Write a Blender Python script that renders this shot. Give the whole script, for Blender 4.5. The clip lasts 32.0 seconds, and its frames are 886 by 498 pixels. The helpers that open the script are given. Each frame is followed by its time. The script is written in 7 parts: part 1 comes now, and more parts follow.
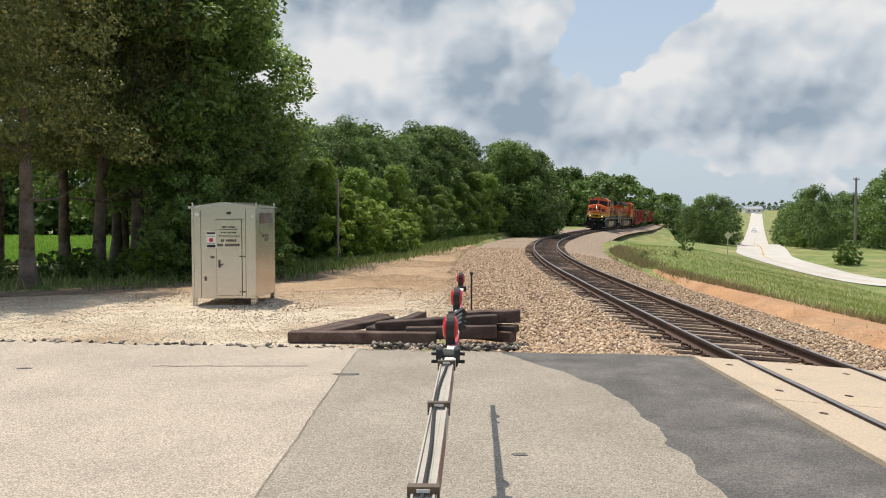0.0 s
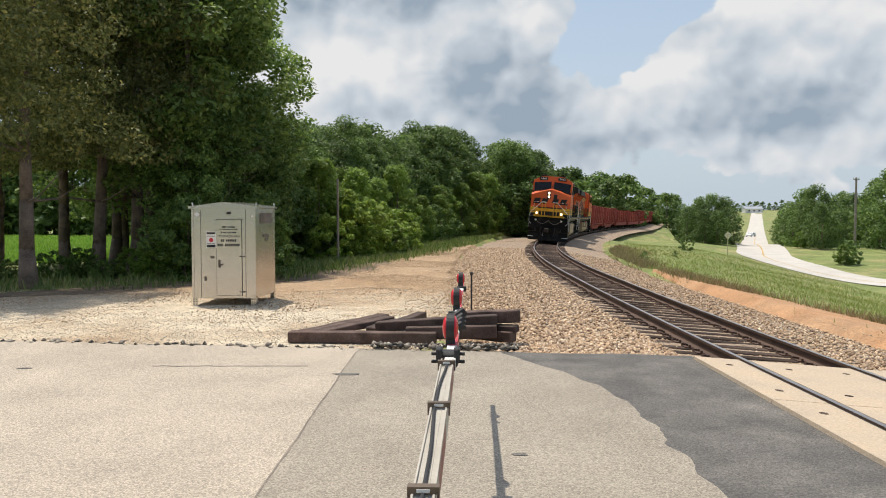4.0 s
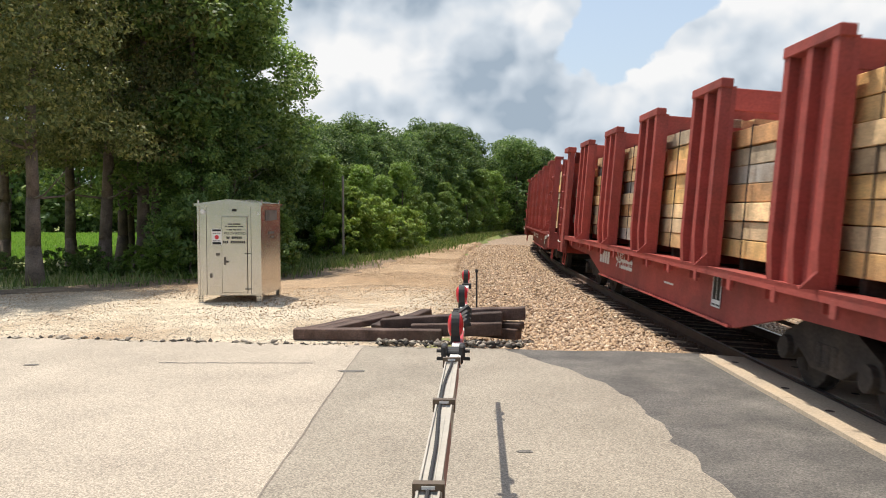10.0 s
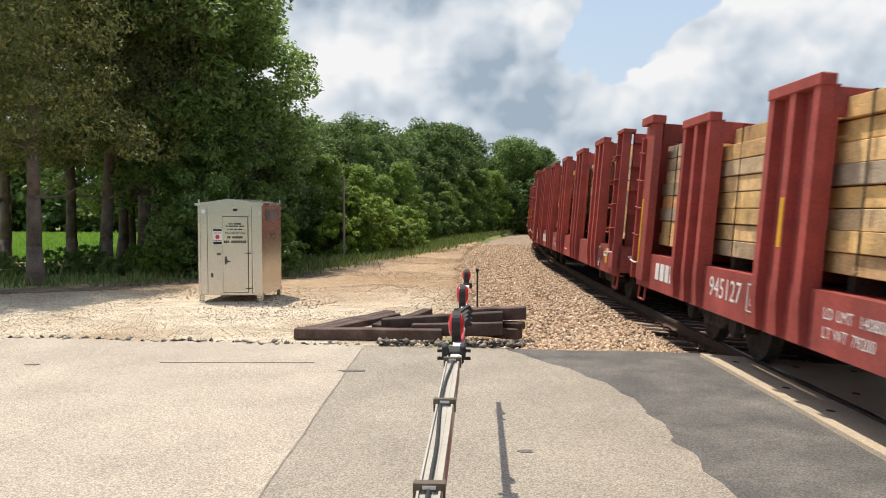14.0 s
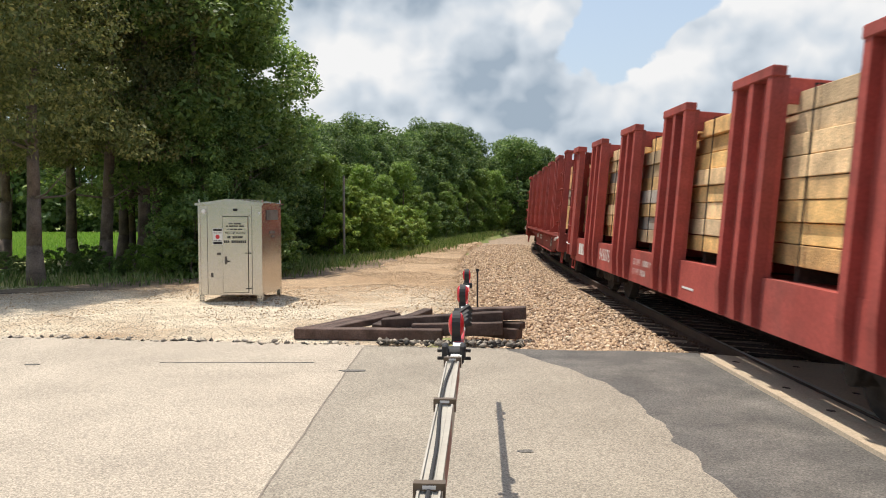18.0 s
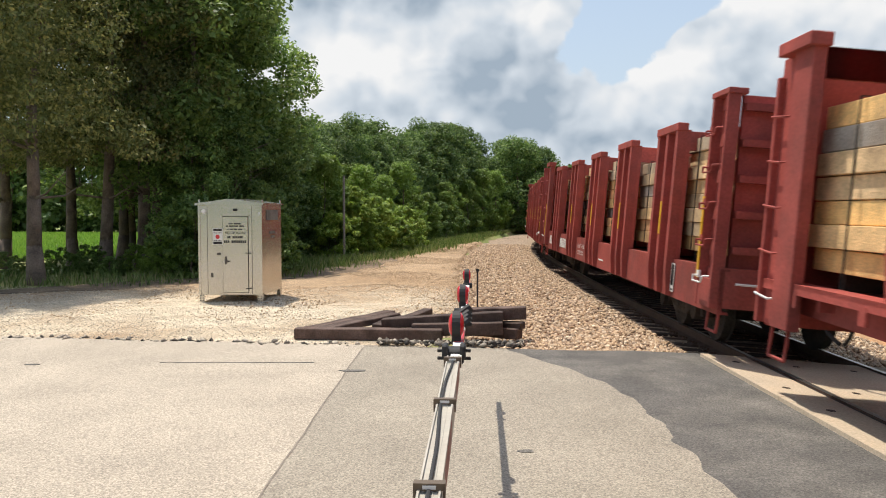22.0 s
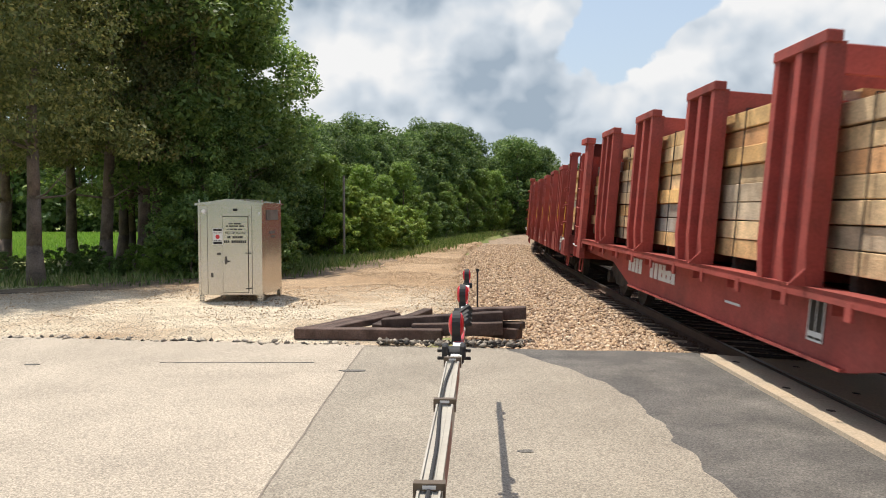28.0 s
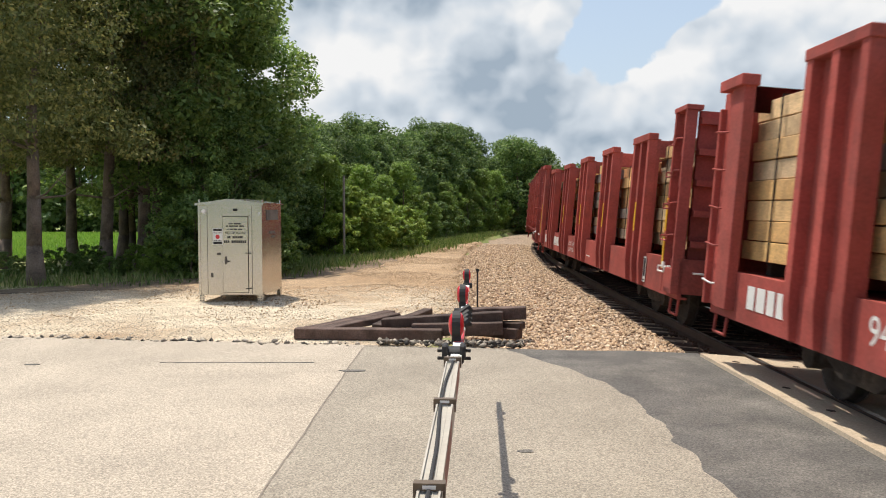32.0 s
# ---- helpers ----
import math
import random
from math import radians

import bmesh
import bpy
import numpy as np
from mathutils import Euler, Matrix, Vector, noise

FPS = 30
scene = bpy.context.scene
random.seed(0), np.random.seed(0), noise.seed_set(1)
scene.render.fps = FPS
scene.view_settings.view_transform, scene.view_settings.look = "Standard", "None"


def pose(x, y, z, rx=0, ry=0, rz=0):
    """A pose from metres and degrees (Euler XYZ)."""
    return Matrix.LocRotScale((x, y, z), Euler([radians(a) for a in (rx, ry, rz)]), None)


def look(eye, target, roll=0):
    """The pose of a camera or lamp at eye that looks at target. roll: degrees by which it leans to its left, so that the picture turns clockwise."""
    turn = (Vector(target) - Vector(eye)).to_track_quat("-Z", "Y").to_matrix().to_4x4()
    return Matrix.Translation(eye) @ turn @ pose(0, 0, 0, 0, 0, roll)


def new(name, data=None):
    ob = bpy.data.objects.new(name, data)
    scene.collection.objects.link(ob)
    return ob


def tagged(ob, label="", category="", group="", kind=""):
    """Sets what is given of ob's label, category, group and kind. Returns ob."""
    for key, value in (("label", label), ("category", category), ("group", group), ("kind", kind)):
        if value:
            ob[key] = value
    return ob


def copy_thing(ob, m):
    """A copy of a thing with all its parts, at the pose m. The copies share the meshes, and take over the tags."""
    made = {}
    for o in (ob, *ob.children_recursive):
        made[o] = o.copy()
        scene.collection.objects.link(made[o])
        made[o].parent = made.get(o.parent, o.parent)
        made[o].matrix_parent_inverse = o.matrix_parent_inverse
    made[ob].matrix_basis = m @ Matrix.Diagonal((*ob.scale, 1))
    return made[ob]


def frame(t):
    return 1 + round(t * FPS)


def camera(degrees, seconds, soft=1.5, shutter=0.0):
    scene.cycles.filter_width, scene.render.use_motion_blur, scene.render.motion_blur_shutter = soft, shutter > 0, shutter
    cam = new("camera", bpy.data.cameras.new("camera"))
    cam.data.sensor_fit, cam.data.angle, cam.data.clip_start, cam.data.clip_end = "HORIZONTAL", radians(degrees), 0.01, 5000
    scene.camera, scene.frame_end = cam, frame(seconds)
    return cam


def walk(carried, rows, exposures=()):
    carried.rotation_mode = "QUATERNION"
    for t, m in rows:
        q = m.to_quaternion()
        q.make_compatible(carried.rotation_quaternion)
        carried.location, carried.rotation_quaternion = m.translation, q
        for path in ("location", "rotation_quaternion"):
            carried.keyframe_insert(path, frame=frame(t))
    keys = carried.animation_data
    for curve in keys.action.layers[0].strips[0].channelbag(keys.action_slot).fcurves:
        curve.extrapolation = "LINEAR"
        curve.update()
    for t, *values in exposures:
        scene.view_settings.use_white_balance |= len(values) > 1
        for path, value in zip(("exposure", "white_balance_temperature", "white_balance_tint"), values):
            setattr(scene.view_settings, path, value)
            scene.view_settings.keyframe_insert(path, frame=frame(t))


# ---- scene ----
cam = camera(57.8, 32.0, soft=1.0, shutter=0.12)
EYE = (0.0, 0.0, 1.95)


def aim(yaw, pitch, roll=0.0):
    """Camera pose: yaw to the right and pitch downwards, in degrees."""
    return pose(*EYE, 90 - pitch, 0, -yaw) @ pose(0, 0, 0, 0, 0, roll)


# a tripod that is nudged once as the engines thunder by
walk(cam, [(0.0, aim(0.0, 2.67)), (7.9, aim(0.0, 2.67)), (8.1, aim(-0.05, 2.75)), (8.5, aim(-0.25, 2.83)), (9.0, aim(-0.31, 2.83)),
           (9.5, aim(-0.38, 2.89)), (10.5, aim(-0.36, 2.85)), (13.0, aim(-0.42, 2.89)), (22.0, aim(-0.43, 2.90)), (32.0, aim(-0.43, 2.90))],
     exposures=[(0.0, -0.07), (6.5, 0.0), (8.0, 0.17), (9.0, 0.28), (10.5, 0.13), (32.0, 0.12)])

# ---- world, sun ----
SUN_FROM = Vector((-0.25, 0.29, 1.0)).normalized()


def shader(nt, kind, **values):
    n = nt.nodes.new("ShaderNode" + kind)
    for key, value in values.items():
        n.inputs[key.replace("_", " ")].default_value = value
    return n


def math_node(nt, op, a, b=None, clamp=False):
    n = nt.nodes.new("ShaderNodeMath")
    n.operation, n.use_clamp = op, clamp
    for i, v in enumerate((a, b)):
        if v is None:
            continue
        if isinstance(v, (int, float)):
            n.inputs[i].default_value = v
        else:
            nt.links.new(v, n.inputs[i])
    return n.outputs[0]


def ranged(nt, v, lo, hi, a=0.0, b=1.0, kind="SMOOTHSTEP"):
    n = nt.nodes.new("ShaderNodeMapRange")
    n.interpolation_type = kind
    nt.links.new(v, n.inputs["Value"])
    for key, x in (("From Min", lo), ("From Max", hi), ("To Min", a), ("To Max", b)):
        n.inputs[key].default_value = x
    return n.outputs[0]


# cloud masses: azimuth, elevation, half width, half height (radians), weight
CLOUDS = [(-0.16, 0.20, 0.06, 0.06, 0.26), (-0.085, 0.185, 0.13, 0.085, 0.34), (0.05, 0.17, 0.10, 0.10, 0.34), (-0.13, 0.255, 0.20, 0.03, 0.25), (0.10, 0.235, 0.05, 0.05, 0.30), (0.14, 0.10, 0.09, 0.055, 0.25),
          (0.39, 0.23, 0.075, 0.07, 0.36), (0.31, 0.16, 0.10, 0.06, 0.34), (0.47, 0.15, 0.13, 0.09, 0.36), (0.40, 0.085, 0.22, 0.05, 0.25), (0.62, 0.22, 0.12, 0.10, 0.28), (-0.10, 0.09, 0.16, 0.05, 0.25),
          (0.235, 0.245, 0.06, 0.045, -0.42), (0.195, 0.185, 0.03, 0.04, -0.10), (0.53, 0.265, 0.06, 0.025, -0.40)]
# greyer, thicker undersides
SHADES = [(0.065, 0.155, 0.09, 0.07, 0.46), (-0.08, 0.262, 0.16, 0.022, 0.50), (-0.03, 0.115, 0.13, 0.022, 0.12), (0.34, 0.10, 0.14, 0.03, 0.40), (0.40, 0.145, 0.07, 0.03, 0.26), (0.13, 0.125, 0.05, 0.05, 0.20),
          (-0.08, 0.178, 0.075, 0.032, -0.40), (0.105, 0.236, 0.05, 0.03, -0.45), (0.258, 0.172, 0.045, 0.03, -0.35), (0.375, 0.235, 0.07, 0.035, -0.42), (0.425, 0.172, 0.045, 0.016, -0.30), (0.52, 0.19, 0.05, 0.045, -0.30)]


def make_world():
    w = bpy.data.worlds.new("summer_sky")
    w.use_nodes = True
    nt = w.node_tree
    nt.nodes.clear()
    sky = nt.nodes.new("ShaderNodeTexSky")
    sky.sky_type, sky.sun_disc = "NISHITA", False
    sky.sun_elevation = math.asin(SUN_FROM.z)
    sky.sun_rotation = math.atan2(SUN_FROM.x, SUN_FROM.y)
    sky.air_density, sky.dust_density = 1.0, 1.6
    co, xyz = nt.nodes.new("ShaderNodeTexCoord"), nt.nodes.new("ShaderNodeSeparateXYZ")
    nt.links.new(co.outputs["Generated"], xyz.inputs[0])
    az = math_node(nt, "ARCTAN2", xyz.outputs["X"], xyz.outputs["Y"])
    el = math_node(nt, "ARCSINE", xyz.outputs["Z"])
    flat = nt.nodes.new("ShaderNodeCombineXYZ")
    nt.links.new(az, flat.inputs["X"])
    nt.links.new(math_node(nt, "MULTIPLY", el, 1.12), flat.inputs["Y"])

    def billow(scale, detail, rough, dx=0.0, dy=0.0, seed=0.0):
        add = nt.nodes.new("ShaderNodeVectorMath")
        add.operation = "ADD"
        add.inputs[1].default_value = (dx, dy, seed)
        nt.links.new(flat.outputs[0], add.inputs[0])
        n = shader(nt, "TexNoise", Scale=scale, Detail=detail, Roughness=rough)
        n.inputs["Distortion"].default_value = 0.25
        nt.links.new(add.outputs[0], n.inputs["Vector"])
        return n.outputs[0]

    def masses(table):
        total = None
        for ca, ce, ra, re, weight in table:
            u = math_node(nt, "DIVIDE", math_node(nt, "SUBTRACT", az, ca), ra)
            v = math_node(nt, "DIVIDE", math_node(nt, "SUBTRACT", el, ce), re)
            r2 = math_node(nt, "ADD", math_node(nt, "MULTIPLY", u, u), math_node(nt, "MULTIPLY", v, v))
            g = math_node(nt, "MULTIPLY", math_node(nt, "EXPONENT", math_node(nt, "MULTIPLY", r2, -0.9)), weight)
            total = g if total is None else math_node(nt, "ADD", total, g)
        return total

    def heaps(scale, dx, dy):
        """Cauliflower heaps: rounded cells."""
        add = nt.nodes.new("ShaderNodeVectorMath")
        add.operation = "ADD"
        add.inputs[1].default_value = (dx, dy, 0)
        nt.links.new(flat.outputs[0], add.inputs[0])
        wob = shader(nt, "TexNoise", Scale=14.0, Detail=4.0)
        nt.links.new(add.outputs[0], wob.inputs["Vector"])
        bend = nt.nodes.new("ShaderNodeVectorMath")
        bend.operation = "MULTIPLY_ADD"
        bend.inputs[1].default_value = (0.07, 0.07, 0.0)
        nt.links.new(wob.outputs["Color"], bend.inputs[0])
        nt.links.new(add.outputs[0], bend.inputs[2])
        v = shader(nt, "TexVoronoi", Scale=scale)
        v.feature, v.inputs["Smoothness"].default_value = "SMOOTH_F1", 0.6
        v.voronoi_dimensions = "2D"
        nt.links.new(bend.outputs[0], v.inputs["Vector"])
        return math_node(nt, "SUBTRACT", 0.8, v.outputs["Distance"])

    def field(dx, dy):
        f = math_node(nt, "MULTIPLY", billow(8.0, 7.0, 0.55, dx, dy), 0.62)
        f = math_node(nt, "ADD", f, math_node(nt, "MULTIPLY", heaps(17.0, dx, dy), 0.17))
        return math_node(nt, "ADD", f, math_node(nt, "MULTIPLY", heaps(44.0, dx, dy), 0.085))

    here = field(0.0, 0.0)
    density = math_node(nt, "ADD", here, masses(CLOUDS))
    cover = ranged(nt, density, 0.575, 0.635)
    
    def body(dx, dy):
        f = math_node(nt, "MULTIPLY", billow(5.5, 3.0, 0.5, dx, dy), 0.8)
        return math_node(nt, "ADD", f, math_node(nt, "ADD", math_node(nt, "MULTIPLY", heaps(15.0, dx, dy), 0.13), math_node(nt, "MULTIPLY", heaps(36.0, dx, dy), 0.055)))

    lit = math_node(nt, "SUBTRACT", body(0.0, 0.0), body(-0.015, 0.045))
    light = ranged(nt, lit, -0.20, 0.17, 0.24, 0.94)
    curl = math_node(nt, "MULTIPLY", math_node(nt, "SUBTRACT", heaps(40.0, 0.0, 0.0), heaps(40.0, -0.006, 0.016)), 0.22)
    wisp = math_node(nt, "MULTIPLY", math_node(nt, "SUBTRACT", billow(16.0, 6.0, 0.5, 0.3, 0.1), 0.5), 0.18)
    light = math_node(nt, "ADD", light, math_node(nt, "ADD", curl, wisp))
    thick = math_node(nt, "SUBTRACT", light, math_node(nt, "MULTIPLY", masses(SHADES), 1.1), True)
    tone = nt.nodes.new("ShaderNodeValToRGB")
    tone.color_ramp.elements[0].color, tone.color_ramp.elements[1].color = (0.36, 0.44, 0.53, 1), (0.90, 0.90, 0.90, 1)
    tone.color_ramp.elements.new(0.5).color = (0.64, 0.70, 0.765, 1)
    nt.links.new(thick, tone.inputs[0])
    cloud = nt.nodes.new("ShaderNodeVectorMath")
    cloud.operation = "SCALE"
    cloud.inputs["Scale"].default_value = CLOUD_GLOW
    nt.links.new(tone.outputs[0], cloud.inputs[0])
    # haze towards the horizon
    haze = ranged(nt, el, 0.0, 0.32, 0.90, 0.45, "LINEAR")
    pale = nt.nodes.new("ShaderNodeMix")
    pale.data_type = "RGBA"
    pale.inputs["B"].default_value = (0.60 * CLOUD_GLOW, 0.70 * CLOUD_GLOW, 0.80 * CLOUD_GLOW, 1)
    nt.links.new(haze, pale.inputs["Factor"])
    nt.links.new(sky.outputs[0], pale.inputs["A"])
    mix = nt.nodes.new("ShaderNodeMix")
    mix.data_type = "RGBA"
    nt.links.new(cover, mix.inputs["Factor"])
    nt.links.new(pale.outputs["Result"], mix.inputs["A"])
    nt.links.new(cloud.outputs[0], mix.inputs["B"])
    out, bg = nt.nodes.new("ShaderNodeOutputWorld"), shader(nt, "Background", Strength=0.15)
    nt.links.new(mix.outputs["Result"], bg.inputs[0])
    nt.links.new(bg.outputs[0], out.inputs[0])
    scene.world = w


CLOUD_GLOW = 6.2
make_world()
sun = new("sun", bpy.data.lights.new("sun", "SUN"))
sun.data.energy, sun.data.angle, sun.data.color = 4.3, radians(0.6), (1.0, 0.93, 0.82)
sun.matrix_world = look(SUN_FROM * 100, (0, 0, 0))

# ---- materials ----
def material(name, color, rough=0.8, metal=0.0, vary=0.25, scale=6.0, fine=90.0, bump=0.2, tint=None, per_piece=0.0, grit=None, chips=None, dirt=None, dirt_amount=0.5, dirt_scale=1.2, spec=0.5):
    """A surface with broad and fine variation, stains of a second colour, and relief."""
    m = bpy.data.materials.new(name)
    m.use_nodes = True
    nt = m.node_tree
    b = nt.nodes["Principled BSDF"]
    b.inputs["Roughness"].default_value, b.inputs["Metallic"].default_value = rough, metal
    b.inputs["Specular IOR Level"].default_value = spec
    co = nt.nodes.new("ShaderNodeTexCoord")
    big, small = shader(nt, "TexNoise", Scale=scale, Detail=5.0), shader(nt, "TexNoise", Scale=fine, Detail=3.0)
    for n in (big, small):
        nt.links.new(co.outputs["Object"], n.inputs["Vector"])
    ramp = nt.nodes.new("ShaderNodeMapRange")
    ramp.inputs["From Min"].default_value, ramp.inputs["From Max"].default_value = 0.3, 0.7
    ramp.inputs["To Min"].default_value, ramp.inputs["To Max"].default_value = 1 - vary, 1 + vary
    nt.links.new(big.outputs[0], ramp.inputs[0])
    ramp2 = nt.nodes.new("ShaderNodeMapRange")
    ramp2.inputs["From Min"].default_value, ramp2.inputs["From Max"].default_value = 0.3, 0.7
    grit = vary * 0.7 if grit is None else grit
    ramp2.inputs["To Min"].default_value, ramp2.inputs["To Max"].default_value = 1 - grit, 1 + grit
    nt.links.new(small.outputs[0], ramp2.inputs[0])
    mul = nt.nodes.new("ShaderNodeMath")
    mul.operation = "MULTIPLY"
    nt.links.new(ramp.outputs[0], mul.inputs[0])
    nt.links.new(ramp2.outputs[0], mul.inputs[1])
    value = mul.outputs[0]
    if chips:
        cell = shader(nt, "TexVoronoi", Scale=chips)
        nt.links.new(co.outputs["Object"], cell.inputs["Vector"])
        gray = nt.nodes.new("ShaderNodeSeparateColor")
        nt.links.new(cell.outputs["Color"], gray.inputs[0])
        r5 = nt.nodes.new("ShaderNodeMapRange")
        r5.inputs["To Min"].default_value, r5.inputs["To Max"].default_value = 0.66, 1.34
        nt.links.new(gray.outputs["Red"], r5.inputs[0])
        m5 = nt.nodes.new("ShaderNodeMath")
        m5.operation = "MULTIPLY"
        nt.links.new(value, m5.inputs[0])
        nt.links.new(r5.outputs[0], m5.inputs[1])
        value = m5.outputs[0]
    if per_piece:
        info = nt.nodes.new("ShaderNodeObjectInfo")
        r3 = nt.nodes.new("ShaderNodeMapRange")
        r3.inputs["To Min"].default_value, r3.inputs["To Max"].default_value = 1 - per_piece, 1 + per_piece
        nt.links.new(info.outputs["Random"], r3.inputs[0])
        m3 = nt.nodes.new("ShaderNodeMath")
        m3.operation = "MULTIPLY"
        nt.links.new(value, m3.inputs[0])
        nt.links.new(r3.outputs[0], m3.inputs[1])
        value = m3.outputs[0]
    base = nt.nodes.new("ShaderNodeMix")
    base.data_type = "RGBA"
    base.inputs["A"].default_value = (*color, 1)
    base.inputs["B"].default_value = (*(dirt or tint or color), 1)
    stain = shader(nt, "TexNoise", Scale=dirt_scale, Detail=6.0, Roughness=0.65)
    nt.links.new(co.outputs["Object"], stain.inputs["Vector"])
    r4 = nt.nodes.new("ShaderNodeMapRange")
    r4.inputs["From Min"].default_value, r4.inputs["From Max"].default_value = 0.45, 0.7
    r4.inputs["To Max"].default_value = dirt_amount if (dirt or tint) else 0.0
    nt.links.new(stain.outputs[0], r4.inputs[0])
    nt.links.new(r4.outputs[0], base.inputs["Factor"])
    mix = nt.nodes.new("ShaderNodeVectorMath")
    mix.operation = "SCALE"
    nt.links.new(base.outputs["Result"], mix.inputs[0])
    nt.links.new(value, mix.inputs["Scale"])
    nt.links.new(mix.outputs[0], b.inputs["Base Color"])
    if bump:
        bp = shader(nt, "Bump", Strength=bump, Distance=0.02)
        nt.links.new(small.outputs[0], bp.inputs["Height"])
        nt.links.new(bp.outputs[0], b.inputs["Normal"])
    return m


def glow(name, color, strength):
    m = bpy.data.materials.new(name)
    m.use_nodes = True
    b = m.node_tree.nodes["Principled BSDF"]
    b.inputs["Base Color"].default_value = (*color, 1)
    b.inputs["Emission Color"].default_value = (*color, 1)
    b.inputs["Emission Strength"].default_value = strength
    return m


M_ROAD = material("sunbleached_chipseal", (0.445, 0.378, 0.297), 0.95, vary=0.10, scale=0.9, fine=60, grit=0.25, chips=85, bump=0.35, dirt=(0.36, 0.305, 0.24), dirt_scale=0.6)
M_ROAD2 = material("grey_chipseal", (0.325, 0.282, 0.222), 0.95, vary=0.12, scale=0.9, fine=60, grit=0.25, chips=85, bump=0.35, dirt=(0.29, 0.25, 0.20), dirt_scale=0.7)
M_TAR = material("fresh_asphalt", (0.106, 0.097, 0.087), 0.85, vary=0.22, scale=1.6, fine=50, grit=0.3, chips=80, bump=0.4, dirt=(0.22, 0.20, 0.17), dirt_scale=0.9, dirt_amount=0.7)
M_CONC = material("concrete_panel", (0.52, 0.415, 0.30), 0.9, vary=0.12, scale=1.5, fine=40, grit=0.15, bump=0.3, dirt=(0.42, 0.31, 0.20), dirt_scale=1.5)
M_BED = material("ballast_bed", (0.31, 0.232, 0.165), 0.95, vary=0.2, scale=8, fine=24, grit=0.55, bump=1.0, dirt=(0.36, 0.25, 0.155), dirt_scale=0.4)
M_GRASS = material("meadow", (0.185, 0.225, 0.062), 0.95, vary=0.25, scale=0.6, fine=12, grit=0.35, bump=0.8, dirt=(0.40, 0.31, 0.15), dirt_scale=0.16, dirt_amount=0.8)
M_DIRT = material("red_dirt", (0.43, 0.235, 0.115), 0.95, vary=0.2, scale=1.0, fine=18, grit=0.25, bump=0.8, dirt=(0.50, 0.36, 0.22), dirt_scale=0.4)
M_RAIL = material("rusty_rail", (0.10, 0.06, 0.042), 0.7, metal=0.3, vary=0.25, scale=2, fine=40, bump=0.15)
M_SHINE = material("polished_railhead", (0.42, 0.38, 0.36), 0.32, metal=0.9, vary=0.1, scale=2, fine=40, bump=0.03)
M_TIE = material("creosoted_tie", (0.062, 0.043, 0.034), 0.95, vary=0.3, scale=3, fine=30, bump=0.5, per_piece=0.35, dirt=(0.11, 0.082, 0.062), dirt_scale=2, spec=0.12)
M_ALU = material("mill_aluminium", (0.60, 0.58, 0.545), 0.21, metal=0.95, vary=0.05, scale=1.2, fine=50, bump=0.006)
M_BARK = material("bark", (0.20, 0.15, 0.115), 0.95, vary=0.4, scale=5, fine=30, bump=1.0, dirt=(0.10, 0.075, 0.06), dirt_scale=2.5, dirt_amount=0.8)
M_RED = material("boxcar_red", (0.365, 0.074, 0.059), 0.68, vary=0.20, scale=1.5, fine=30, bump=0.08, dirt=(0.17, 0.055, 0.046), dirt_amount=0.75, dirt_scale=1.0, per_piece=0.16, spec=0.25)
M_ORANGE = material("engine_orange", (0.72, 0.115, 0.022), 0.42, vary=0.06, scale=1.0, fine=30, bump=0.02, dirt=(0.50, 0.10, 0.03), dirt_scale=0.7)
M_YELLOW = material("engine_yellow", (0.70, 0.38, 0.02), 0.45, vary=0.06, scale=1.5, fine=30, bump=0.02, dirt=(0.4, 0.2, 0.02), dirt_scale=1)
M_BLACK = material("engine_black", (0.016, 0.015, 0.015), 0.55, vary=0.3, scale=1.5, fine=30, bump=0.05, dirt=(0.032, 0.027, 0.023), dirt_scale=1, spec=0.3)
M_PILOT = material("matt_black_pilot", (0.010, 0.010, 0.010), 0.75, vary=0.3, scale=2, fine=30, bump=0.05, dirt=(0.03, 0.026, 0.022), dirt_scale=2, spec=0.12)
M_SILL = material("dusty_grey_sill", (0.085, 0.083, 0.08), 0.7, vary=0.25, scale=1.5, fine=30, bump=0.05, dirt=(0.14, 0.12, 0.10), dirt_scale=1)
M_ROOFBLACK = material("sooty_hood_top", (0.055, 0.056, 0.06), 0.7, vary=0.3, scale=0.9, fine=25, bump=0.05, dirt=(0.10, 0.095, 0.09), dirt_scale=0.7)
M_TRUCK = material("dusty_running_gear", (0.13, 0.112, 0.095), 0.85, vary=0.3, scale=3, fine=30, bump=0.2, dirt=(0.22, 0.18, 0.14), dirt_scale=2)
# grimy running gear, darkened further to paint the shade under the wagons
M_SHADED_GRIME = material("shade_toned_grimy_truck", (0.048, 0.040, 0.035), 0.9, vary=0.35, scale=3, fine=30, bump=0.2, dirt=(0.10, 0.075, 0.055), dirt_scale=2, spec=0.2)
M_WOOD = material("sawn_hardwood", (0.60, 0.39, 0.19), 0.85, vary=0.26, scale=3.5, fine=45, grit=0.25, bump=0.4, per_piece=0.2, dirt=(0.26, 0.17, 0.10), dirt_scale=1.3, dirt_amount=0.75)


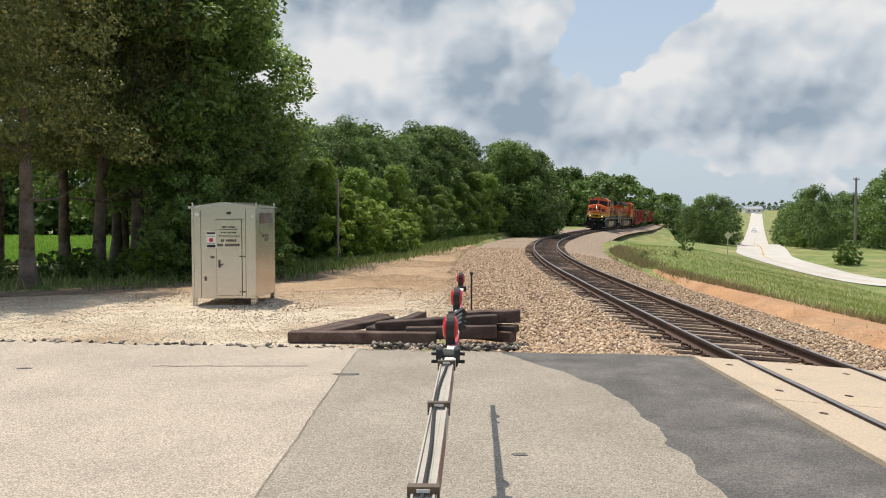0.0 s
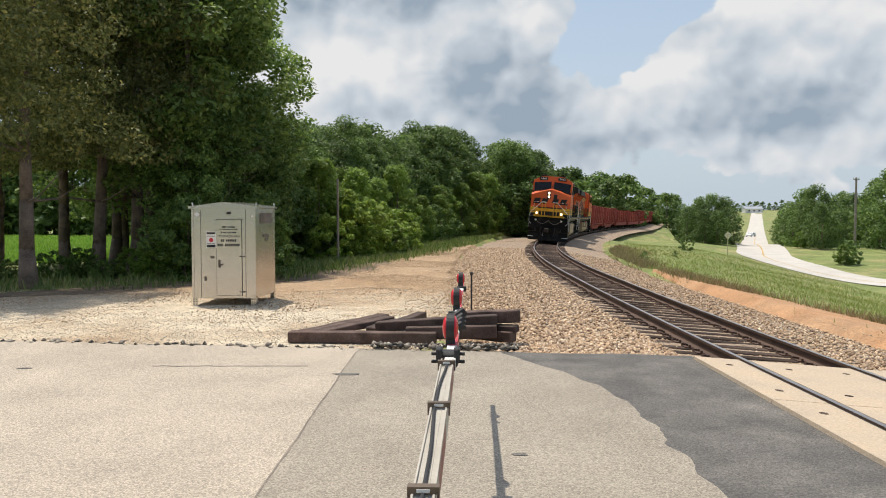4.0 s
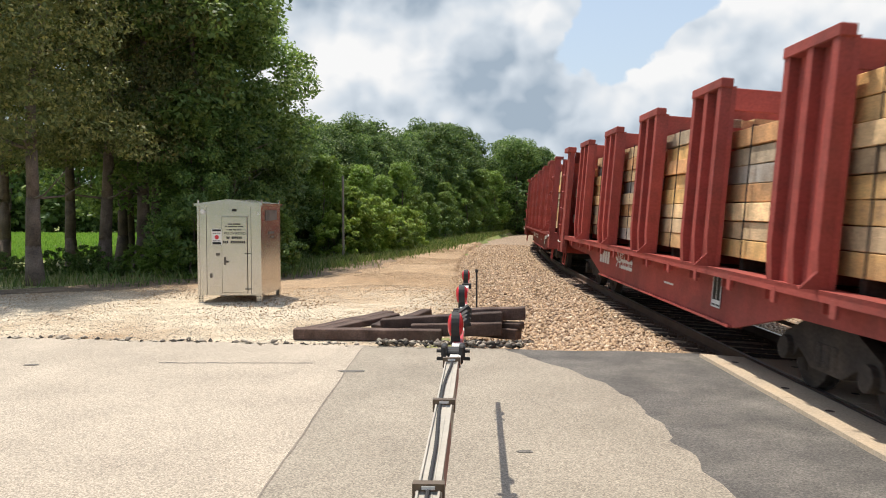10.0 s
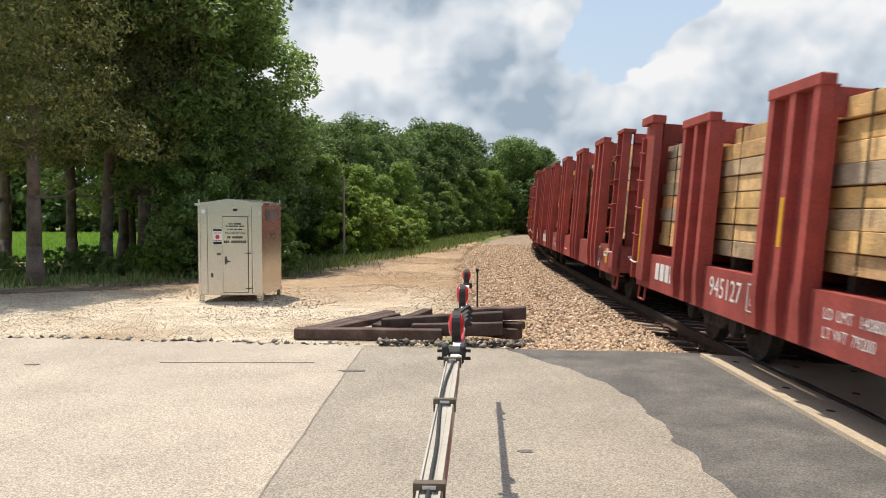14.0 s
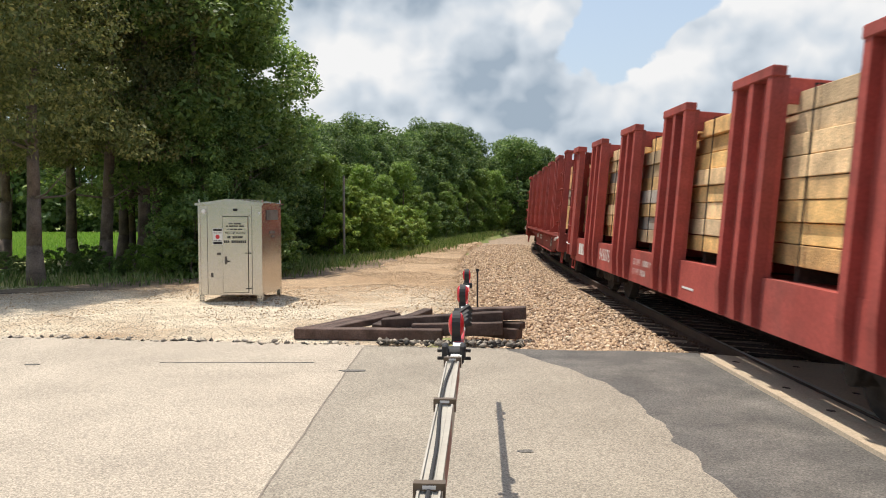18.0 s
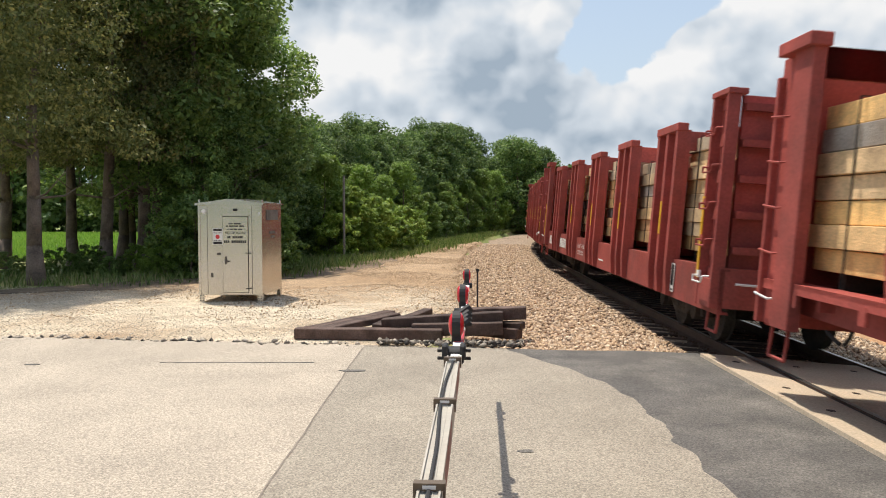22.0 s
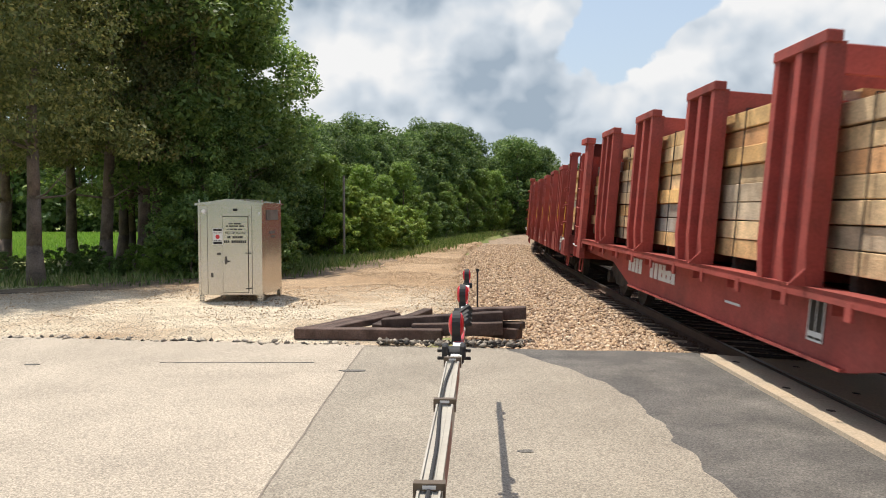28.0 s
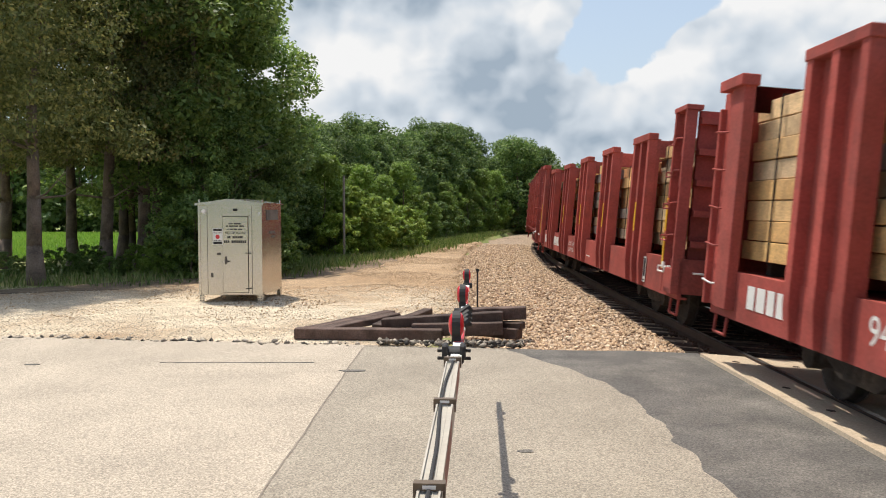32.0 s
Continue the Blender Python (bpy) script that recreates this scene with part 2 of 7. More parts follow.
def tone_by_piece(m, cols):
    """Each piece takes its own tone out of a few."""
    nt = m.node_tree
    info, ramp = nt.nodes.new("ShaderNodeObjectInfo"), nt.nodes.new("ShaderNodeValToRGB")
    ramp.color_ramp.interpolation = "CONSTANT"
    ramp.color_ramp.elements[0].color, ramp.color_ramp.elements[-1].color = (*cols[0], 1), (*cols[-1], 1)
    ramp.color_ramp.elements[-1].position = (len(cols) - 1) / len(cols)
    for i, c in enumerate(cols[1:-1]):
        ramp.color_ramp.elements.new((i + 1) / len(cols)).color = (*c, 1)
    shuffle = nt.nodes.new("ShaderNodeTexWhiteNoise")
    shuffle.noise_dimensions = "1D"
    nt.links.new(info.outputs["Random"], shuffle.inputs["W"])
    nt.links.new(shuffle.outputs["Value"], ramp.inputs[0])
    mix = [n for n in nt.nodes if n.bl_idname == "ShaderNodeMix"][0]
    nt.links.new(ramp.outputs[0], mix.inputs["A"])


tone_by_piece(M_WOOD, [(0.74, 0.47, 0.20), (0.64, 0.38, 0.15), (0.78, 0.54, 0.29), (0.37, 0.33, 0.285), (0.72, 0.46, 0.21), (0.46, 0.36, 0.25), (0.76, 0.47, 0.18), (0.54, 0.39, 0.23), (0.70, 0.49, 0.27), (0.68, 0.36, 0.16)])
M_TAN = material("tank_tan", (0.42, 0.31, 0.19), 0.6, vary=0.1, scale=1.0, fine=30, bump=0.03, dirt=(0.30, 0.21, 0.13), dirt_scale=0.9)
M_WHITE = material("white_paint", (0.74, 0.72, 0.68), 0.6, vary=0.06, scale=3, fine=40, bump=0.02)
M_GLASS = material("dark_window", (0.02, 0.028, 0.035), 0.08, vary=0.1, scale=1, fine=10, bump=0.0)
M_LAMP = glow("headlight", (1.0, 0.82, 0.55), 2.6)
M_HIGHWAY = material("bleached_highway", (0.56, 0.52, 0.46), 0.95, vary=0.08, scale=0.5, fine=10, bump=0.2, dirt=(0.46, 0.42, 0.37), dirt_scale=0.15)
M_YARD = material("yard_gravel", (0.58, 0.485, 0.355), 0.95, vary=0.16, scale=2.2, fine=34, grit=0.3, chips=45, bump=1.0, dirt=(0.32, 0.20, 0.105), dirt_scale=0.3, dirt_amount=0.85)
M_TAR2 = material("old_seam", (0.25, 0.21, 0.17), 0.95, vary=0.25, scale=6, fine=60, bump=0.4)
M_GRAFF = material("spray_paint", (0.45, 0.30, 0.42), 0.7, vary=0.25, scale=4, fine=40, bump=0.02, dirt=(0.62, 0.55, 0.6), dirt_scale=2)


def blend_along(m, color, lo, hi):
    """Gravel that gives way to bare earth further up the track, along a ragged border."""
    nt = m.node_tree
    co, xyz = nt.nodes.new("ShaderNodeTexCoord"), nt.nodes.new("ShaderNodeSeparateXYZ")
    nt.links.new(co.outputs["Object"], xyz.inputs[0])
    n = shader(nt, "TexNoise", Scale=0.55, Detail=6.0, Roughness=0.7)
    nt.links.new(co.outputs["Object"], n.inputs["Vector"])
    y = math_node(nt, "ADD", xyz.outputs["Y"], math_node(nt, "MULTIPLY", n.outputs[0], 7.0))
    k = ranged(nt, y, lo + 3.5, hi + 3.5)
    old = [q for q in nt.nodes if q.bl_idname == "ShaderNodeMix"][0]
    mix = nt.nodes.new("ShaderNodeMix")
    mix.data_type = "RGBA"
    mix.inputs["A"].default_value = old.inputs["A"].default_value[:]
    mix.inputs["B"].default_value = (*color, 1)
    nt.links.new(k, mix.inputs["Factor"])
    nt.links.new(mix.outputs["Result"], old.inputs["A"])


blend_along(M_YARD, (0.42, 0.29, 0.175), 15.6, 20.5)
# litter and soil colour, darkened to hold the shade of the trees as well
M_SHADY_LITTER = material("tree_shaded_soil", (0.15, 0.105, 0.066), 0.95, vary=0.35, scale=2.5, fine=30, grit=0.5, bump=1.0, dirt=(0.30, 0.21, 0.13), dirt_scale=0.9, dirt_amount=0.8)

# ---- building helpers ----
def box(bm, c, s, rot=None, bevel=0.0):
    """A box of size s round c, in bm."""
    m = Matrix.Translation(c) @ (rot or Matrix()) @ Matrix.Diagonal((*s, 1))
    r = bmesh.ops.create_cube(bm, size=1.0, matrix=m)
    if bevel:
        edges = {e for v in r["verts"] for e in v.link_edges}
        bmesh.ops.bevel(bm, geom=list(edges), offset=bevel, segments=1, affect="EDGES")


def boxes(*items, bevel=0.0):
    bm = bmesh.new()
    for it in items:
        box(bm, *it, bevel=bevel)
    return bm


def rod(bm, a, b, r, n=8, r2=None):
    """A round bar from a to b."""
    a, b = Vector(a), Vector(b)
    m = Matrix.Translation((a + b) / 2) @ (b - a).to_track_quat("Z", "Y").to_matrix().to_4x4()
    bmesh.ops.create_cone(bm, cap_ends=True, segments=n, radius1=r, radius2=r if r2 is None else r2, depth=(b - a).length, matrix=m)


def bar_path(pts, r, n=6):
    """A bent pipe through pts."""
    bm = bmesh.new()
    for a, b in zip(pts, pts[1:]):
        rod(bm, a, b, r, n)
    return bm


def prism(bm, outline, x0, x1, axis="x"):
    """An outline (two coordinates each) drawn out from x0 to x1 along an axis."""
    put = {"x": lambda a, b, c: (c, a, b), "y": lambda a, b, c: (a, c, b), "z": lambda a, b, c: (a, b, c)}[axis]
    lo, hi = [bm.verts.new(put(a, b, x0)) for a, b in outline], [bm.verts.new(put(a, b, x1)) for a, b in outline]
    n = len(outline)
    faces = [bm.faces.new(lo), bm.faces.new(hi)] + [bm.faces.new((lo[i], lo[(i + 1) % n], hi[(i + 1) % n], hi[i])) for i in range(n)]
    bmesh.ops.recalc_face_normals(bm, faces=faces)


def mesh_of(name, bm, mat, smooth=False):
    me = bpy.data.meshes.new(name)
    bm.to_mesh(me)
    bm.free()
    for p in me.polygons:
        p.use_smooth = smooth
    me.materials.append(mat)
    return me


def part(name, bm, mat, parent, label="", at=None, smooth=False):
    """One mesh under a thing or under a part. bm: a bmesh, or a mesh to share."""
    ob = new(name, bm if isinstance(bm, bpy.types.Mesh) else mesh_of(name, bm, mat, smooth))
    ob.parent = parent
    if at is not None:
        ob.matrix_basis = at
    return tagged(ob, label)


def thing(name, label, category, at=None, group="", kind=""):
    """An empty at the base of a thing, to parent its parts."""
    ob = new(name)
    if at is not None:
        ob.matrix_basis = at
    return tagged(ob, label, category, group, kind)


def solid(name, bm, mat, label, category, at=None, group="", kind="", smooth=False):
    """A thing of one mesh."""
    ob = new(name, bm if isinstance(bm, bpy.types.Mesh) else mesh_of(name, bm, mat, smooth))
    if at is not None:
        ob.matrix_basis = at
    return tagged(ob, label, category, group, kind)


def sheet(name, verts, faces, mat, smooth=True):
    me = bpy.data.meshes.new(name)
    me.from_pydata(verts, [], faces)
    me.materials.append(mat)
    for p in me.polygons:
        p.use_smooth = smooth
    return me


# ---- the line of the track ----
CANT = 4.6
STEP = 0.5
BACK = -560.0


def bend(s):
    """Curvature of the track, s metres up the line from the camera."""
    if s > 170:
        return -0.0023 if s < 195 else 0.0
    if s > 68:
        return TURN * (1 - 0.59 * min(1.0, (s - 68) / 10))
    return TURN * min(1.0, max(0.0, (s - EASE0) / (EASE1 - EASE0)))


TURN, EASE0, EASE1 = 1 / 255.0, 9.7, 23.0
START_X, START_H = 4.88, -0.0139


def trace():
    pts, x, y, h = [], START_X, 0.0, START_H
    s = 0.0
    while s < 900:
        pts.append((s, x, y, h))
        h += bend(s) * STEP
        x += math.sin(h) * STEP
        y += math.cos(h) * STEP
        s += STEP
    s, x, y = 0.0, START_X, 0.0
    back = []
    while s > BACK:
        s -= STEP
        x -= math.sin(START_H) * STEP
        y -= math.cos(START_H) * STEP
        back.append((s, x, y, START_H))
    return back[::-1] + pts


LINE = trace()


def grade(s):
    """Height of the higher railhead along the line."""
    return -0.0075 * min(150.0, max(0.0, s - 24))


def on_line(s):
    """Place and heading of the track's middle, s metres up the line."""
    f = (s - LINE[0][0]) / STEP
    i = max(0, min(len(LINE) - 2, int(f)))
    a, b, k = LINE[i], LINE[i + 1], f - i
    x, y, h = (a[j] + (b[j] - a[j]) * k for j in (1, 2, 3))
    return x, y, h


def track_point(s, side=0.0, up=0.0):
    """A point by the track: side metres to the right of its middle as seen from the camera, up metres over the tilted plane of the railheads."""
    x, y, h = on_line(s)
    c = radians(CANT)
    e = side * math.cos(c) + up * math.sin(c)
    z = grade(s) - math.tan(c) * 0.755 - side * math.sin(c) + up * math.cos(c)
    return Vector((x + e * math.cos(h), y - e * math.sin(h), z))


def stand(s, span):
    """Pose of a vehicle that comes towards the camera, on two trucks span metres apart. Its own +y points ahead, +x to its right."""
    a, b = track_point(s - span / 2), track_point(s + span / 2)
    ahead = (a - b).normalized()
    up = (track_point(s, 0, 1) - track_point(s)).normalized()
    right = ahead.cross(up).normalized()
    up = right.cross(ahead)
    m = Matrix((right, ahead, up)).transposed().to_4x4()
    m.translation = (a + b) / 2
    return m

# ---- ground ----
def smooth(a, b, v):
    k = min(1.0, max(0.0, (v - a) / (b - a)))
    return k * k * (3 - 2 * k)


def near_track(x, y):
    """How far up the line a place lies, and how far to the right of the track's middle."""
    s = y
    for _ in range(4):
        px, py, h = on_line(s)
        s += (x - px) * math.sin(h) + (y - py) * math.cos(h)
        s = max(-550.0, min(880.0, s))
    px, py, h = on_line(s)
    return s, (x - px) * math.cos(h) - (y - py) * math.sin(h)


def ground_z(x, y):
    s, d = near_track(x, y)
    g = grade(s)
    bump = noise.noise((x * 0.13, y * 0.13, 0))
    if d < 0:
        z = -0.035 - 0.10 * smooth(20, 34, y) + 0.05 * bump * smooth(13, 22, y)
        z += 0.14 * noise.noise((x * 0.35, y * 0.35, 7)) * smooth(-4.2, -6, d) * smooth(14, 17, y) * smooth(-7.5, -5.5, x - (y - 16) * 0.2)
        z -= 0.25 * smooth(-10, -26, d) * smooth(16, 30, y)
        z += g * smooth(60, 110, y)
        if y < 11.3:
            z = -0.03
    else:
        z = -0.62 - 0.5 * smooth(3.0, 8.5, d) + 0.1 * bump * smooth(4, 10, d) + g * smooth(16, 6, d)
        if -14 < y < 12:
            z += (-0.20 - z) * smooth(13.5, 9, y) * smooth(14, 5, d)
    far = math.hypot(x, y)
    if d > 4 and y > -20:
        z -= 0.21 * (1 - 0.6 * smooth(72, 125, y)) * 18 * smooth(4, 30, d) * smooth(-20, 20, y) + 0.9 * smooth(85, 122, far)
        z += 3.0 * smooth(45, 110, d)
    if x > 0 and d > 8:
        z -= 3.4 * smooth(125, 230, far)
        z += 8.2 * smooth(300, 760, far)
    elif far > 150:
        z += 3.0 * smooth(150, 500, far)
    if abs(d) < 4.4:
        z = min(z, g - 0.45 - 0.55 * smooth(-1, 3, d)) if (y > 11.4 or y < -9) else min(z, -0.16 - 0.1 * smooth(-0.5, 1.5, d))
    return z


def make_ground():
    def axis(lo, hi, fine_lo, fine_hi, fine, grow):
        v, out = fine_lo, []
        while v < fine_hi:
            out.append(v)
            v += fine
        step = fine
        while v < hi:
            out.append(v)
            step *= grow
            v += step
        out.append(hi)
        v, step = fine_lo, fine
        while v > lo:
            step *= grow
            v -= step
            out.insert(0, max(lo, v))
        return out
    xs, ys = axis(-2500, 2500, -20, 40, 0.8, 1.09), axis(-1500, 3800, -6, 90, 0.9, 1.07)
    def under(x, y):
        """A little lower where the gravel of the yard lies on it."""
        covered = 12.2 < y < 45 and x > -7 + (y - 17) * 0.45 and x < on_line(y)[0] - 4.3
        return ground_z(x, y) - (0.1 if covered else 0.0)
    verts = [(x, y, under(x, y)) for y in ys for x in xs]
    n = len(xs)
    faces = [(j * n + i, j * n + i + 1, (j + 1) * n + i + 1, (j + 1) * n + i) for j in range(len(ys) - 1) for i in range(n - 1)]
    return tagged(new("ground", sheet("ground", verts, faces, M_GRASS)), "rolling green meadow beside the railway line", "ground", kind="structure")


ground = make_ground()


def lay(name, outline_rows, mat, label, lift=0.0, category="ground"):
    """A strip over rows of points, each row of the same count."""
    n = len(outline_rows[0])
    verts = [(p[0], p[1], p[2] + lift) for row in outline_rows for p in row]
    faces = [(j * n + i, j * n + i + 1, (j + 1) * n + i + 1, (j + 1) * n + i) for j in range(len(outline_rows) - 1) for i in range(n - 1)]
    return tagged(new(name, sheet(name, verts, faces, mat)), label, category, kind="structure")


# the crossing road: pale left lane, greyer strip, black patch beside the track
def edge_y(x):
    return 11.5 - 0.13 * (x + 2.2) + 0.05 * math.sin(x * 3.1) + 0.03 * math.sin(x * 7.7)


def seam_x(y):
    """Border between the pale chipseal and the greyer one."""
    return -1.21 - (11.2 - y) * 0.012 + 0.006 * math.sin(y * 3) + 0.010 * noise.noise((y * 4.0, 8.0, 0.0))


PATCH = [(-9.0, 1.95), (5.4, 1.93), (7.5, 1.92), (8.2, 1.88), (9.06, 1.71), (9.64, 1.48), (10.2, 1.20), (10.9, 0.86), (12.0, 0.55)]


def patch_x(y):
    """Ragged border of the black asphalt patch."""
    x = PATCH[-1][1]
    for (y0, x0), (y1, x1) in zip(PATCH, PATCH[1:]):
        if y <= y1:
            x = x0 + (x1 - x0) * (y - y0) / (y1 - y0)
            break
    return x + 0.025 * math.sin(y * 7.3) + 0.05 * noise.noise((y * 3.1, 2.0, 0.0)) + 0.02 * noise.noise((y * 11.0, 5.0, 0.0))


def panel_x(y):
    x, _, h = on_line(y)
    return x - 0.755 - 0.62


ys = [-9 + 0.5 * i for i in range(26)] + [4.0 + 0.1 * i for i in range(71)]


def strip(fa, fb, n, z=0.0):
    rows = []
    for y in ys:
        row = []
        for i in range(n + 1):
            k = i / n
            yy = y
            a, b = fa(yy), fb(yy)
            x = a + (b - a) * k
            top = edge_y(x)
            yy = -9 + (y + 9) / 20.0 * (top + 9)
            a, b = fa(yy), fb(yy)
            row.append((a + (b - a) * k, yy, z))
        rows.append(row)
    return rows


lay("road_pale", strip(lambda y: -60.0, seam_x, 60), M_ROAD, "sun-bleached pale chipseal road surface", category="road")
lay("road_grey", strip(seam_x, patch_x, 6), M_ROAD2, "greyish worn chipseal strip of the road", category="road")
lay("road_patch", strip(patch_x, panel_x, 6), M_TAR, "fresh black asphalt patch beside the crossing panels", category="road")


def track_strip(s0, s1, step, profile):
    rows, s = [], s0
    while s <= s1:
        rows.append([tuple(track_point(s, a, b)) for a, b in profile])
        s += step
    return rows


# ballast bed
BED = [(-4.9, -0.50), (-3.9, -0.36), (-2.9, -0.25), (-2.0, -0.20), (-1.3, -0.19), (0, -0.20), (1.3, -0.19), (1.9, -0.21), (2.6, -0.30), (3.4, -0.38), (4.6, -0.50)]
lay("track_bed", [[(p[0], p[1], p[2] + 0.04 * noise.noise((p[0] * 1.7, p[1] * 1.7, 0))) for p in row] for row in track_strip(11.2, 62, 0.5, BED)], M_BED, "brownish crushed stone ballast under the track", category="ballast")
lay("track_bed_far", track_strip(61.9, 330, 2.0, BED), M_BED, "brownish crushed stone ballast under the track", category="ballast")
lay("track_bed_behind", track_strip(-550, -9, 10.0, BED), M_BED, "brownish crushed stone ballast under the track", category="ballast")

# gravel yard round the cabinet, and the dirt track that runs along the wood
YARD = [(11.0, -34.0), (15.5, -34.0), (17.0, -11.5), (19.4, -8.8), (21.6, -6.9), (23.2, -4.7), (29.6, -3.0), (40.0, -0.7), (55.0, 2.9), (72.0, 7.2)]


def yard_left(y):
    for (y0, x0), (y1, x1) in zip(YARD, YARD[1:]):
        if y <= y1:
            return x0 + (x1 - x0) * max(0.0, (y - y0) / (y1 - y0))
    return YARD[-1][1] + (y - 72) * 0.3


rows = []
for i in range(56):
    y = 11.1 + i * 0.55 if i < 40 else 33.1 + (i - 40) * 2.4
    a, b = yard_left(y) + 0.5 * noise.noise((0, y * 0.4, 4)), on_line(y)[0] - 3.9
    row = []
    for k in range(29):
        x = a + (b - a) * k / 28
        yy = max(y, edge_y(x) - 0.06) if i == 0 else y
        row.append((x, yy, ground_z(x, yy)))
    rows.append(row)
lay("gravel_yard", rows, M_YARD, "pale gravel yard turning to brown earth beside the track", 0.03, "gravel")

# bare red earth right of the line
rows = []
for i in range(40):
    s = 10 + i * 0.7
    near, wide = 4.3, 0.95 - 0.75 * smooth(22, 36, s)
    rows.append([tuple(track_point(s, near + d * wide + 0.4 * noise.noise((s * 0.25, d * 0.2, 0)) * min(1.0, d), 0)) for d in (0, 0.55, 1.1, 1.65, 2.2, 2.75, 3.3, 3.85, 4.4)])
    rows[-1] = [(p[0], p[1], ground_z(p[0], p[1])) for p in rows[-1]]
lay("red_earth", rows, M_DIRT, "strip of bare reddish earth along the embankment", 0.11, "earth")

# litter below the edge of the wood, tree shade put into its dark tone
rows = []
for i in range(40):
    y = 17.5 + i * 0.42
    left = yard_left(y)
    wide = (1.5 + 0.9 * noise.noise((y * 0.5, 3, 0)) + 0.7 * noise.noise((y * 1.9, 5, 0))) * smooth(17.3, 20, y) * smooth(34.5, 29, y)
    row = []
    for k in range(7):
        x = left - 1.5 + (1.5 + wide) * k / 6
        row.append((x, y, ground_z(x, y) - (0.09 if k == 6 else 0.0)))
    rows.append(row)
lay("leaf_litter", rows, M_SHADY_LITTER, "brown leaf litter and soil, darkened for tree shade, along the wood's edge", 0.045, "ground")

# the highway in the distance
HIGH = [(160, 10, 6.6), (105, 29, 6.6), (76, 43, 6.6), (60, 54, 6.6), (49, 64.5, 6.6), (41.5, 75.5, 6.6), (38.6, 86, 6.6), (40, 99, 6.6), (45, 113, 6.6), (51, 130, 6.6), (61, 157, 6.6), (98, 252, 7), (156, 400, 7), (235, 602, 7.5), (330, 845, 8)]


def highway_rows():
    rows = []
    for i in range(len(HIGH) - 1):
        p0, p1, p2, p3 = HIGH[max(0, i - 1)], HIGH[i], HIGH[i + 1], HIGH[min(len(HIGH) - 1, i + 2)]
        for j in range(8):
            t = j / 8
            q = [0.5 * (2 * b + (c - a) * t + (2 * a - 5 * b + 4 * c - d) * t * t + (3 * b - a - 3 * c + d) * t ** 3) for a, b, c, d in zip(p0, p1, p2, p3)]
            rows.append(q)
    out = []
    for (x, y, w), (x2, y2, _) in zip(rows, rows[1:]):
        d = Vector((x2 - x, y2 - y)).normalized()
        z = ground_z(x, y) + 0.12
        out.append([(x - d.y * w / 2 * k, y + d.x * w / 2 * k, max(z, ground_z(x - d.y * w / 2 * k, y + d.x * w / 2 * k) + 0.06)) for k in (1, 0.5, 0, -0.5, -1)])
    return out


lay("highway", highway_rows(), M_HIGHWAY, "pale concrete-coloured highway winding over the hill", category="road")

# rails
PROFILE = [(-0.07, -0.17), (0.07, -0.17), (0.07, -0.155), (0.012, -0.13), (0.012, -0.045), (0.036, -0.035), (0.036, -0.003), (-0.036, -0.003), (-0.036, -0.035), (-0.012, -0.045), (-0.012, -0.13), (-0.07, -0.155)]


def rail(name, side):
    rows = []
    for s0, s1, st in ((-550, -10, 9.0), (-10, 60, 1.0), (60, 300, 3.0)):
        s = s0
        while s < s1:
            rows.append([tuple(track_point(s, side + a, b)) for a, b in PROFILE])
            s += st
    n = len(PROFILE)
    verts = [p for row in rows for p in row]
    faces = [(j * n + i, j * n + (i + 1) % n, (j + 1) * n + (i + 1) % n, (j + 1) * n + i) for j in range(len(rows) - 1) for i in range(n)]
    ob = tagged(new(name, sheet(name, verts, faces, M_RAIL, False)), "rust-brown steel running rail with polished head", "rail", kind="structure")
    rows = []
    for s0, s1, st in ((-550, -10, 9.0), (-10, 60, 1.0), (60, 300, 3.0)):
        s = s0
        while s < s1:
            rows.append([tuple(track_point(s, side + a, 0.001)) for a in (-0.033, 0.033)])
            s += st
    verts = [p for row in rows for p in row]
    me = sheet("railhead", verts, [(2 * j, 2 * j + 1, 2 * j + 3, 2 * j + 2) for j in range(len(rows) - 1)], M_SHINE)
    part("railhead", me, M_SHINE, ob, "shiny worn running surface")
    return ob


rail("rail_left", -0.755)
rail("rail_right", 0.755)


# crossing panels of concrete, either side of and between the rails
def panel(s0, s1, a, b, up):
    rows = []
    for s in (s0, (s0 + s1) / 2, s1):
        rows.append([tuple(track_point(s, d, u)) for d, u in ((a, up - 0.2), (a, up), ((a + b) / 2, up), (b, up), (b, up - 0.2))])
    verts = [p for r in rows for p in r]
    faces = [(j * 5 + i, j * 5 + i + 1, j * 5 + i + 6, j * 5 + i + 5) for j in range(2) for i in range(4)] + [(0, 1, 2, 3, 4), (14, 13, 12, 11, 10)]
    return sheet("panel", verts, faces, M_CONC, False)


crossing = thing("crossing_panels", "tan weathered concrete crossing panels set round the rails", "crossing panel", kind="structure")
for i in range(6):
    s0, s1 = 10.55 - 2.44 * (i + 1) + 0.012, 10.55 - 2.44 * i
    for a, b, up in ((-1.42, -0.835, -0.012), (-0.665, 0.665, -0.014), (0.835, 1.42, -0.012)):
        p = part("panel", panel(s0, s1, a, b, up), M_CONC, crossing)
        for q in (0.2, 0.8):
            s = s0 + (s1 - s0) * q
            for d in ((a + b) / 2,) if b - a < 1 else (a + 0.3, b - 0.3):
                bm = bmesh.new()
                rod(bm, (0, 0, -0.005), (0, 0, 0.003), 0.045, 10)
                part("lag_bolt", bm, M_TIE, p, "", Matrix.Translation(track_point(s, d, up)) @ pose(0, 0, 0, 0, CANT))
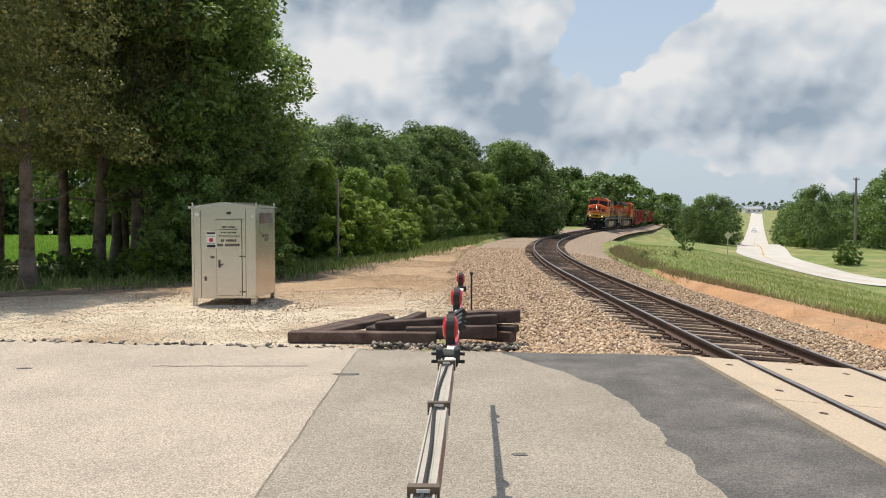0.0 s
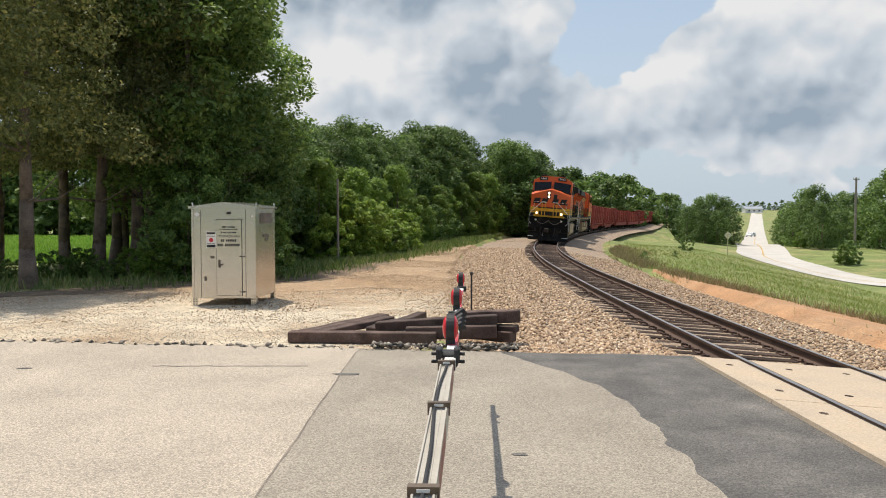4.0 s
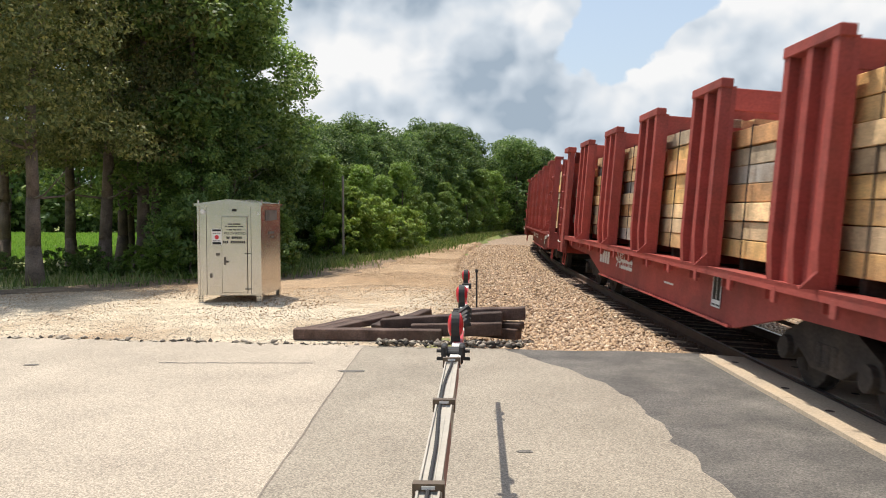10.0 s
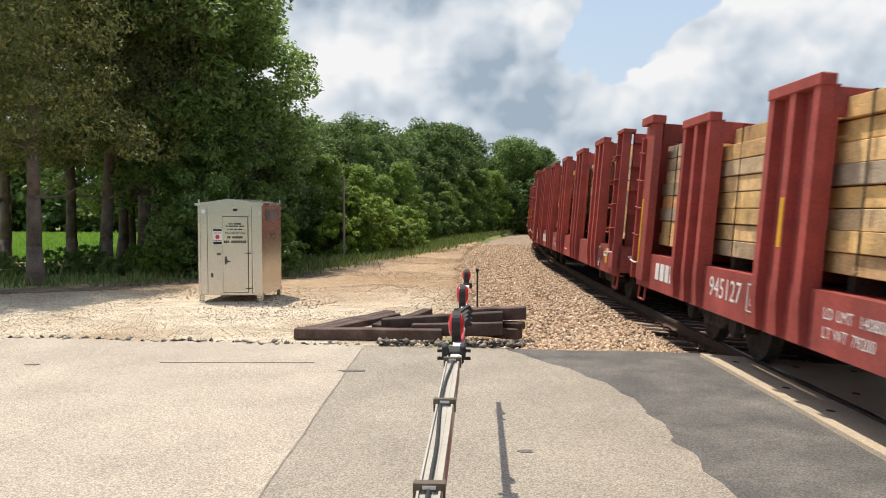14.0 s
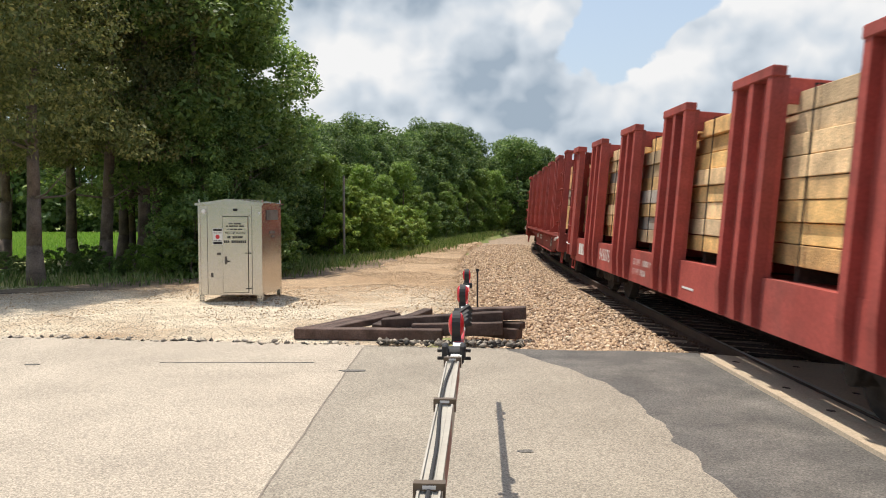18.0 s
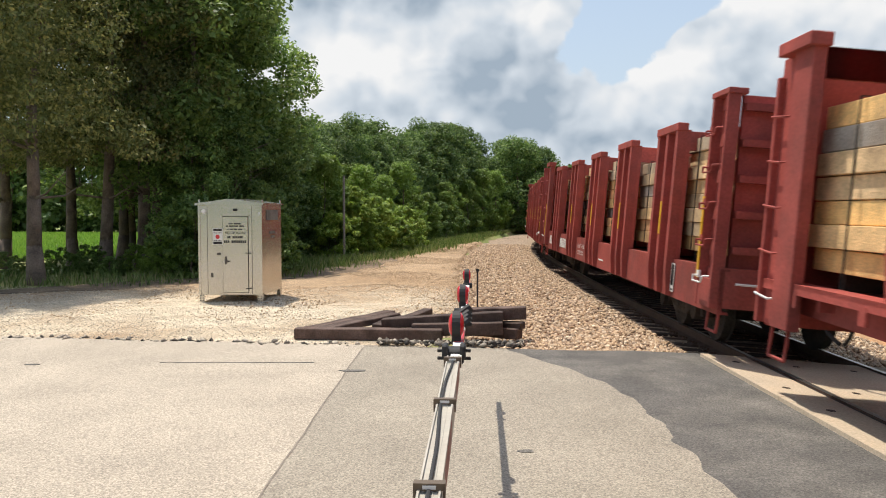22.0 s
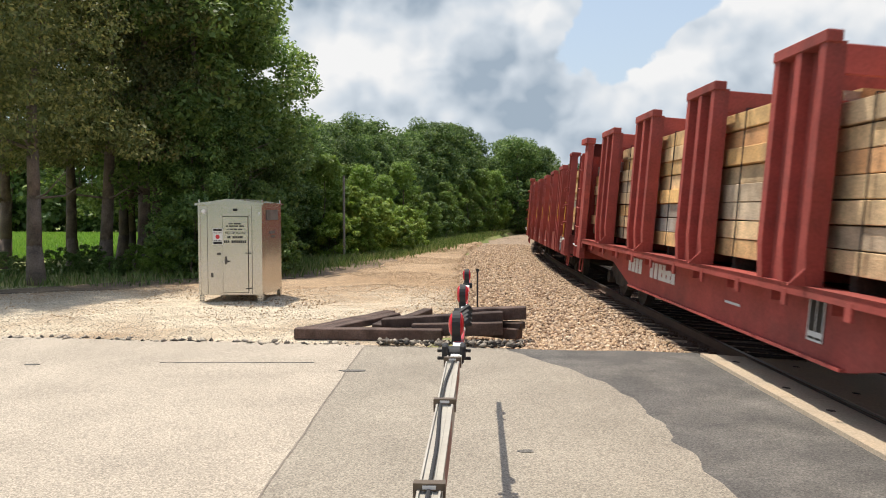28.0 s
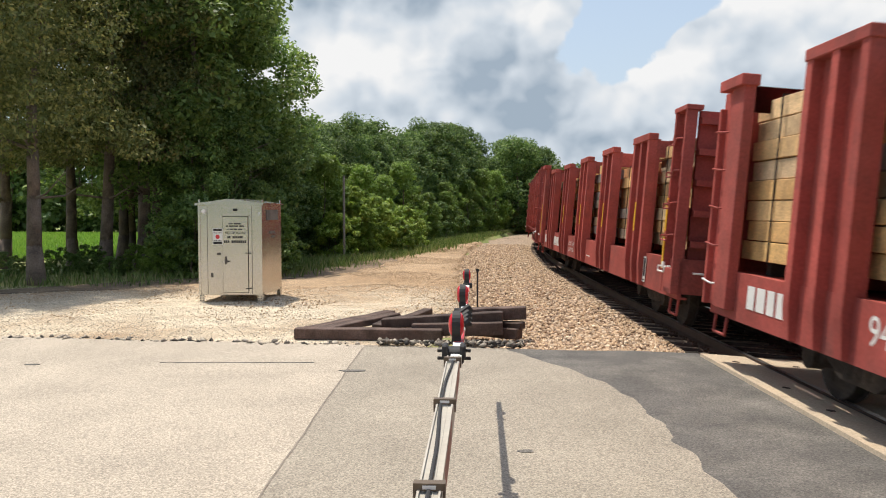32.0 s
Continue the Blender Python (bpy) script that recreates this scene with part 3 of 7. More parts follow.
for side in (-0.755, 0.755):
    for d in (-0.058, 0.058):
        rows = [[tuple(track_point(-4 + 1.45 * i, side + d + e, -0.02)) for e in (-0.02, 0.02)] for i in range(11)]
        part("rubber_seal", sheet("rubber_seal", [p for r in rows for p in r], [(2 * j, 2 * j + 1, 2 * j + 3, 2 * j + 2) for j in range(10)], M_BLACK), M_BLACK, crossing)

# ---- sleepers ----
def sleepers():
    """Wooden sleepers with their plates and spikes, the near ones one by one."""
    t = thing("sleepers", "row of cracked dark creosoted wooden sleepers", "railway sleeper", kind="structure")
    rr = random.Random(3)
    tie = mesh_of("sleeper", boxes(((0, 0, 0), (2.6, 0.225, 0.17)), bevel=0.012), M_TIE)
    bm = bmesh.new()
    for k in (-0.755, 0.755):
        box(bm, (k, 0, 0.092), (0.36, 0.19, 0.02))
        for a in (-0.11, 0.11):
            for b in (-0.07, 0.07):
                box(bm, (k + a, b, 0.115), (0.03, 0.03, 0.04))
        box(bm, (k - 0.13, 0.15, 0.05), (0.08, 0.06, 0.16))
        box(bm, (k + 0.13, 0.15, 0.05), (0.08, 0.06, 0.16))
    plates = mesh_of("tie_plate", bm, M_RAIL)
    near, far = [], []
    s = 10.95
    while s < 320:
        (near if s < 75 else far).append(s)
        s += 0.5 + rr.uniform(-0.02, 0.02) if s < 75 else 0.52
    for s in near:
        x, y, h = on_line(s)
        m = Matrix.Translation(track_point(s, rr.uniform(-0.04, 0.04), -0.262)) @ pose(0, 0, 0, 0, CANT, math.degrees(-h) + rr.uniform(-1.2, 1.2))
        ob = part("sleeper", tie, M_TIE, t, "", m)
        if s < 45:
            part("tie_plate", plates, M_RAIL, ob)
    bm = bmesh.new()
    for s in far:
        x, y, h = on_line(s)
        box(bm, track_point(s, 0, -0.262), (2.6, 0.225, 0.17), pose(0, 0, 0, 0, CANT, math.degrees(-h)))
    tagged(part("sleepers_far", bm, M_TIE, t), kind="stuff")


sleepers()


def stones(name, rng, points, lo, hi, mat, label):
    """Loose stones, one joined mesh: squashed, turned octahedra with cut corners."""
    n = len(points)
    base = np.array(((1, 0, 0.1), (-1, 0.1, 0), (0, 1, -0.1), (0.1, -1, 0), (0, 0, 1), (0, 0.1, -1)), float)
    tri = np.array(((0, 2, 4), (2, 1, 4), (1, 3, 4), (3, 0, 4), (2, 0, 5), (1, 2, 5), (3, 1, 5), (0, 3, 5)))
    v = base[None] * rng.uniform(0.65, 1.35, (n, 6, 1)) * (rng.uniform(lo, hi, (n, 1, 1))) * np.stack([rng.uniform(0.7, 1.3, n), rng.uniform(0.7, 1.3, n), rng.uniform(0.5, 0.9, n)], 1)[:, None]
    a = rng.uniform(0, 6.28, n)
    c, s = np.cos(a)[:, None], np.sin(a)[:, None]
    v = np.stack([v[..., 0] * c - v[..., 1] * s, v[..., 0] * s + v[..., 1] * c, v[..., 2] + v[..., 0] * rng.uniform(-0.4, 0.4, (n, 1))], 2)
    v += np.array(points)[:, None]
    f = (tri[None] + 6 * np.arange(n)[:, None, None]).reshape(-1, 3)
    me = bpy.data.meshes.new(name)
    me.vertices.add(n * 6)
    me.vertices.foreach_set("co", v.ravel())
    me.loops.add(len(f) * 3)
    me.loops.foreach_set("vertex_index", f.ravel())
    me.polygons.add(len(f))
    me.polygons.foreach_set("loop_start", np.arange(0, len(f) * 3, 3))
    me.polygons.foreach_set("loop_total", np.full(len(f), 3))
    me.update(calc_edges=True)
    me.materials.append(mat)
    return tagged(new(name, me), label, "ballast", kind="stuff")


def stone_material(name, cols):
    m = material(name, cols[0], 0.95, vary=0.2, scale=9, fine=60, bump=0.3)
    nt = m.node_tree
    geo, ramp = nt.nodes.new("ShaderNodeNewGeometry"), nt.nodes.new("ShaderNodeValToRGB")
    ramp.color_ramp.elements[0].color, ramp.color_ramp.elements[-1].color = (*cols[0], 1), (*cols[-1], 1)
    for i, c in enumerate(cols[1:-1]):
        ramp.color_ramp.elements.new((i + 1) / (len(cols) - 1)).color = (*c, 1)
    nt.links.new(geo.outputs["Random Per Island"], ramp.inputs[0])
    mix = [n for n in nt.nodes if n.bl_idname == "ShaderNodeVectorMath"][0]
    nt.links.new(ramp.outputs[0], mix.inputs[0])
    return m


M_STONE = stone_material("mixed_ballast", [(0.17, 0.105, 0.068), (0.44, 0.295, 0.175), (0.60, 0.43, 0.275), (0.31, 0.215, 0.145), (0.76, 0.60, 0.43)])
M_PALE = stone_material("pale_chippings", [(0.42, 0.34, 0.24), (0.58, 0.50, 0.39), (0.70, 0.63, 0.52), (0.46, 0.37, 0.26)])
M_CLOD = stone_material("earth_clods", [(0.27, 0.175, 0.10), (0.40, 0.27, 0.155), (0.54, 0.40, 0.25), (0.33, 0.23, 0.14)])
M_CHUNK = stone_material("broken_asphalt", [(0.04, 0.036, 0.033), (0.10, 0.085, 0.07), (0.34, 0.29, 0.23), (0.55, 0.48, 0.38)])


def bed_z(d):
    for (a, za), (b, zb) in zip(BED, BED[1:]):
        if a <= d <= b:
            return za + (zb - za) * (d - a) / (b - a)
    return BED[0][1] if d < 0 else BED[-1][1]


rng = np.random.default_rng(8)
pts = []
for _ in range(68000):
    s = 11.0 + 38 * rng.random() ** 1.7
    d = rng.uniform(-4.9, -1.25) if rng.random() < 0.68 else rng.uniform(-1.3, 4.5)
    z = bed_z(d) + rng.uniform(-0.01, 0.025)
    if -1.3 < d < 1.3:
        z -= 0.03 + 0.02 * rng.random()
    pts.append(track_point(s, d, z))
stones("ballast_stones", rng, pts, 0.018, 0.050, M_STONE, "loose brown and tan ballast stones")
pts = []
for _ in range(16000):
    x, y = rng.uniform(-14, 1.2), 11.0 + 9 * rng.random() ** 1.3
    if y > edge_y(x) - 0.1 and near_track(x, y)[1] < -4.2:
        pts.append((x, y, ground_z(x, y) + 0.035))
for _ in range(2500):
    s, d = rng.uniform(8.5, 20), rng.uniform(2.4, 5.0)
    p = track_point(s, d, 0)
    pts.append((p.x, p.y, max(ground_z(p.x, p.y), track_point(s, d, bed_z(d)).z) + 0.01))
stones("yard_chippings", rng, pts, 0.006, 0.017, M_PALE, "scattered pale limestone chippings")
pts = []
for _ in range(30000):
    y = 14.0 + 34 * rng.random() ** 1.4
    a, b = yard_left(y), on_line(y)[0] - 3.6
    x = a + (b - a) * rng.random()
    if noise.noise((x * 0.45, y * 0.3, 11)) + 0.25 * rng.random() > 0.02:
        pts.append((x, y, ground_z(x, y) + 0.03))
stones("earth_clods", rng, pts, 0.008, 0.028, M_CLOD, "brown clods and stones strewn over the earth")
pts = []
for _ in range(230):
    x = rng.uniform(-1.0, 1.05)
    pts.append((x, edge_y(x) + rng.uniform(-0.03, 0.2), 0.02 + rng.uniform(0, 0.05)))
for _ in range(110):
    x = rng.uniform(-7, -1.3)
    pts.append((x, edge_y(x) + rng.normal(0, 0.06), 0.005))
stones("broken_edge", rng, pts, 0.015, 0.06, M_CHUNK, "broken chunks of asphalt along the road edge")


def lettering(text, size, mat, parent, at, label="", shear=0.0):
    """Painted writing: the built-in font turned to a thin mesh."""
    cu = bpy.data.curves.new("lettering", "FONT")
    cu.body, cu.size, cu.shear, cu.align_x, cu.align_y = text, size, shear, "CENTER", "CENTER"
    cu.resolution_u = 3
    tmp = bpy.data.objects.new("lettering", cu)
    me = bpy.data.meshes.new_from_object(tmp)
    bpy.data.objects.remove(tmp)
    me.materials.clear()
    me.materials.append(mat)
    return part("lettering", me, mat, parent, label, at)


# ---- signal cabinet ----
def signal_cabinet(at):
    c = thing("signal_cabinet", "silvery aluminium railway signal cabinet with peaked roof on short legs", "cabinet", at)
    w, d, h, f = 1.34, 1.42, 1.86, 0.17
    fy = -d / 2
    body = part("body", boxes(((0, 0, f + h / 2), (w, d, h)), bevel=0.008), M_ALU, c)
    for x in (-w / 2 + 0.02, w / 2 - 0.02):
        part("corner_trim", boxes(((x, fy - 0.006, f + h / 2), (0.045, 0.012, h))), M_ALU, body)
    for x in (-w / 2 + 0.19, 0.46):
        part("panel_seam", boxes(((x, fy - 0.003, f + h / 2), (0.008, 0.006, h - 0.06))), M_TRUCK, body)
    bm = bmesh.new()
    prism(bm, [(-w / 2 - 0.04, 0), (w / 2 + 0.04, 0), (w / 2 + 0.04, 0.035), (0.02, 0.125), (-0.02, 0.125), (-w / 2 - 0.04, 0.035)], -d / 2 - 0.05, d / 2 + 0.05, "y")
    bmesh.ops.translate(bm, vec=(0, 0, f + h), verts=bm.verts)
    roof = part("roof", bm, M_ALU, c, "low peaked roof with overhang")
    part("drip_edge", boxes(((0, fy - 0.055, f + h + 0.015), (w + 0.1, 0.012, 0.05))), M_ALU, roof)
    for x in (-1, 1):
        for y in (-1, 1):
            bm = boxes(((x * (w / 2 + 0.0), y * (d / 2 - 0.06), f + h + 0.06), (0.014, 0.06, 0.11)))
            part("lifting_eye", bm, M_ALU, roof)
            bm = boxes(((x * (w / 2 - 0.055), y * (d / 2 - 0.012), f / 2 + 0.02), (0.11, 0.012, f + 0.06)), ((x * (w / 2 - 0.006), y * (d / 2 - 0.055), f / 2 + 0.02), (0.012, 0.11, f + 0.06)), ((x * (w / 2 - 0.06), y * (d / 2 - 0.06), 0.01), (0.15, 0.15, 0.02)))
            leg = part("leg", bm, M_ALU, c, "angle-iron leg with bolt holes")
            for j in range(3):
                for i in (-0.025, 0.025):
                    bm = bmesh.new()
                    rod(bm, (x * (w / 2 - 0.055) + i, y * (d / 2) + y * 0.003, 0.05 + 0.05 * j), (x * (w / 2 - 0.055) + i, y * d / 2 + y * 0.006, 0.05 + 0.05 * j), 0.010, 8)
                    part("bolt_hole", bm, M_BLACK, leg)
    dx, dw, dh, dz = 0.115, 0.53, 1.56, f + 0.06 + 0.78
    door = part("door", boxes(((dx, fy - 0.012, dz), (dw, 0.02, dh)), bevel=0.004), M_ALU, c)
    part("door_gap", boxes(((dx, fy - 0.002, dz), (dw + 0.016, 0.004, dh + 0.016))), M_BLACK, door)
    part("door_header", boxes(((dx, fy - 0.02, dz + dh / 2 + 0.02), (dw + 0.06, 0.04, 0.02))), M_ALU, door)
    part("handle", boxes(((dx - 0.2, fy - 0.03, f + 0.72), (0.035, 0.03, 0.16)), ((dx - 0.17, fy - 0.05, f + 0.70), (0.09, 0.02, 0.03))), M_TRUCK, door, "dark latch handle")
    for z in (f + 0.87, f + 0.14):
        part("hinge", boxes(((dx + dw / 2 + 0.01, fy - 0.028, z), (0.12, 0.016, 0.02))), M_TRUCK, door)
    # writing on the door: rows of plain dark bars
    for z, words, wd, hh in ((1.644, (4, 7), 0.016, 0.030), (1.595, (2, 9, 5), 0.015, 0.028), (1.530, (1, 3, 3, 4), 0.016, 0.030), (1.367, (2, 6), 0.026, 0.048), (1.274, (3, 8), 0.028, 0.052)):
        side_marks(door, words, wd, hh, Matrix.Translation((dx, fy - 0.0235, z)) @ FACE)
    for word, x in (("RESORT", -0.085), ("ROAD", 0.135)):
        lettering(word, 0.072, M_BLACK, door, Matrix.Translation((dx + x, fy - 0.0235, 1.453)) @ FACE, "dark painted road name")
    sign = part("warning_sign", boxes(((-0.26, fy - 0.008, 1.38), (0.21, 0.008, 0.33)), bevel=0.003), M_WHITE, body, "small white warning sign with black border")
    for z, hh in ((1.515, 0.04), (1.25, 0.05)):
        part("sign_band", boxes(((-0.26, fy - 0.0135, z), (0.18, 0.004, hh))), M_BLACK, sign)
    bm = bmesh.new()
    bmesh.ops.create_circle(bm, cap_ends=True, radius=0.045, segments=20, matrix=Matrix.Translation((-0.26, fy - 0.0135, 1.375)) @ pose(0, 0, 0, 90))
    part("sign_symbol", bm, M_REDPAINT, sign)
    for z in (1.455, 1.30):
        side_marks(sign, (6, 5), 0.010, 0.014, Matrix.Translation((-0.26, fy - 0.0135, z)) @ FACE)
    part("plate", boxes(((-0.24, fy - 0.006, 1.02), (0.08, 0.006, 0.05))), M_TRUCK, body)
    part("plate", boxes(((-0.39, fy - 0.006, 0.58), (0.05, 0.006, 0.09))), M_TRUCK, body)
    part("vent", boxes(((0.115, fy - 0.006, 1.93), (0.09, 0.01, 0.05))), M_BLACK, body)
    bm = bmesh.new()
    rod(bm, (-0.55, fy - 0.02, 1.90), (-0.55, fy, 1.90), 0.045, 16)
    part("dome_lamp", bm, M_WHITE, body, "round white indicator lens")
    bm = bmesh.new()
    rod(bm, (w / 2 - 0.06, fy - 0.015, 1.86), (w / 2 - 0.06, fy, 1.86), 0.02, 10)
    part("lock", bm, M_WHITE, body)
    part("side_vent", boxes(((w / 2 + 0.008, 0.0, 1.82), (0.016, 0.8, 0.22)), ((w / 2 + 0.012, 0.0, 1.45), (0.008, 0.36, 0.06)), ((w / 2 + 0.012, 0.05, 1.36), (0.008, 0.2, 0.05))), M_TRUCK, body)
    return c


FACE = Matrix(((1, 0, 0, 0), (0, 0, -1, 0), (0, 1, 0, 0), (0, 0, 0, 1)))


def side_marks(parent, words, wide, height, at):
    """Rows of small plain bars, one for each unreadable character, in words."""
    bm = bmesh.new()
    step = wide * 1.4
    x = -(sum(words) * step + (len(words) - 1) * step) / 2
    for n in words:
        for _ in range(n):
            prism(bm, [(x, -height / 2), (x + wide, -height / 2), (x + wide, height / 2), (x, height / 2)], 0.0, 0.002, "z")
            x += step
        x += step
    tagged(part("marking", bm, M_BLACK, parent, "", at), kind="stuff")


M_REDPAINT = material("red_paint", (0.55, 0.03, 0.04), 0.5, vary=0.1, scale=3, fine=40, bump=0.02)
M_RUBBER = material("black_rubber", (0.025, 0.024, 0.024), 0.7, vary=0.2, scale=5, fine=50, bump=0.05)
signal_cabinet(Matrix.Translation((-4.46, 17.2, -0.01)) @ pose(0, 0, 0, 0, 0, -4))


# ---- pile of old sleepers ----
def old_sleeper(a, b, z0, z1, thick=0.19, wide=0.2, label="old creosoted sleeper lying in the pile"):
    a, b = Vector(a), Vector(b)
    bm = boxes(((0, 0, 0), (wide, (b - a).length, thick)), bevel=0.012)
    bmesh.ops.subdivide_edges(bm, edges=[e for e in bm.edges if abs(e.verts[0].co.y - e.verts[1].co.y) > 0.3], cuts=6)
    for v in bm.verts:
        v.co += Vector((0.012 * noise.noise(v.co * 5), 0, 0.012 * noise.noise(v.co * 5 + Vector((3, 0, 0)))))
    d = Vector((b.x - a.x, b.y - a.y, z1 - z0))
    m = Matrix.Translation(((a.x + b.x) / 2, (a.y + b.y) / 2, (z0 + z1) / 2)) @ d.to_track_quat("Y", "Z").to_matrix().to_4x4()
    solid("old_sleeper", bm, M_OLD, label, "railway sleeper", m, "pile of old sleepers")


M_OLD = material("weathered_creosote", (0.075, 0.045, 0.034), 0.85, vary=0.3, scale=4, fine=45, bump=0.7, per_piece=0.3, dirt=(0.16, 0.11, 0.09), dirt_scale=3, dirt_amount=0.6)
old_sleeper((-2.30, 11.93), (-0.10, 11.78), 0.085, 0.085, 0.17)
old_sleeper((-0.55, 12.00), (0.80, 11.86), 0.13, 0.17)
old_sleeper((-1.02, 12.16), (0.82, 12.03), 0.20, 0.33, 0.15)
old_sleeper((0.10, 12.34), (1.18, 12.20), 0.31, 0.36)
old_sleeper((0.30, 12.50), (1.06, 11.98), 0.06, 0.07, 0.16)
old_sleeper((0.55, 12.35), (1.12, 12.05), 0.17, 0.18, 0.1)
old_sleeper((-2.16, 12.12), (-0.96, 13.35), 0.09, 0.20, 0.10, 0.22, "split brown plank leaning on the sleeper pile")
old_sleeper((-1.90, 12.08), (-0.86, 13.05), 0.10, 0.20, 0.10, 0.24, "split brown plank leaning on the sleeper pile")
old_sleeper((-1.12, 12.35), (-0.70, 12.95), 0.10, 0.16, 0.12, 0.22)
old_sleeper((-0.98, 12.42), (-0.36, 13.75), 0.10, 0.17, 0.12, 0.18)


# ---- crossing gate arm ----
def gate_arm():
    z = 1.217
    a, b = Vector((-0.13 + 0.0385 * 0.6, 0.6, z)), Vector((-0.13 + 0.0385 * 8.35, 8.35, z))
    m = Matrix.Translation(a) @ (b - a).to_track_quat("Y", "Z").to_matrix().to_4x4()
    g = thing("crossing_gate_arm", "lowered crossing gate arm of white channel with red and white stripes", "gate arm", m)
    long = (b - a).length
    hinge = 3.35

    w = 0.062
    part("channel", boxes(((0, hinge / 2, -0.010), (w, hinge, 0.012)), ((-w / 2 + 0.003, hinge / 2, -0.004), (0.006, hinge, 0.018)), ((w / 2 - 0.003, hinge / 2, -0.004), (0.006, hinge, 0.018)), ((0.010, hinge / 2, -0.0035), (0.003, hinge, 0.004))), M_ARM, g, "weathered cream aluminium channel")
    for k in (-1, 1):
        for i in range(6):
            y0, y1 = hinge * i / 6, hinge * (i + 1) / 6
            part("side_wall", boxes(((k * (w / 2 - 0.004), (y0 + y1) / 2, -0.060), (0.008, y1 - y0, 0.088))), M_FADEDRED if i % 2 else M_ARM, g, "faded red side of the arm" if i % 2 else "")
    n = 10
    for i in range(n):
        y0, y1 = hinge + (long - hinge) * i / n, hinge + (long - hinge) * (i + 1) / n
        w = 0.055 - 0.022 * i / n
        part("stripe", boxes(((0.012, (y0 + y1) / 2, -0.03), (w, y1 - y0, 0.055))), M_REDPAINT if i % 2 else M_WHITE, g, "red band" if i % 2 else "white band")
    pts = [Vector((-0.001 - 0.014 * smooth(22, 30, i) * smooth(40, 33, i) + 0.004 * smooth(36, 41, i), 0.08 * i, 0.003)) for i in range(42)]
    part("cable", bar_path(pts, 0.0062, 8), M_RUBBER, g, "dark rubber cable lying in the channel")
    for y in (0.45, 1.46, 2.38, 3.22):
        br = part("bracket", boxes(((0, y, 0.018), (0.084, 0.03, 0.006)), ((-0.039, y, -0.005), (0.006, 0.03, 0.045)), ((0.039, y, -0.005), (0.006, 0.03, 0.045)), ((0, y - 0.015, 0.012), (0.084, 0.004, 0.02))), M_BRONZE, g, "brown metal cable bracket")
        part("slot", boxes(((0, y - 0.0185, 0.012), (0.035, 0.003, 0.009))), M_WHITE, br)
    bm = boxes(((0, 3.5, -0.02), (0.10, 0.14, 0.07)), ((-0.045, 3.45, 0.01), (0.03, 0.1, 0.07)), ((0.045, 3.45, 0.01), (0.03, 0.1, 0.07)), bevel=0.008)
    for zz in (-0.02, 0.02):
        rod(bm, (-0.085, 3.46, zz - 0.01), (0.085, 3.46, zz - 0.01), 0.009, 6)
    part("breakaway_joint", bm, M_RUBBER, g, "black bolted breakaway joint")
    for y, r in ((3.86, 0.075), (5.45, 0.075), (7.35, 0.06)):
        bm = bmesh.new()
        rod(bm, (-0.022, y, r + 0.01), (0.022, y, r + 0.01), r, 20)
        box(bm, (0, y, 0.0), (0.05, 0.08, 0.05))
        lamp = part("lamp", bm, M_RUBBER, g, "black lamp with red lenses on both sides")
        for k in (-1, 1):
            bm = bmesh.new()
            bmesh.ops.create_uvsphere(bm, u_segments=14, v_segments=8, radius=r * 0.86, matrix=Matrix.Translation((k * 0.022, y, r + 0.01)) @ Matrix.Diagonal((0.36, 1, 1, 1)))
            part("lens", bm, M_LENS, lamp, "red plastic lens", smooth=True)
    for y in (4.35, 4.55, 4.75, 5.05):
        bm = bmesh.new()
        rod(bm, (-0.045 + 0.012, y, -0.03), (0.045 + 0.012, y + 0.05, 0.03), 0.028, 8)
        rod(bm, (-0.05, y, 0.0), (0.075, y + 0.06, 0.01), 0.016, 6)
        part("cable_tie", bm, M_RUBBER, g, "coil of black cable wrapped round the arm")
    for y, w in ((5.15, 0.13), (7.1, 0.09)):
        part("clamp", boxes(((0.012, y, -0.01), (w, 0.04, 0.05))), M_RUBBER, g)
    # the support out of view that carries the arm
    part("counter_arm", boxes(((0, -1.0, -0.04), (0.12, 2.1, 0.1))), M_ALU, g)
    part("mast", boxes(((0.3, -1.8, -0.5), (0.14, 0.14, 1.4))), M_ALU, g)


M_ARM = material("weathered_cream_metal", (0.47, 0.43, 0.36), 0.55, vary=0.08, scale=4, fine=60, bump=0.03, dirt=(0.36, 0.31, 0.25), dirt_scale=5, dirt_amount=0.5)
M_FADEDRED = material("faded_red_tape", (0.34, 0.13, 0.10), 0.6, vary=0.15, scale=6, fine=60, bump=0.03, dirt=(0.42, 0.33, 0.27), dirt_scale=6)
M_BRONZE = material("brown_bracket", (0.16, 0.12, 0.085), 0.55, metal=0.5, vary=0.15, scale=8, fine=60, bump=0.05)
M_LENS = material("red_lens", (0.62, 0.02, 0.03), 0.18, vary=0.05, scale=10, fine=60, bump=0.0)
gate_arm()

# thin marker rod beyond the arm
bm = bmesh.new()
rod(bm, (0, 0, 0), (0, 0, 0.95), 0.016, 8)
box(bm, (0, 0, 0.97), (0.05, 0.03, 0.05))
solid("marker_rod", bm, M_RUBBER, "thin dark steel marker rod in the ballast", "marker rod", pose(0.52, 14.6, -0.15))

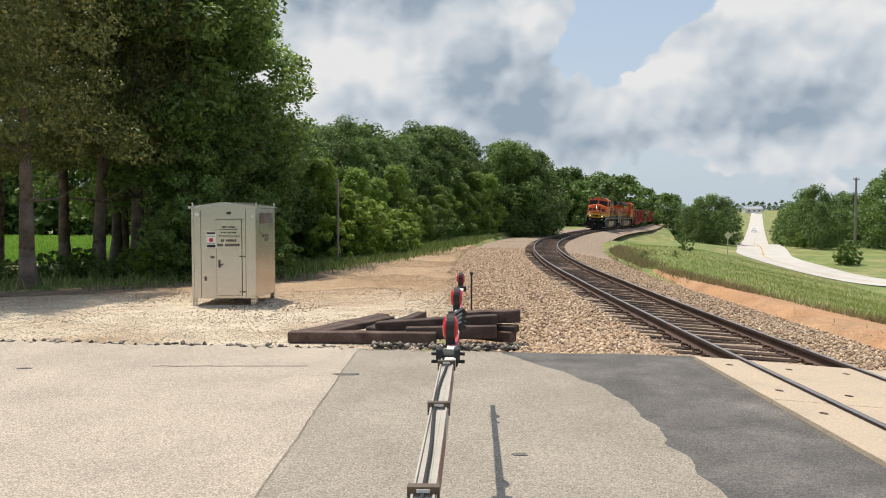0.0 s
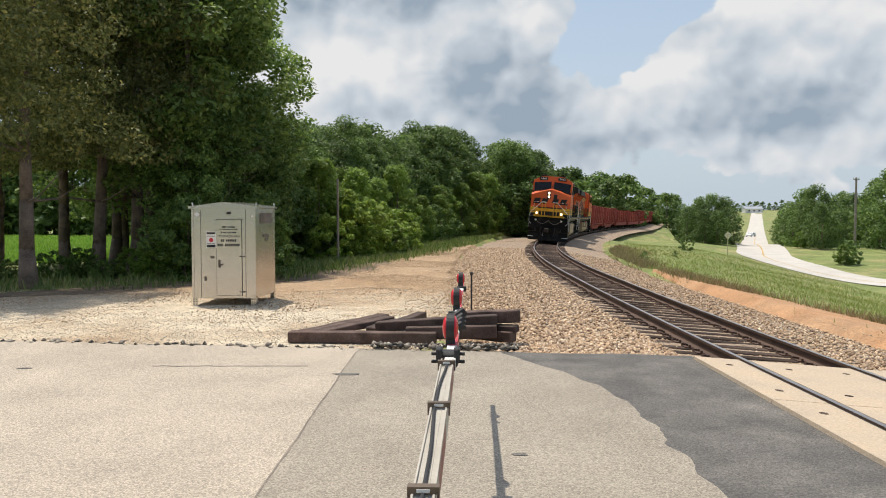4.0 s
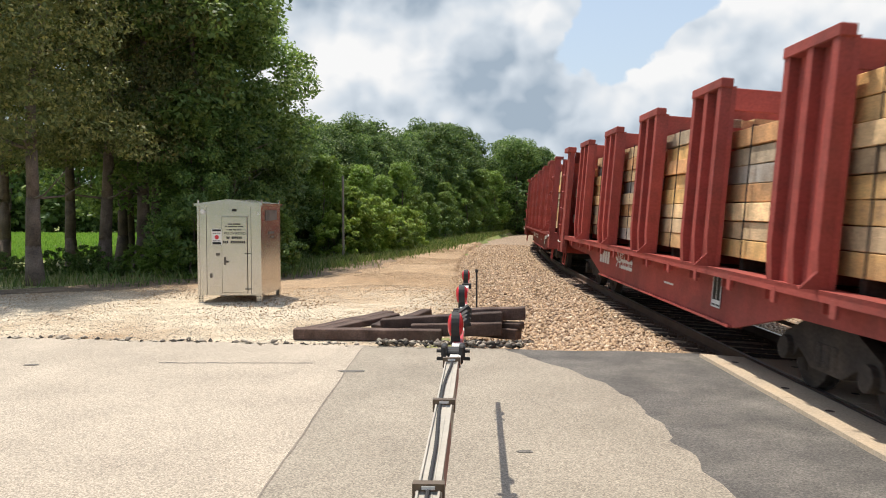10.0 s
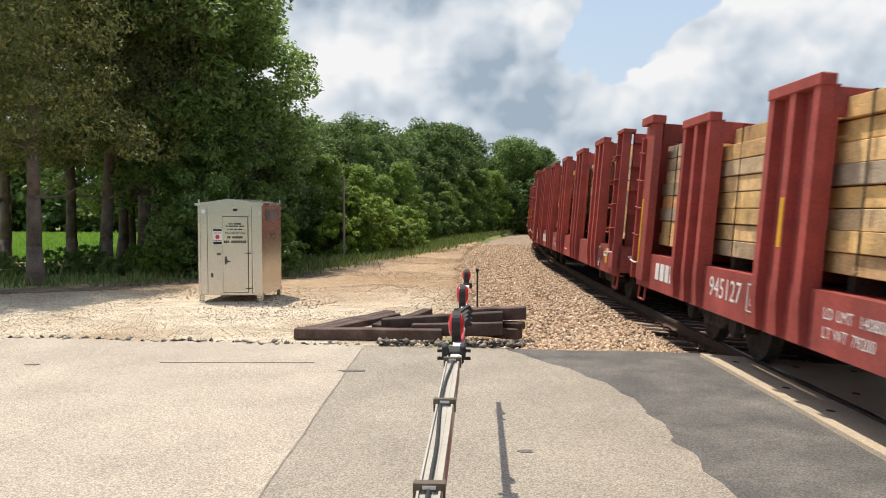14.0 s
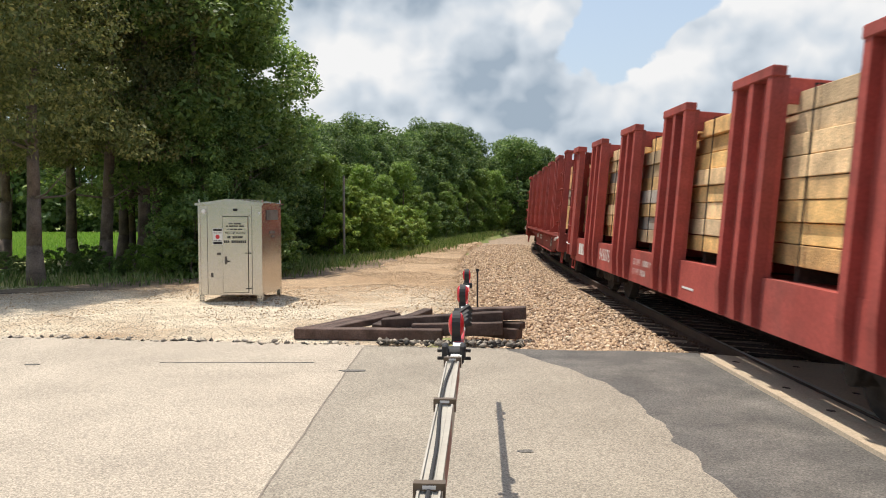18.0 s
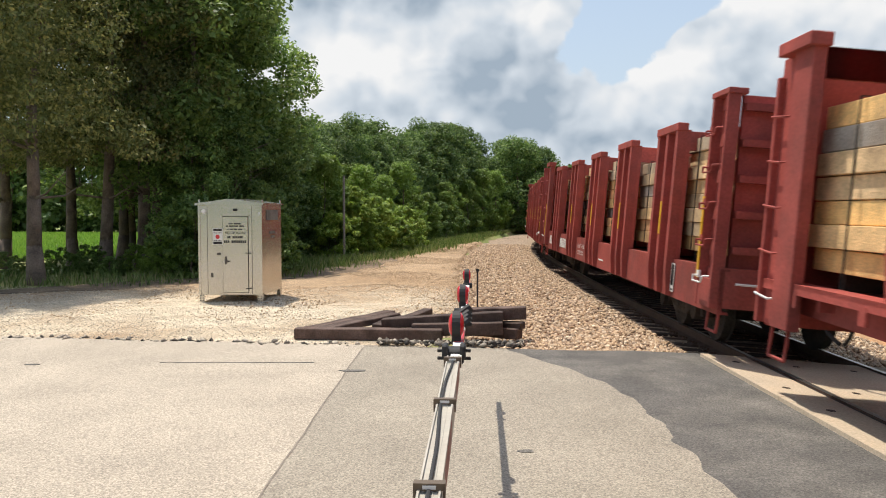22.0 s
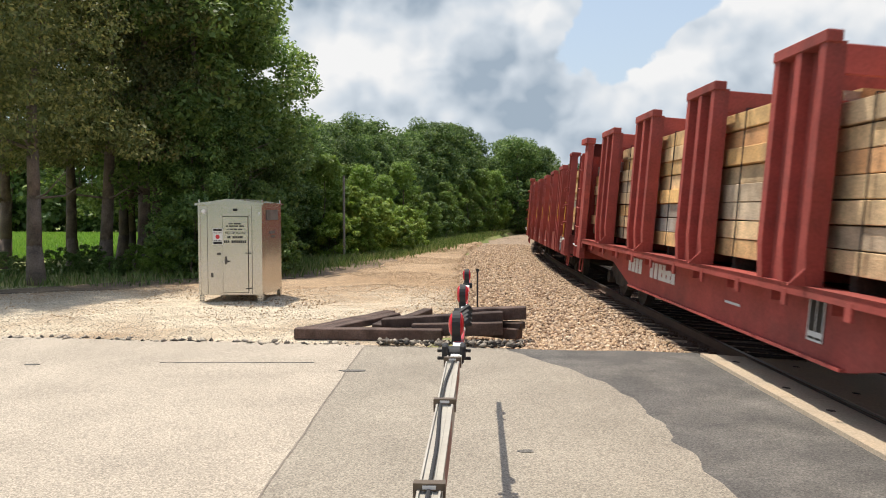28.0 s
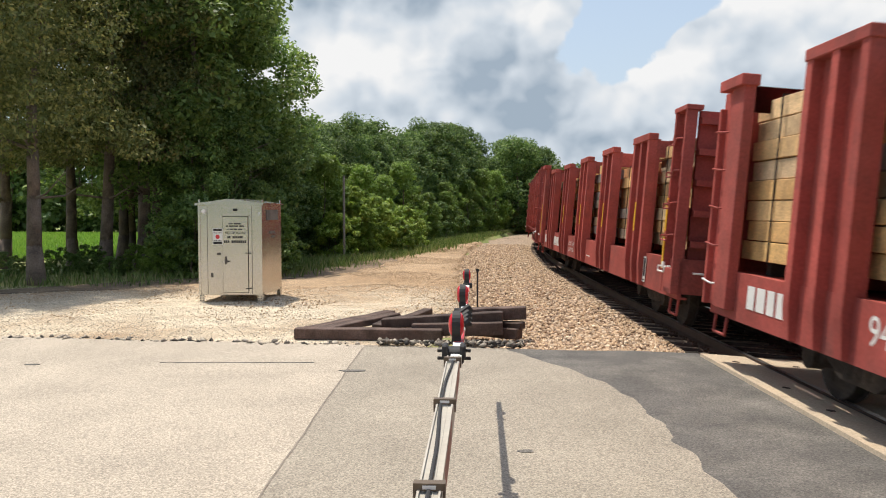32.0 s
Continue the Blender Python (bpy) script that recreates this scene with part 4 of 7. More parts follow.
# cracks and patches on the road
bm = bmesh.new()
for i in range(26):
    x = -3.62 + 0.075 * i
    box(bm, (x, 10.05 + 0.03 * noise.noise((i * 0.4, 0, 0)), 0.002), (0.08, 0.02, 0.006))
solid("road_crack", bm, M_TAR, "long thin crack across the pale road", "road crack", kind="structure")
for x, y, a, b in ((-1.16, 9.55, 0.16, 0.07), (0.62, 6.36, 0.06, 0.04), (-5.2, 9.9, 0.1, 0.04)):
    bm = bmesh.new()
    pts = [(x + a * math.cos(t * 0.52) * (1 + 0.4 * noise.noise((t, x, 0))), y + b * math.sin(t * 0.52) * (1 + 0.4 * noise.noise((t, y, 2)))) for t in range(12)]
    prism(bm, pts, 0.001, 0.006, "z")
    solid("road_patch_small", bm, M_TAR, "small dark worn patch in the road", "road patch", kind="structure")
rows = []
for i in range(132):
    y = -2 + 0.1 * i
    half = 0.007 + 0.010 * max(0.0, noise.noise((y * 2.1, 7.0, 0.0)))
    rows.append([(seam_x(y) - half, y, 0.004), (seam_x(y) + half + 0.008 * noise.noise((y * 9, 1.0, 0.0)), y, 0.004)])
lay("road_seam", rows, M_TAR2, "thin dark seam between two road surfaces", category="road seam")

# ---- train ----
SPEED = 17.05
NOSE_AT_6 = 28.5
ENGINE_LEN = 22.3
WAGON_LEN = {"f": 19.2, "d": 18.75, "l": 18.75, "t": 18.75}


SIDE_RIGHT = Matrix(((0, 0, 1, 0), (1, 0, 0, 0), (0, 1, 0, 0), (0, 0, 0, 1)))  # reads along +y on the +x side
SIDE_LEFT = Matrix(((0, 0, -1, 0), (-1, 0, 0, 0), (0, 1, 0, 0), (0, 0, 0, 1)))
FRONT = Matrix(((-1, 0, 0, 0), (0, 0, 1, 0), (0, 1, 0, 0), (0, 0, 0, 1)))  # reads on the +y face


def side_bars(widths, height, gap, mat, parent, at, name="marking", skew=0.0):
    """Plain bars in a row, one mesh, in the plane of a side: stand-ins for marks."""
    bm = bmesh.new()
    x = -(sum(widths) + gap * (len(widths) - 1)) / 2
    for w in widths:
        prism(bm, [(x, -height / 2), (x + w, -height / 2), (x + w + skew, height / 2), (x + skew, height / 2)], 0.0, 0.004, "z")
        x += w + gap
    return part(name, bm, mat, parent, "", at)


def wheelset_mesh(r, mat):
    bm = bmesh.new()
    for k in (-1, 1):
        rod(bm, (k * 0.68, 0, 0), (k * 0.80, 0, 0), r, 24)
        rod(bm, (k * 0.655, 0, 0), (k * 0.68, 0, 0), r + 0.025, 24)
        rod(bm, (k * 0.80, 0, 0), (k * 0.83, 0, 0), r * 0.8, 20, r * 0.3)
        for a in range(3):
            c = a * 2.094
            box(bm, (k * 0.81, math.cos(c) * r * 0.55, math.sin(c) * r * 0.55), (0.03, 0.1, 0.1))
    rod(bm, (-1.0, 0, 0), (1.0, 0, 0), 0.09, 10)
    return mesh_of("wheelset", bm, mat)


WHEEL_S, WHEEL_L = wheelset_mesh(0.42, M_SHADED_GRIME), wheelset_mesh(0.53, M_TRUCK)


def wagon_truck(w, y):
    bm = boxes(((0, 0, 0.62), (2.1, 0.34, 0.26)), ((0, 0, 0.86), (0.5, 0.5, 0.2)))
    t = part("truck", bm, M_SHADED_GRIME, w, "grimy cast freight truck, toned dark for the shade under the wagon", pose(0, y, 0))
    for k in (-1, 1):
        bm = bmesh.new()
        prism(bm, [(-1.12, 0.36), (-0.98, 0.58), (-0.45, 0.80), (0.45, 0.80), (0.98, 0.58), (1.12, 0.36), (0.74, 0.33), (0.62, 0.46), (0.32, 0.30), (-0.32, 0.30), (-0.62, 0.46), (-0.74, 0.33)], k * 0.93, k * 1.07)
        for a in (-0.85, 0.85):
            rod(bm, (k * 1.0, a, 0.42), (k * 1.14, a, 0.42), 0.13, 10)
        for a in (-0.16, 0, 0.16):
            rod(bm, (k * 1.03, a, 0.34), (k * 1.03, a, 0.58), 0.07, 8)
        part("side_frame", bm, M_SHADED_GRIME, t)
    for a in (-0.85, 0.85):
        part("wheelset", WHEEL_S, M_SHADED_GRIME, t, "", pose(0, a, 0.42))


def coupler(w, y, k, z=0.88):
    bm = boxes(((0, y, z), (0.16, 0.9, 0.2)), ((0.06 * k, y + 0.42 * k, z), (0.3, 0.3, 0.3)), bevel=0.03)
    part("coupler", bm, M_SHADED_GRIME, w, "rusty knuckle coupler")
    pts = [(0.28, y + 0.2 * k, z), (0.32, y + 0.35 * k, z - 0.35), (0.26, y + 0.55 * k, z - 0.45)]
    part("brake_hose", bar_path(pts, 0.025), M_BLACK, w)


def stake_mesh(base, top, wide, far):
    """Back plate with flanges turned inwards; on the far side its three posts are pressed into it."""
    h = wide / 2
    outer = [(-0.03, h), (-0.03, -h)]
    if far:
        outer = [(0.08, h), (0.08, h - 0.17), (-0.03, h - 0.17), (-0.03, 0.085), (0.08, 0.085), (0.08, -0.085), (-0.03, -0.085), (-0.03, 0.17 - h), (0.08, 0.17 - h), (0.08, -h)]
    bm = bmesh.new()
    prism(bm, outer + [(-0.11, -h), (-0.11, 0.02 - h), (-0.045, 0.02 - h), (-0.045, h - 0.02), (-0.11, h - 0.02), (-0.11, h)], base, top, "z")
    return bm


POST = {}


def wagon(kind):
    """A stake-sided flat wagon loaded with sawn timbers. Its own +y points ahead."""
    words = {"f": "red fishbelly stake wagon with tall stakes, loaded with strapped timbers",
             "d": "red deep-silled stake wagon with yellow strips, loaded with strapped timbers",
             "l": "red deep-silled stake wagon with low stakes and graffiti, timber loaded",
             "t": "red deep-silled stake wagon with tall stakes and end ladders, timber loaded"}
    w = thing("stake_wagon", words[kind], "freight wagon", group="freight wagons")
    half, deck = 8.9 if kind == "f" else 8.75, 1.14
    top = {"f": 3.45, "d": 3.06, "l": 3.06, "t": 3.33}[kind]
    wide = 1.14
    spots = [3.0 * i for i in (-2, -1, 0, 1, 2)] if kind == "f" else [0.12 + 3.0 * i for i in (-2, -1, 0, 1, 2)]
    part("deck", boxes(((0, 0, deck - 0.05), (2.6, 2 * half - 0.1, 0.1))), M_RED, w)
    part("centre_sill", boxes(((0, 0, 0.86), (0.5, 2 * half - 0.4, 0.42))), M_BLACK, w)
    for k in (1, -1):
        if kind == "f":
            bm = bmesh.new()
            prism(bm, [(-half, deck - 0.02), (half, deck - 0.02), (half, 0.86), (5.6, 0.80), (4.0, 0.45), (-4.0, 0.45), (-5.6, 0.80), (-half, 0.86)], k * 1.27, k * 1.32)
            prism(bm, [(4.0, 0.45), (-4.0, 0.45), (-4.0, 0.48), (4.0, 0.48)], k * 1.2, k * 1.38)
            for i in range(13):
                prism(bm, [(-7.8 + 1.3 * i - 0.02, deck - 0.2), (-7.8 + 1.3 * i + 0.02, deck - 0.2), (-7.8 + 1.3 * i + 0.02, deck - 0.03), (-7.8 + 1.3 * i - 0.02, deck - 0.03)], k * 1.32, k * 1.46)
            sill = part("side_sill", bm, M_RED, w, "fishbelly side sill with faded white stencils")
            part("top_flange", boxes(((k * 1.41, 0, deck), (0.3, 2 * half, 0.045)), ((k * 1.545, 0, deck - 0.03), (0.03, 2 * half, 0.1))), M_RED, w)
            for i in range(14):
                part("flange_tab", boxes(((k * 1.55, -8.1 + 1.25 * i, deck - 0.12), (0.03, 0.11, 0.16))), M_RED, w)
        else:
            bm = bmesh.new()
            prism(bm, [(k * 1.34, 0.59), (k * 1.48, 0.59), (k * 1.48, 1.15), (k * 1.35, 1.15), (k * 1.35, 1.12), (k * 1.42, 1.12), (k * 1.42, 0.62), (k * 1.34, 0.62)], -half, half, "y")
            sill = part("side_sill", bm, M_RED, w, "deep plain side sill with white stencils")
        base = 0.61 if kind != "f" else deck + 0.02
        for y in spots:
            at = pose(k * 1.50, y, 0, 0, 0, 0 if k == 1 else 180)
            key = (kind, k)
            if key not in POST:
                POST[key] = mesh_of("stake", stake_mesh(base if kind == "f" else deck - 0.02, top, wide, k == -1), M_RED)
                bm = bmesh.new()
                prism(bm, [(-0.05, base), (0.05, base), (0.085, base + 0.35), (0.085, top - 0.02), (-0.05, top - 0.02)], -0.065, 0.065, "y")
                POST[(kind, "post")] = mesh_of("stake_post", bm, M_RED)
                POST[(kind, "cap")] = mesh_of("stake_cap", boxes(((0.02, 0, top + 0.035), (0.16, wide + 0.05, 0.12)), bevel=0.01), M_RED)
            s = part("stake", POST[key], M_RED, w, "", at)
            part("stake_cap", POST[(kind, "cap")], M_RED, s)
            if k == 1:
                for j in (-1, 0, 1):
                    part("stake_post", POST[(kind, "post")], M_RED, s, "", pose(0.0, j * (wide / 2 - 0.06), 0))
                if kind == "f":
                    bm = bmesh.new()
                    prism(bm, [(0.0, deck + 0.02), (0.22, deck + 0.02), (0.0, deck + 0.26)], wide / 2 - 0.03, wide / 2, "y")
                    part("gusset", bm, M_RED, s)
                elif kind == "l":
                    part("reflector_strip", boxes(((0.078, 0.0, 0.80), (0.012, 0.3, 0.1))), M_YELLOW, s, "small yellow rectangle")
                elif kind == "d" and y > -5:
                    part("reflector_strip", boxes(((0.088, 0.0, 1.75), (0.006, 0.085, 0.5))), M_YELLOW, s, "yellow reflective strip")
    for y in spots:
        part("partition", boxes(((0, y, (deck + top) / 2 - 0.2), (2.4, 0.05, top - deck - 0.5))), M_RED, w)
        for d in (-1, 1):
            part("header_beam", boxes(((0, y + d * (wide / 2 - 0.03), top - 0.16), (2.92, 0.05, 0.28)), bevel=0.006), M_RED, w)
    # ends, which stand higher than the low stakes
    low_top = top
    top = post_top = max(top, 3.30)
    for e in (1, -1):
        y = e * (half - 0.16)
        bulk = part("bulkhead", boxes(((0, y, (deck + top) / 2), (2.7, 0.08, top - deck))), M_RED, w)
        for j in range(5):
            part("rib", boxes(((0, y + e * 0.1, deck + 0.25 + j * (top - deck - 0.4) / 4), (2.7, 0.12, 0.09))), M_RED, bulk)
        for j in (-0.85, 0, 0.85):
            part("upright", boxes(((j, y + e * 0.075, (deck + top) / 2), (0.12, 0.07, top - deck))), M_RED, bulk)
        bm = bmesh.new()
        for j in (0.42, 0.86):
            box(bm, (j, y + e * 0.24, (deck + top) / 2 + 0.1), (0.05, 0.05, top - deck - 0.5))
        for j in range(6):
            rod(bm, (0.42, y + e * 0.24, deck + 0.35 + j * 0.36), (0.86, y + e * 0.24, deck + 0.35 + j * 0.36), 0.014, 6)
        part("ladder", bm, M_RED, bulk)
        part("end_sill", boxes(((0, e * (half - 0.06), 0.92), (2.96, 0.12, 0.5))), M_RED, w)
        part("reflector_plate", boxes(((0.55, e * (half + 0.006), 1.0), (0.3, 0.012, 0.14))), M_YELLOW, w, "dull yellow reflective plate")
        for k in (1, -1):
            if e == -1:
                bm = boxes(((k * 1.53, y + 0.42, (0.70 + post_top) / 2), (0.13, 0.40, post_top - 0.70)), ((k * 1.50, y + 0.02, (0.70 + post_top) / 2), (0.05, 0.44, post_top - 0.70)),
                           ((k * 1.55, y + 0.31, post_top + 0.05), (0.22, 0.72, 0.13)), ((k * 1.545, y - 0.14, (0.70 + post_top) / 2 - 0.1), (0.10, 0.07, post_top - 0.9)), bevel=0.008)
                box(bm, (0, y + 0.58, post_top - 0.16), (2.9, 0.05, 0.30))
            else:
                bm = boxes(((k * 1.50, y - 0.40, (0.66 + top) / 2), (0.16, 0.07, top - 0.66)), ((k * 1.50, y + 0.12, (0.66 + top) / 2), (0.16, 0.06, top - 0.66)),
                           ((k * 1.44, y - 0.14, (0.66 + top) / 2), (0.03, 0.50, top - 0.66)), ((k * 1.47, y - 0.14, top + 0.03), (0.24, 0.64, 0.07)), ((k * 1.50, y - 0.14, 0.84), (0.14, 0.46, 0.36)), bevel=0.006)
                for j in range(5):
                    prism(bm, [(y - 0.34, 1.30 + j * 0.46), (y + 0.06, 1.30 + j * 0.46), (y + 0.02, 1.44 + j * 0.46), (y - 0.14, 1.50 + j * 0.46), (y - 0.30, 1.44 + j * 0.46)], k * 1.45, k * 1.48)
            post = part("end_post", bm, M_RED, w)
            if k == 1:
                for j in range(5):
                    z = 1.0 + j * 0.46
                    if e == 1:
                        bm = bar_path([(1.58, y - 0.34, z + 0.03), (1.66, y - 0.33, z + 0.03), (1.66, y - 0.33, z - 0.04), (1.66, y - 0.02, z - 0.04), (1.66, y + 0.04, z + 0.04), (1.58, y + 0.06, z + 0.05)], 0.013, 5)
                        box(bm, (1.585, y - 0.34, z + 0.05), (0.03, 0.09, 0.09))
                    else:
                        bm = bar_path([(1.53, y - 0.16, z), (1.62, y - 0.15, z), (1.62, y + 0.18, z - 0.03), (1.56, y + 0.20, z - 0.02)], 0.013, 5)
                    part("grab_iron", bm, M_WHITE if j == 0 else M_RED, post)
                if kind == "d":
                    part("reflector_strip", boxes(((1.586 if e == 1 else 1.60, y - 0.40 if e == 1 else y + 0.30, 1.52), (0.012, 0.075, 1.05))), M_YELLOW, post, "long yellow reflective strip")
            if k == 1:
                part("stirrup", bar_path([(1.42, y - e * 0.3, 0.7), (1.44, y - e * 0.3, 0.36), (1.44, y + e * 0.08, 0.36), (1.42, y + e * 0.08, 0.7)], 0.02, 5), M_RED, w)
        coupler(w, e * (half + 0.1), e)
        part("uncoupling_lever", bar_path([(1.3, e * (half + 0.06), 0.98), (0.4, e * (half + 0.14), 0.98), (0.3, e * (half + 0.2), 0.8)], 0.016, 5), M_WHITE, w)
    top = low_top
    if kind in "tl":
        part("reflector_plate", boxes(((1.482, 7.6, 0.93), (0.008, 0.34, 0.3))), M_YELLOW, w, "orange-yellow painted square")
        bm = boxes(((1.49, 8.25, 0.93), (0.04, 0.5, 0.5)))
        for j in range(5):
            box(bm, (1.5, 6.9 + 0.05 * j, 0.95), (0.03, 0.02, 0.24), pose(0, 0, 0, 25))
        part("brake_cover", bm, M_RED, w)
    # load: six bundles of timbers
    edges = [-half + 0.30] + list(spots) + [half - 0.30]
    rr = random.Random(len(kind) + ord(kind))
    for a, b in zip(edges, edges[1:]):
        n = 8 + (rr.choice((0, 0, -1)) if kind == "f" else rr.choice((0, 0, 0, -1)))
        c, length, h = (a + b) / 2, (b - a) - 0.16, {"f": 0.231, "d": 0.206, "l": 0.207, "t": 0.234}[kind]
        core = part("timber_bundle", boxes(((-0.13, c, 1.30 + n * h / 2 - 0.01), (2.34, length - 0.03, n * h - 0.03))), M_WOOD, w, "strapped bundle of sawn timbers")
        for j in range(n):
            bm = boxes(((1.17, c + rr.uniform(-0.03, 0.03), 1.30 + (j + 0.5) * h), (0.24, length - rr.uniform(0.0, 0.22), h - rr.uniform(0.004, 0.016))), bevel=0.007)
            bmesh.ops.rotate(bm, matrix=Matrix.Rotation(rr.uniform(-0.006, 0.006), 3, "X"), cent=(1.17, c, 1.30 + (j + 0.5) * h), verts=bm.verts)
            bmesh.ops.translate(bm, vec=(rr.uniform(-0.05, 0.03), 0, 0), verts=bm.verts)
            part("timber", bm, M_WOOD, core)
        bm = bmesh.new()
        for j in range(9):
            box(bm, (-1.2 + 0.245 * j, c, 1.30 + n * h - h / 2 + 0.01), (0.235, length, h))
        part("timber_layer", bm, M_WOOD, core)
        for d in (-0.17, 0.14):
            part("strap", boxes(((1.312, c + d * length, 1.30 + n * h / 2), (0.012, 0.02, n * h + 0.02)), ((0, c + d * length, 1.31 + n * h), (2.63, 0.02, 0.01))), M_BLACK, core, "dark steel strap")
        for d in (-0.3, 0.3):
            part("bearer", boxes(((0, c + length * d, 1.22), (2.3, 0.12, 0.16))), M_TIE, core)
    if kind == "l":
        gr = random.Random(77)
        for y0, n in ((-6.2, 9), (2.2, 7), (5.2, 5)):
            bm = bmesh.new()
            for i in range(n):
                y = y0 + 0.24 * i
                a, b = gr.uniform(-0.16, 0.05), gr.uniform(0.08, 0.2)
                prism(bm, [(y, 0.88 + a), (y + 0.05, 0.88 + a), (y + gr.uniform(0.1, 0.3), 0.9 + b), (y + gr.uniform(0.0, 0.1), 0.9 + b)], 1.481, 1.484)
            part("graffiti", bm, M_GRAFF if y0 < 5 else M_YELLOW, w, "sprayed purple and white strokes" if y0 < 5 else "sprayed yellow strokes")
    # stencils
    x = 1.325 if kind == "f" else 1.483
    z = 0.86 if kind == "f" else 0.9
    side_bars((0.2, 0.22, 0.18, 0.2), 0.26, 0.06, M_WHITE, w, Matrix.Translation((x, -7.1 if kind != "f" else -3.75, z)) @ SIDE_RIGHT, "owner_mark")
    if kind == "f":
        for row in range(2):
            side_bars((0.12, 0.2, 0.3, 0.16), 0.06, 0.05, M_WHITE, w, Matrix.Translation((x, -1.7, z + 0.02 - 0.12 * row)) @ SIDE_RIGHT, "stencil")
    else:
        for row, words in enumerate((("LD", "LMT", "140800", "MWF"), ("LT", "WT", "79200"))):
            y = -2.02
            for word in words:
                wide_word = 0.088 * len(word)
                lettering(word, 0.15, M_WHITE, w, Matrix.Translation((x + 0.001, y + wide_word / 2, z + 0.05 - 0.17 * row)) @ SIDE_RIGHT, "white stencilled load limit")
                y += wide_word + 0.07
        bm = bmesh.new()
        for dy, dz, a, b in ((-0.10, 0, 0.014, 0.30), (0.10, 0, 0.014, 0.30), (0, -0.15, 0.21, 0.014), (0, 0.15, 0.21, 0.014)):
            box(bm, (x + 0.003, -3.68 + dy, z + dz), (0.006, a, b))
        part("plate_mark", bm, M_WHITE, w, "white outlined clearance mark")
        lettering("C", 0.14, M_WHITE, w, Matrix.Translation((x + 0.001, -3.68, z - 0.05)) @ SIDE_RIGHT)
    side_bars((0.5,), 0.03, 0.1, M_WHITE, w, Matrix.Translation((x, 1.2, z - 0.12)) @ SIDE_RIGHT, "stencil")
    bm = boxes(((x + 0.006, 6.7 if kind != "f" else 3.4, z - 0.02), (0.008, 0.3, 0.4)))
    panel = part("data_panel", bm, M_BLACK, w, "small black data panel with white frame")
    bm = bmesh.new()
    y = 6.7 if kind != "f" else 3.4
    for dy, dz, a, b in ((-0.15, 0, 0.015, 0.42), (0.15, 0, 0.015, 0.42), (0, -0.2, 0.3, 0.02), (0, 0.2, 0.3, 0.02), (0, 0, 0.01, 0.4), (0, -0.14, 0.3, 0.05)):
        box(bm, (x + 0.012, y + dy, z - 0.02 + dz), (0.008, a, b))
    part("panel_frame", bm, M_WHITE, panel)
    for y in (-5.9, 5.9):
        wagon_truck(w, y)
    rods = bar_path([(0.9, -5, 0.6), (0.9, 5, 0.62)], 0.025)
    box(rods, (0.9, 1.0, 0.7), (0.3, 0.6, 0.3))
    part("brake_rigging", rods, M_BLACK, w)
    return w


def engine_truck(e, y):
    t = part("truck", boxes(((0, 0, 0.8), (1.9, 3.6, 0.3))), M_BLACK, e, "dusty three-axle truck", pose(0, y, 0))
    for k in (-1, 1):
        bm = bmesh.new()
        prism(bm, [(-2.55, 0.95), (-2.45, 1.12), (2.45, 1.12), (2.55, 0.95), (2.3, 0.70), (1.35, 0.72), (1.2, 0.92), (0.6, 0.92), (0.45, 0.72), (-0.45, 0.72), (-0.6, 0.92), (-1.2, 0.92), (-1.35, 0.72), (-2.3, 0.70)], k * 1.0, k * 1.18)
        frame_part = part("side_frame", bm, M_TRUCK, t)
        for a in (-1.85, 0, 1.85):
            bm = bmesh.new()
            prism(bm, [(a - 0.36, 0.86), (a + 0.36, 0.86), (a + 0.30, 0.28), (a - 0.30, 0.28)], k * 1.04, k * 1.22)
            rod(bm, (k * 1.2, a, 0.54), (k * 1.29, a, 0.54), 0.19, 12)
            rod(bm, (k * 1.28, a, 0.54), (k * 1.31, a, 0.54), 0.09, 8)
            part("journal_box", bm, M_TRUCK, frame_part)
            for d in (-0.48, 0.48):
                bm = bmesh.new()
                for q in range(4):
                    rod(bm, (k * 1.1, a + d, 0.40 + 0.09 * q), (k * 1.1, a + d, 0.44 + 0.09 * q), 0.12, 10)
                part("coil_spring", bm, M_BLACK, frame_part)
        bm = bmesh.new()
        for a in (-2.4, 0.93):
            rod(bm, (k * 1.22, a - 0.18, 1.18), (k * 1.22, a + 0.18, 1.18), 0.13, 10)
        rod(bm, (k * 1.26, -2.3, 1.02), (k * 1.26, 2.3, 1.02), 0.03, 6)
        part("brake_cylinder", bm, M_TRUCK, frame_part)
    for a in (-1.85, 0, 1.85):
        part("wheelset", WHEEL_L, M_TRUCK, t, "", pose(0, a, 0.53))


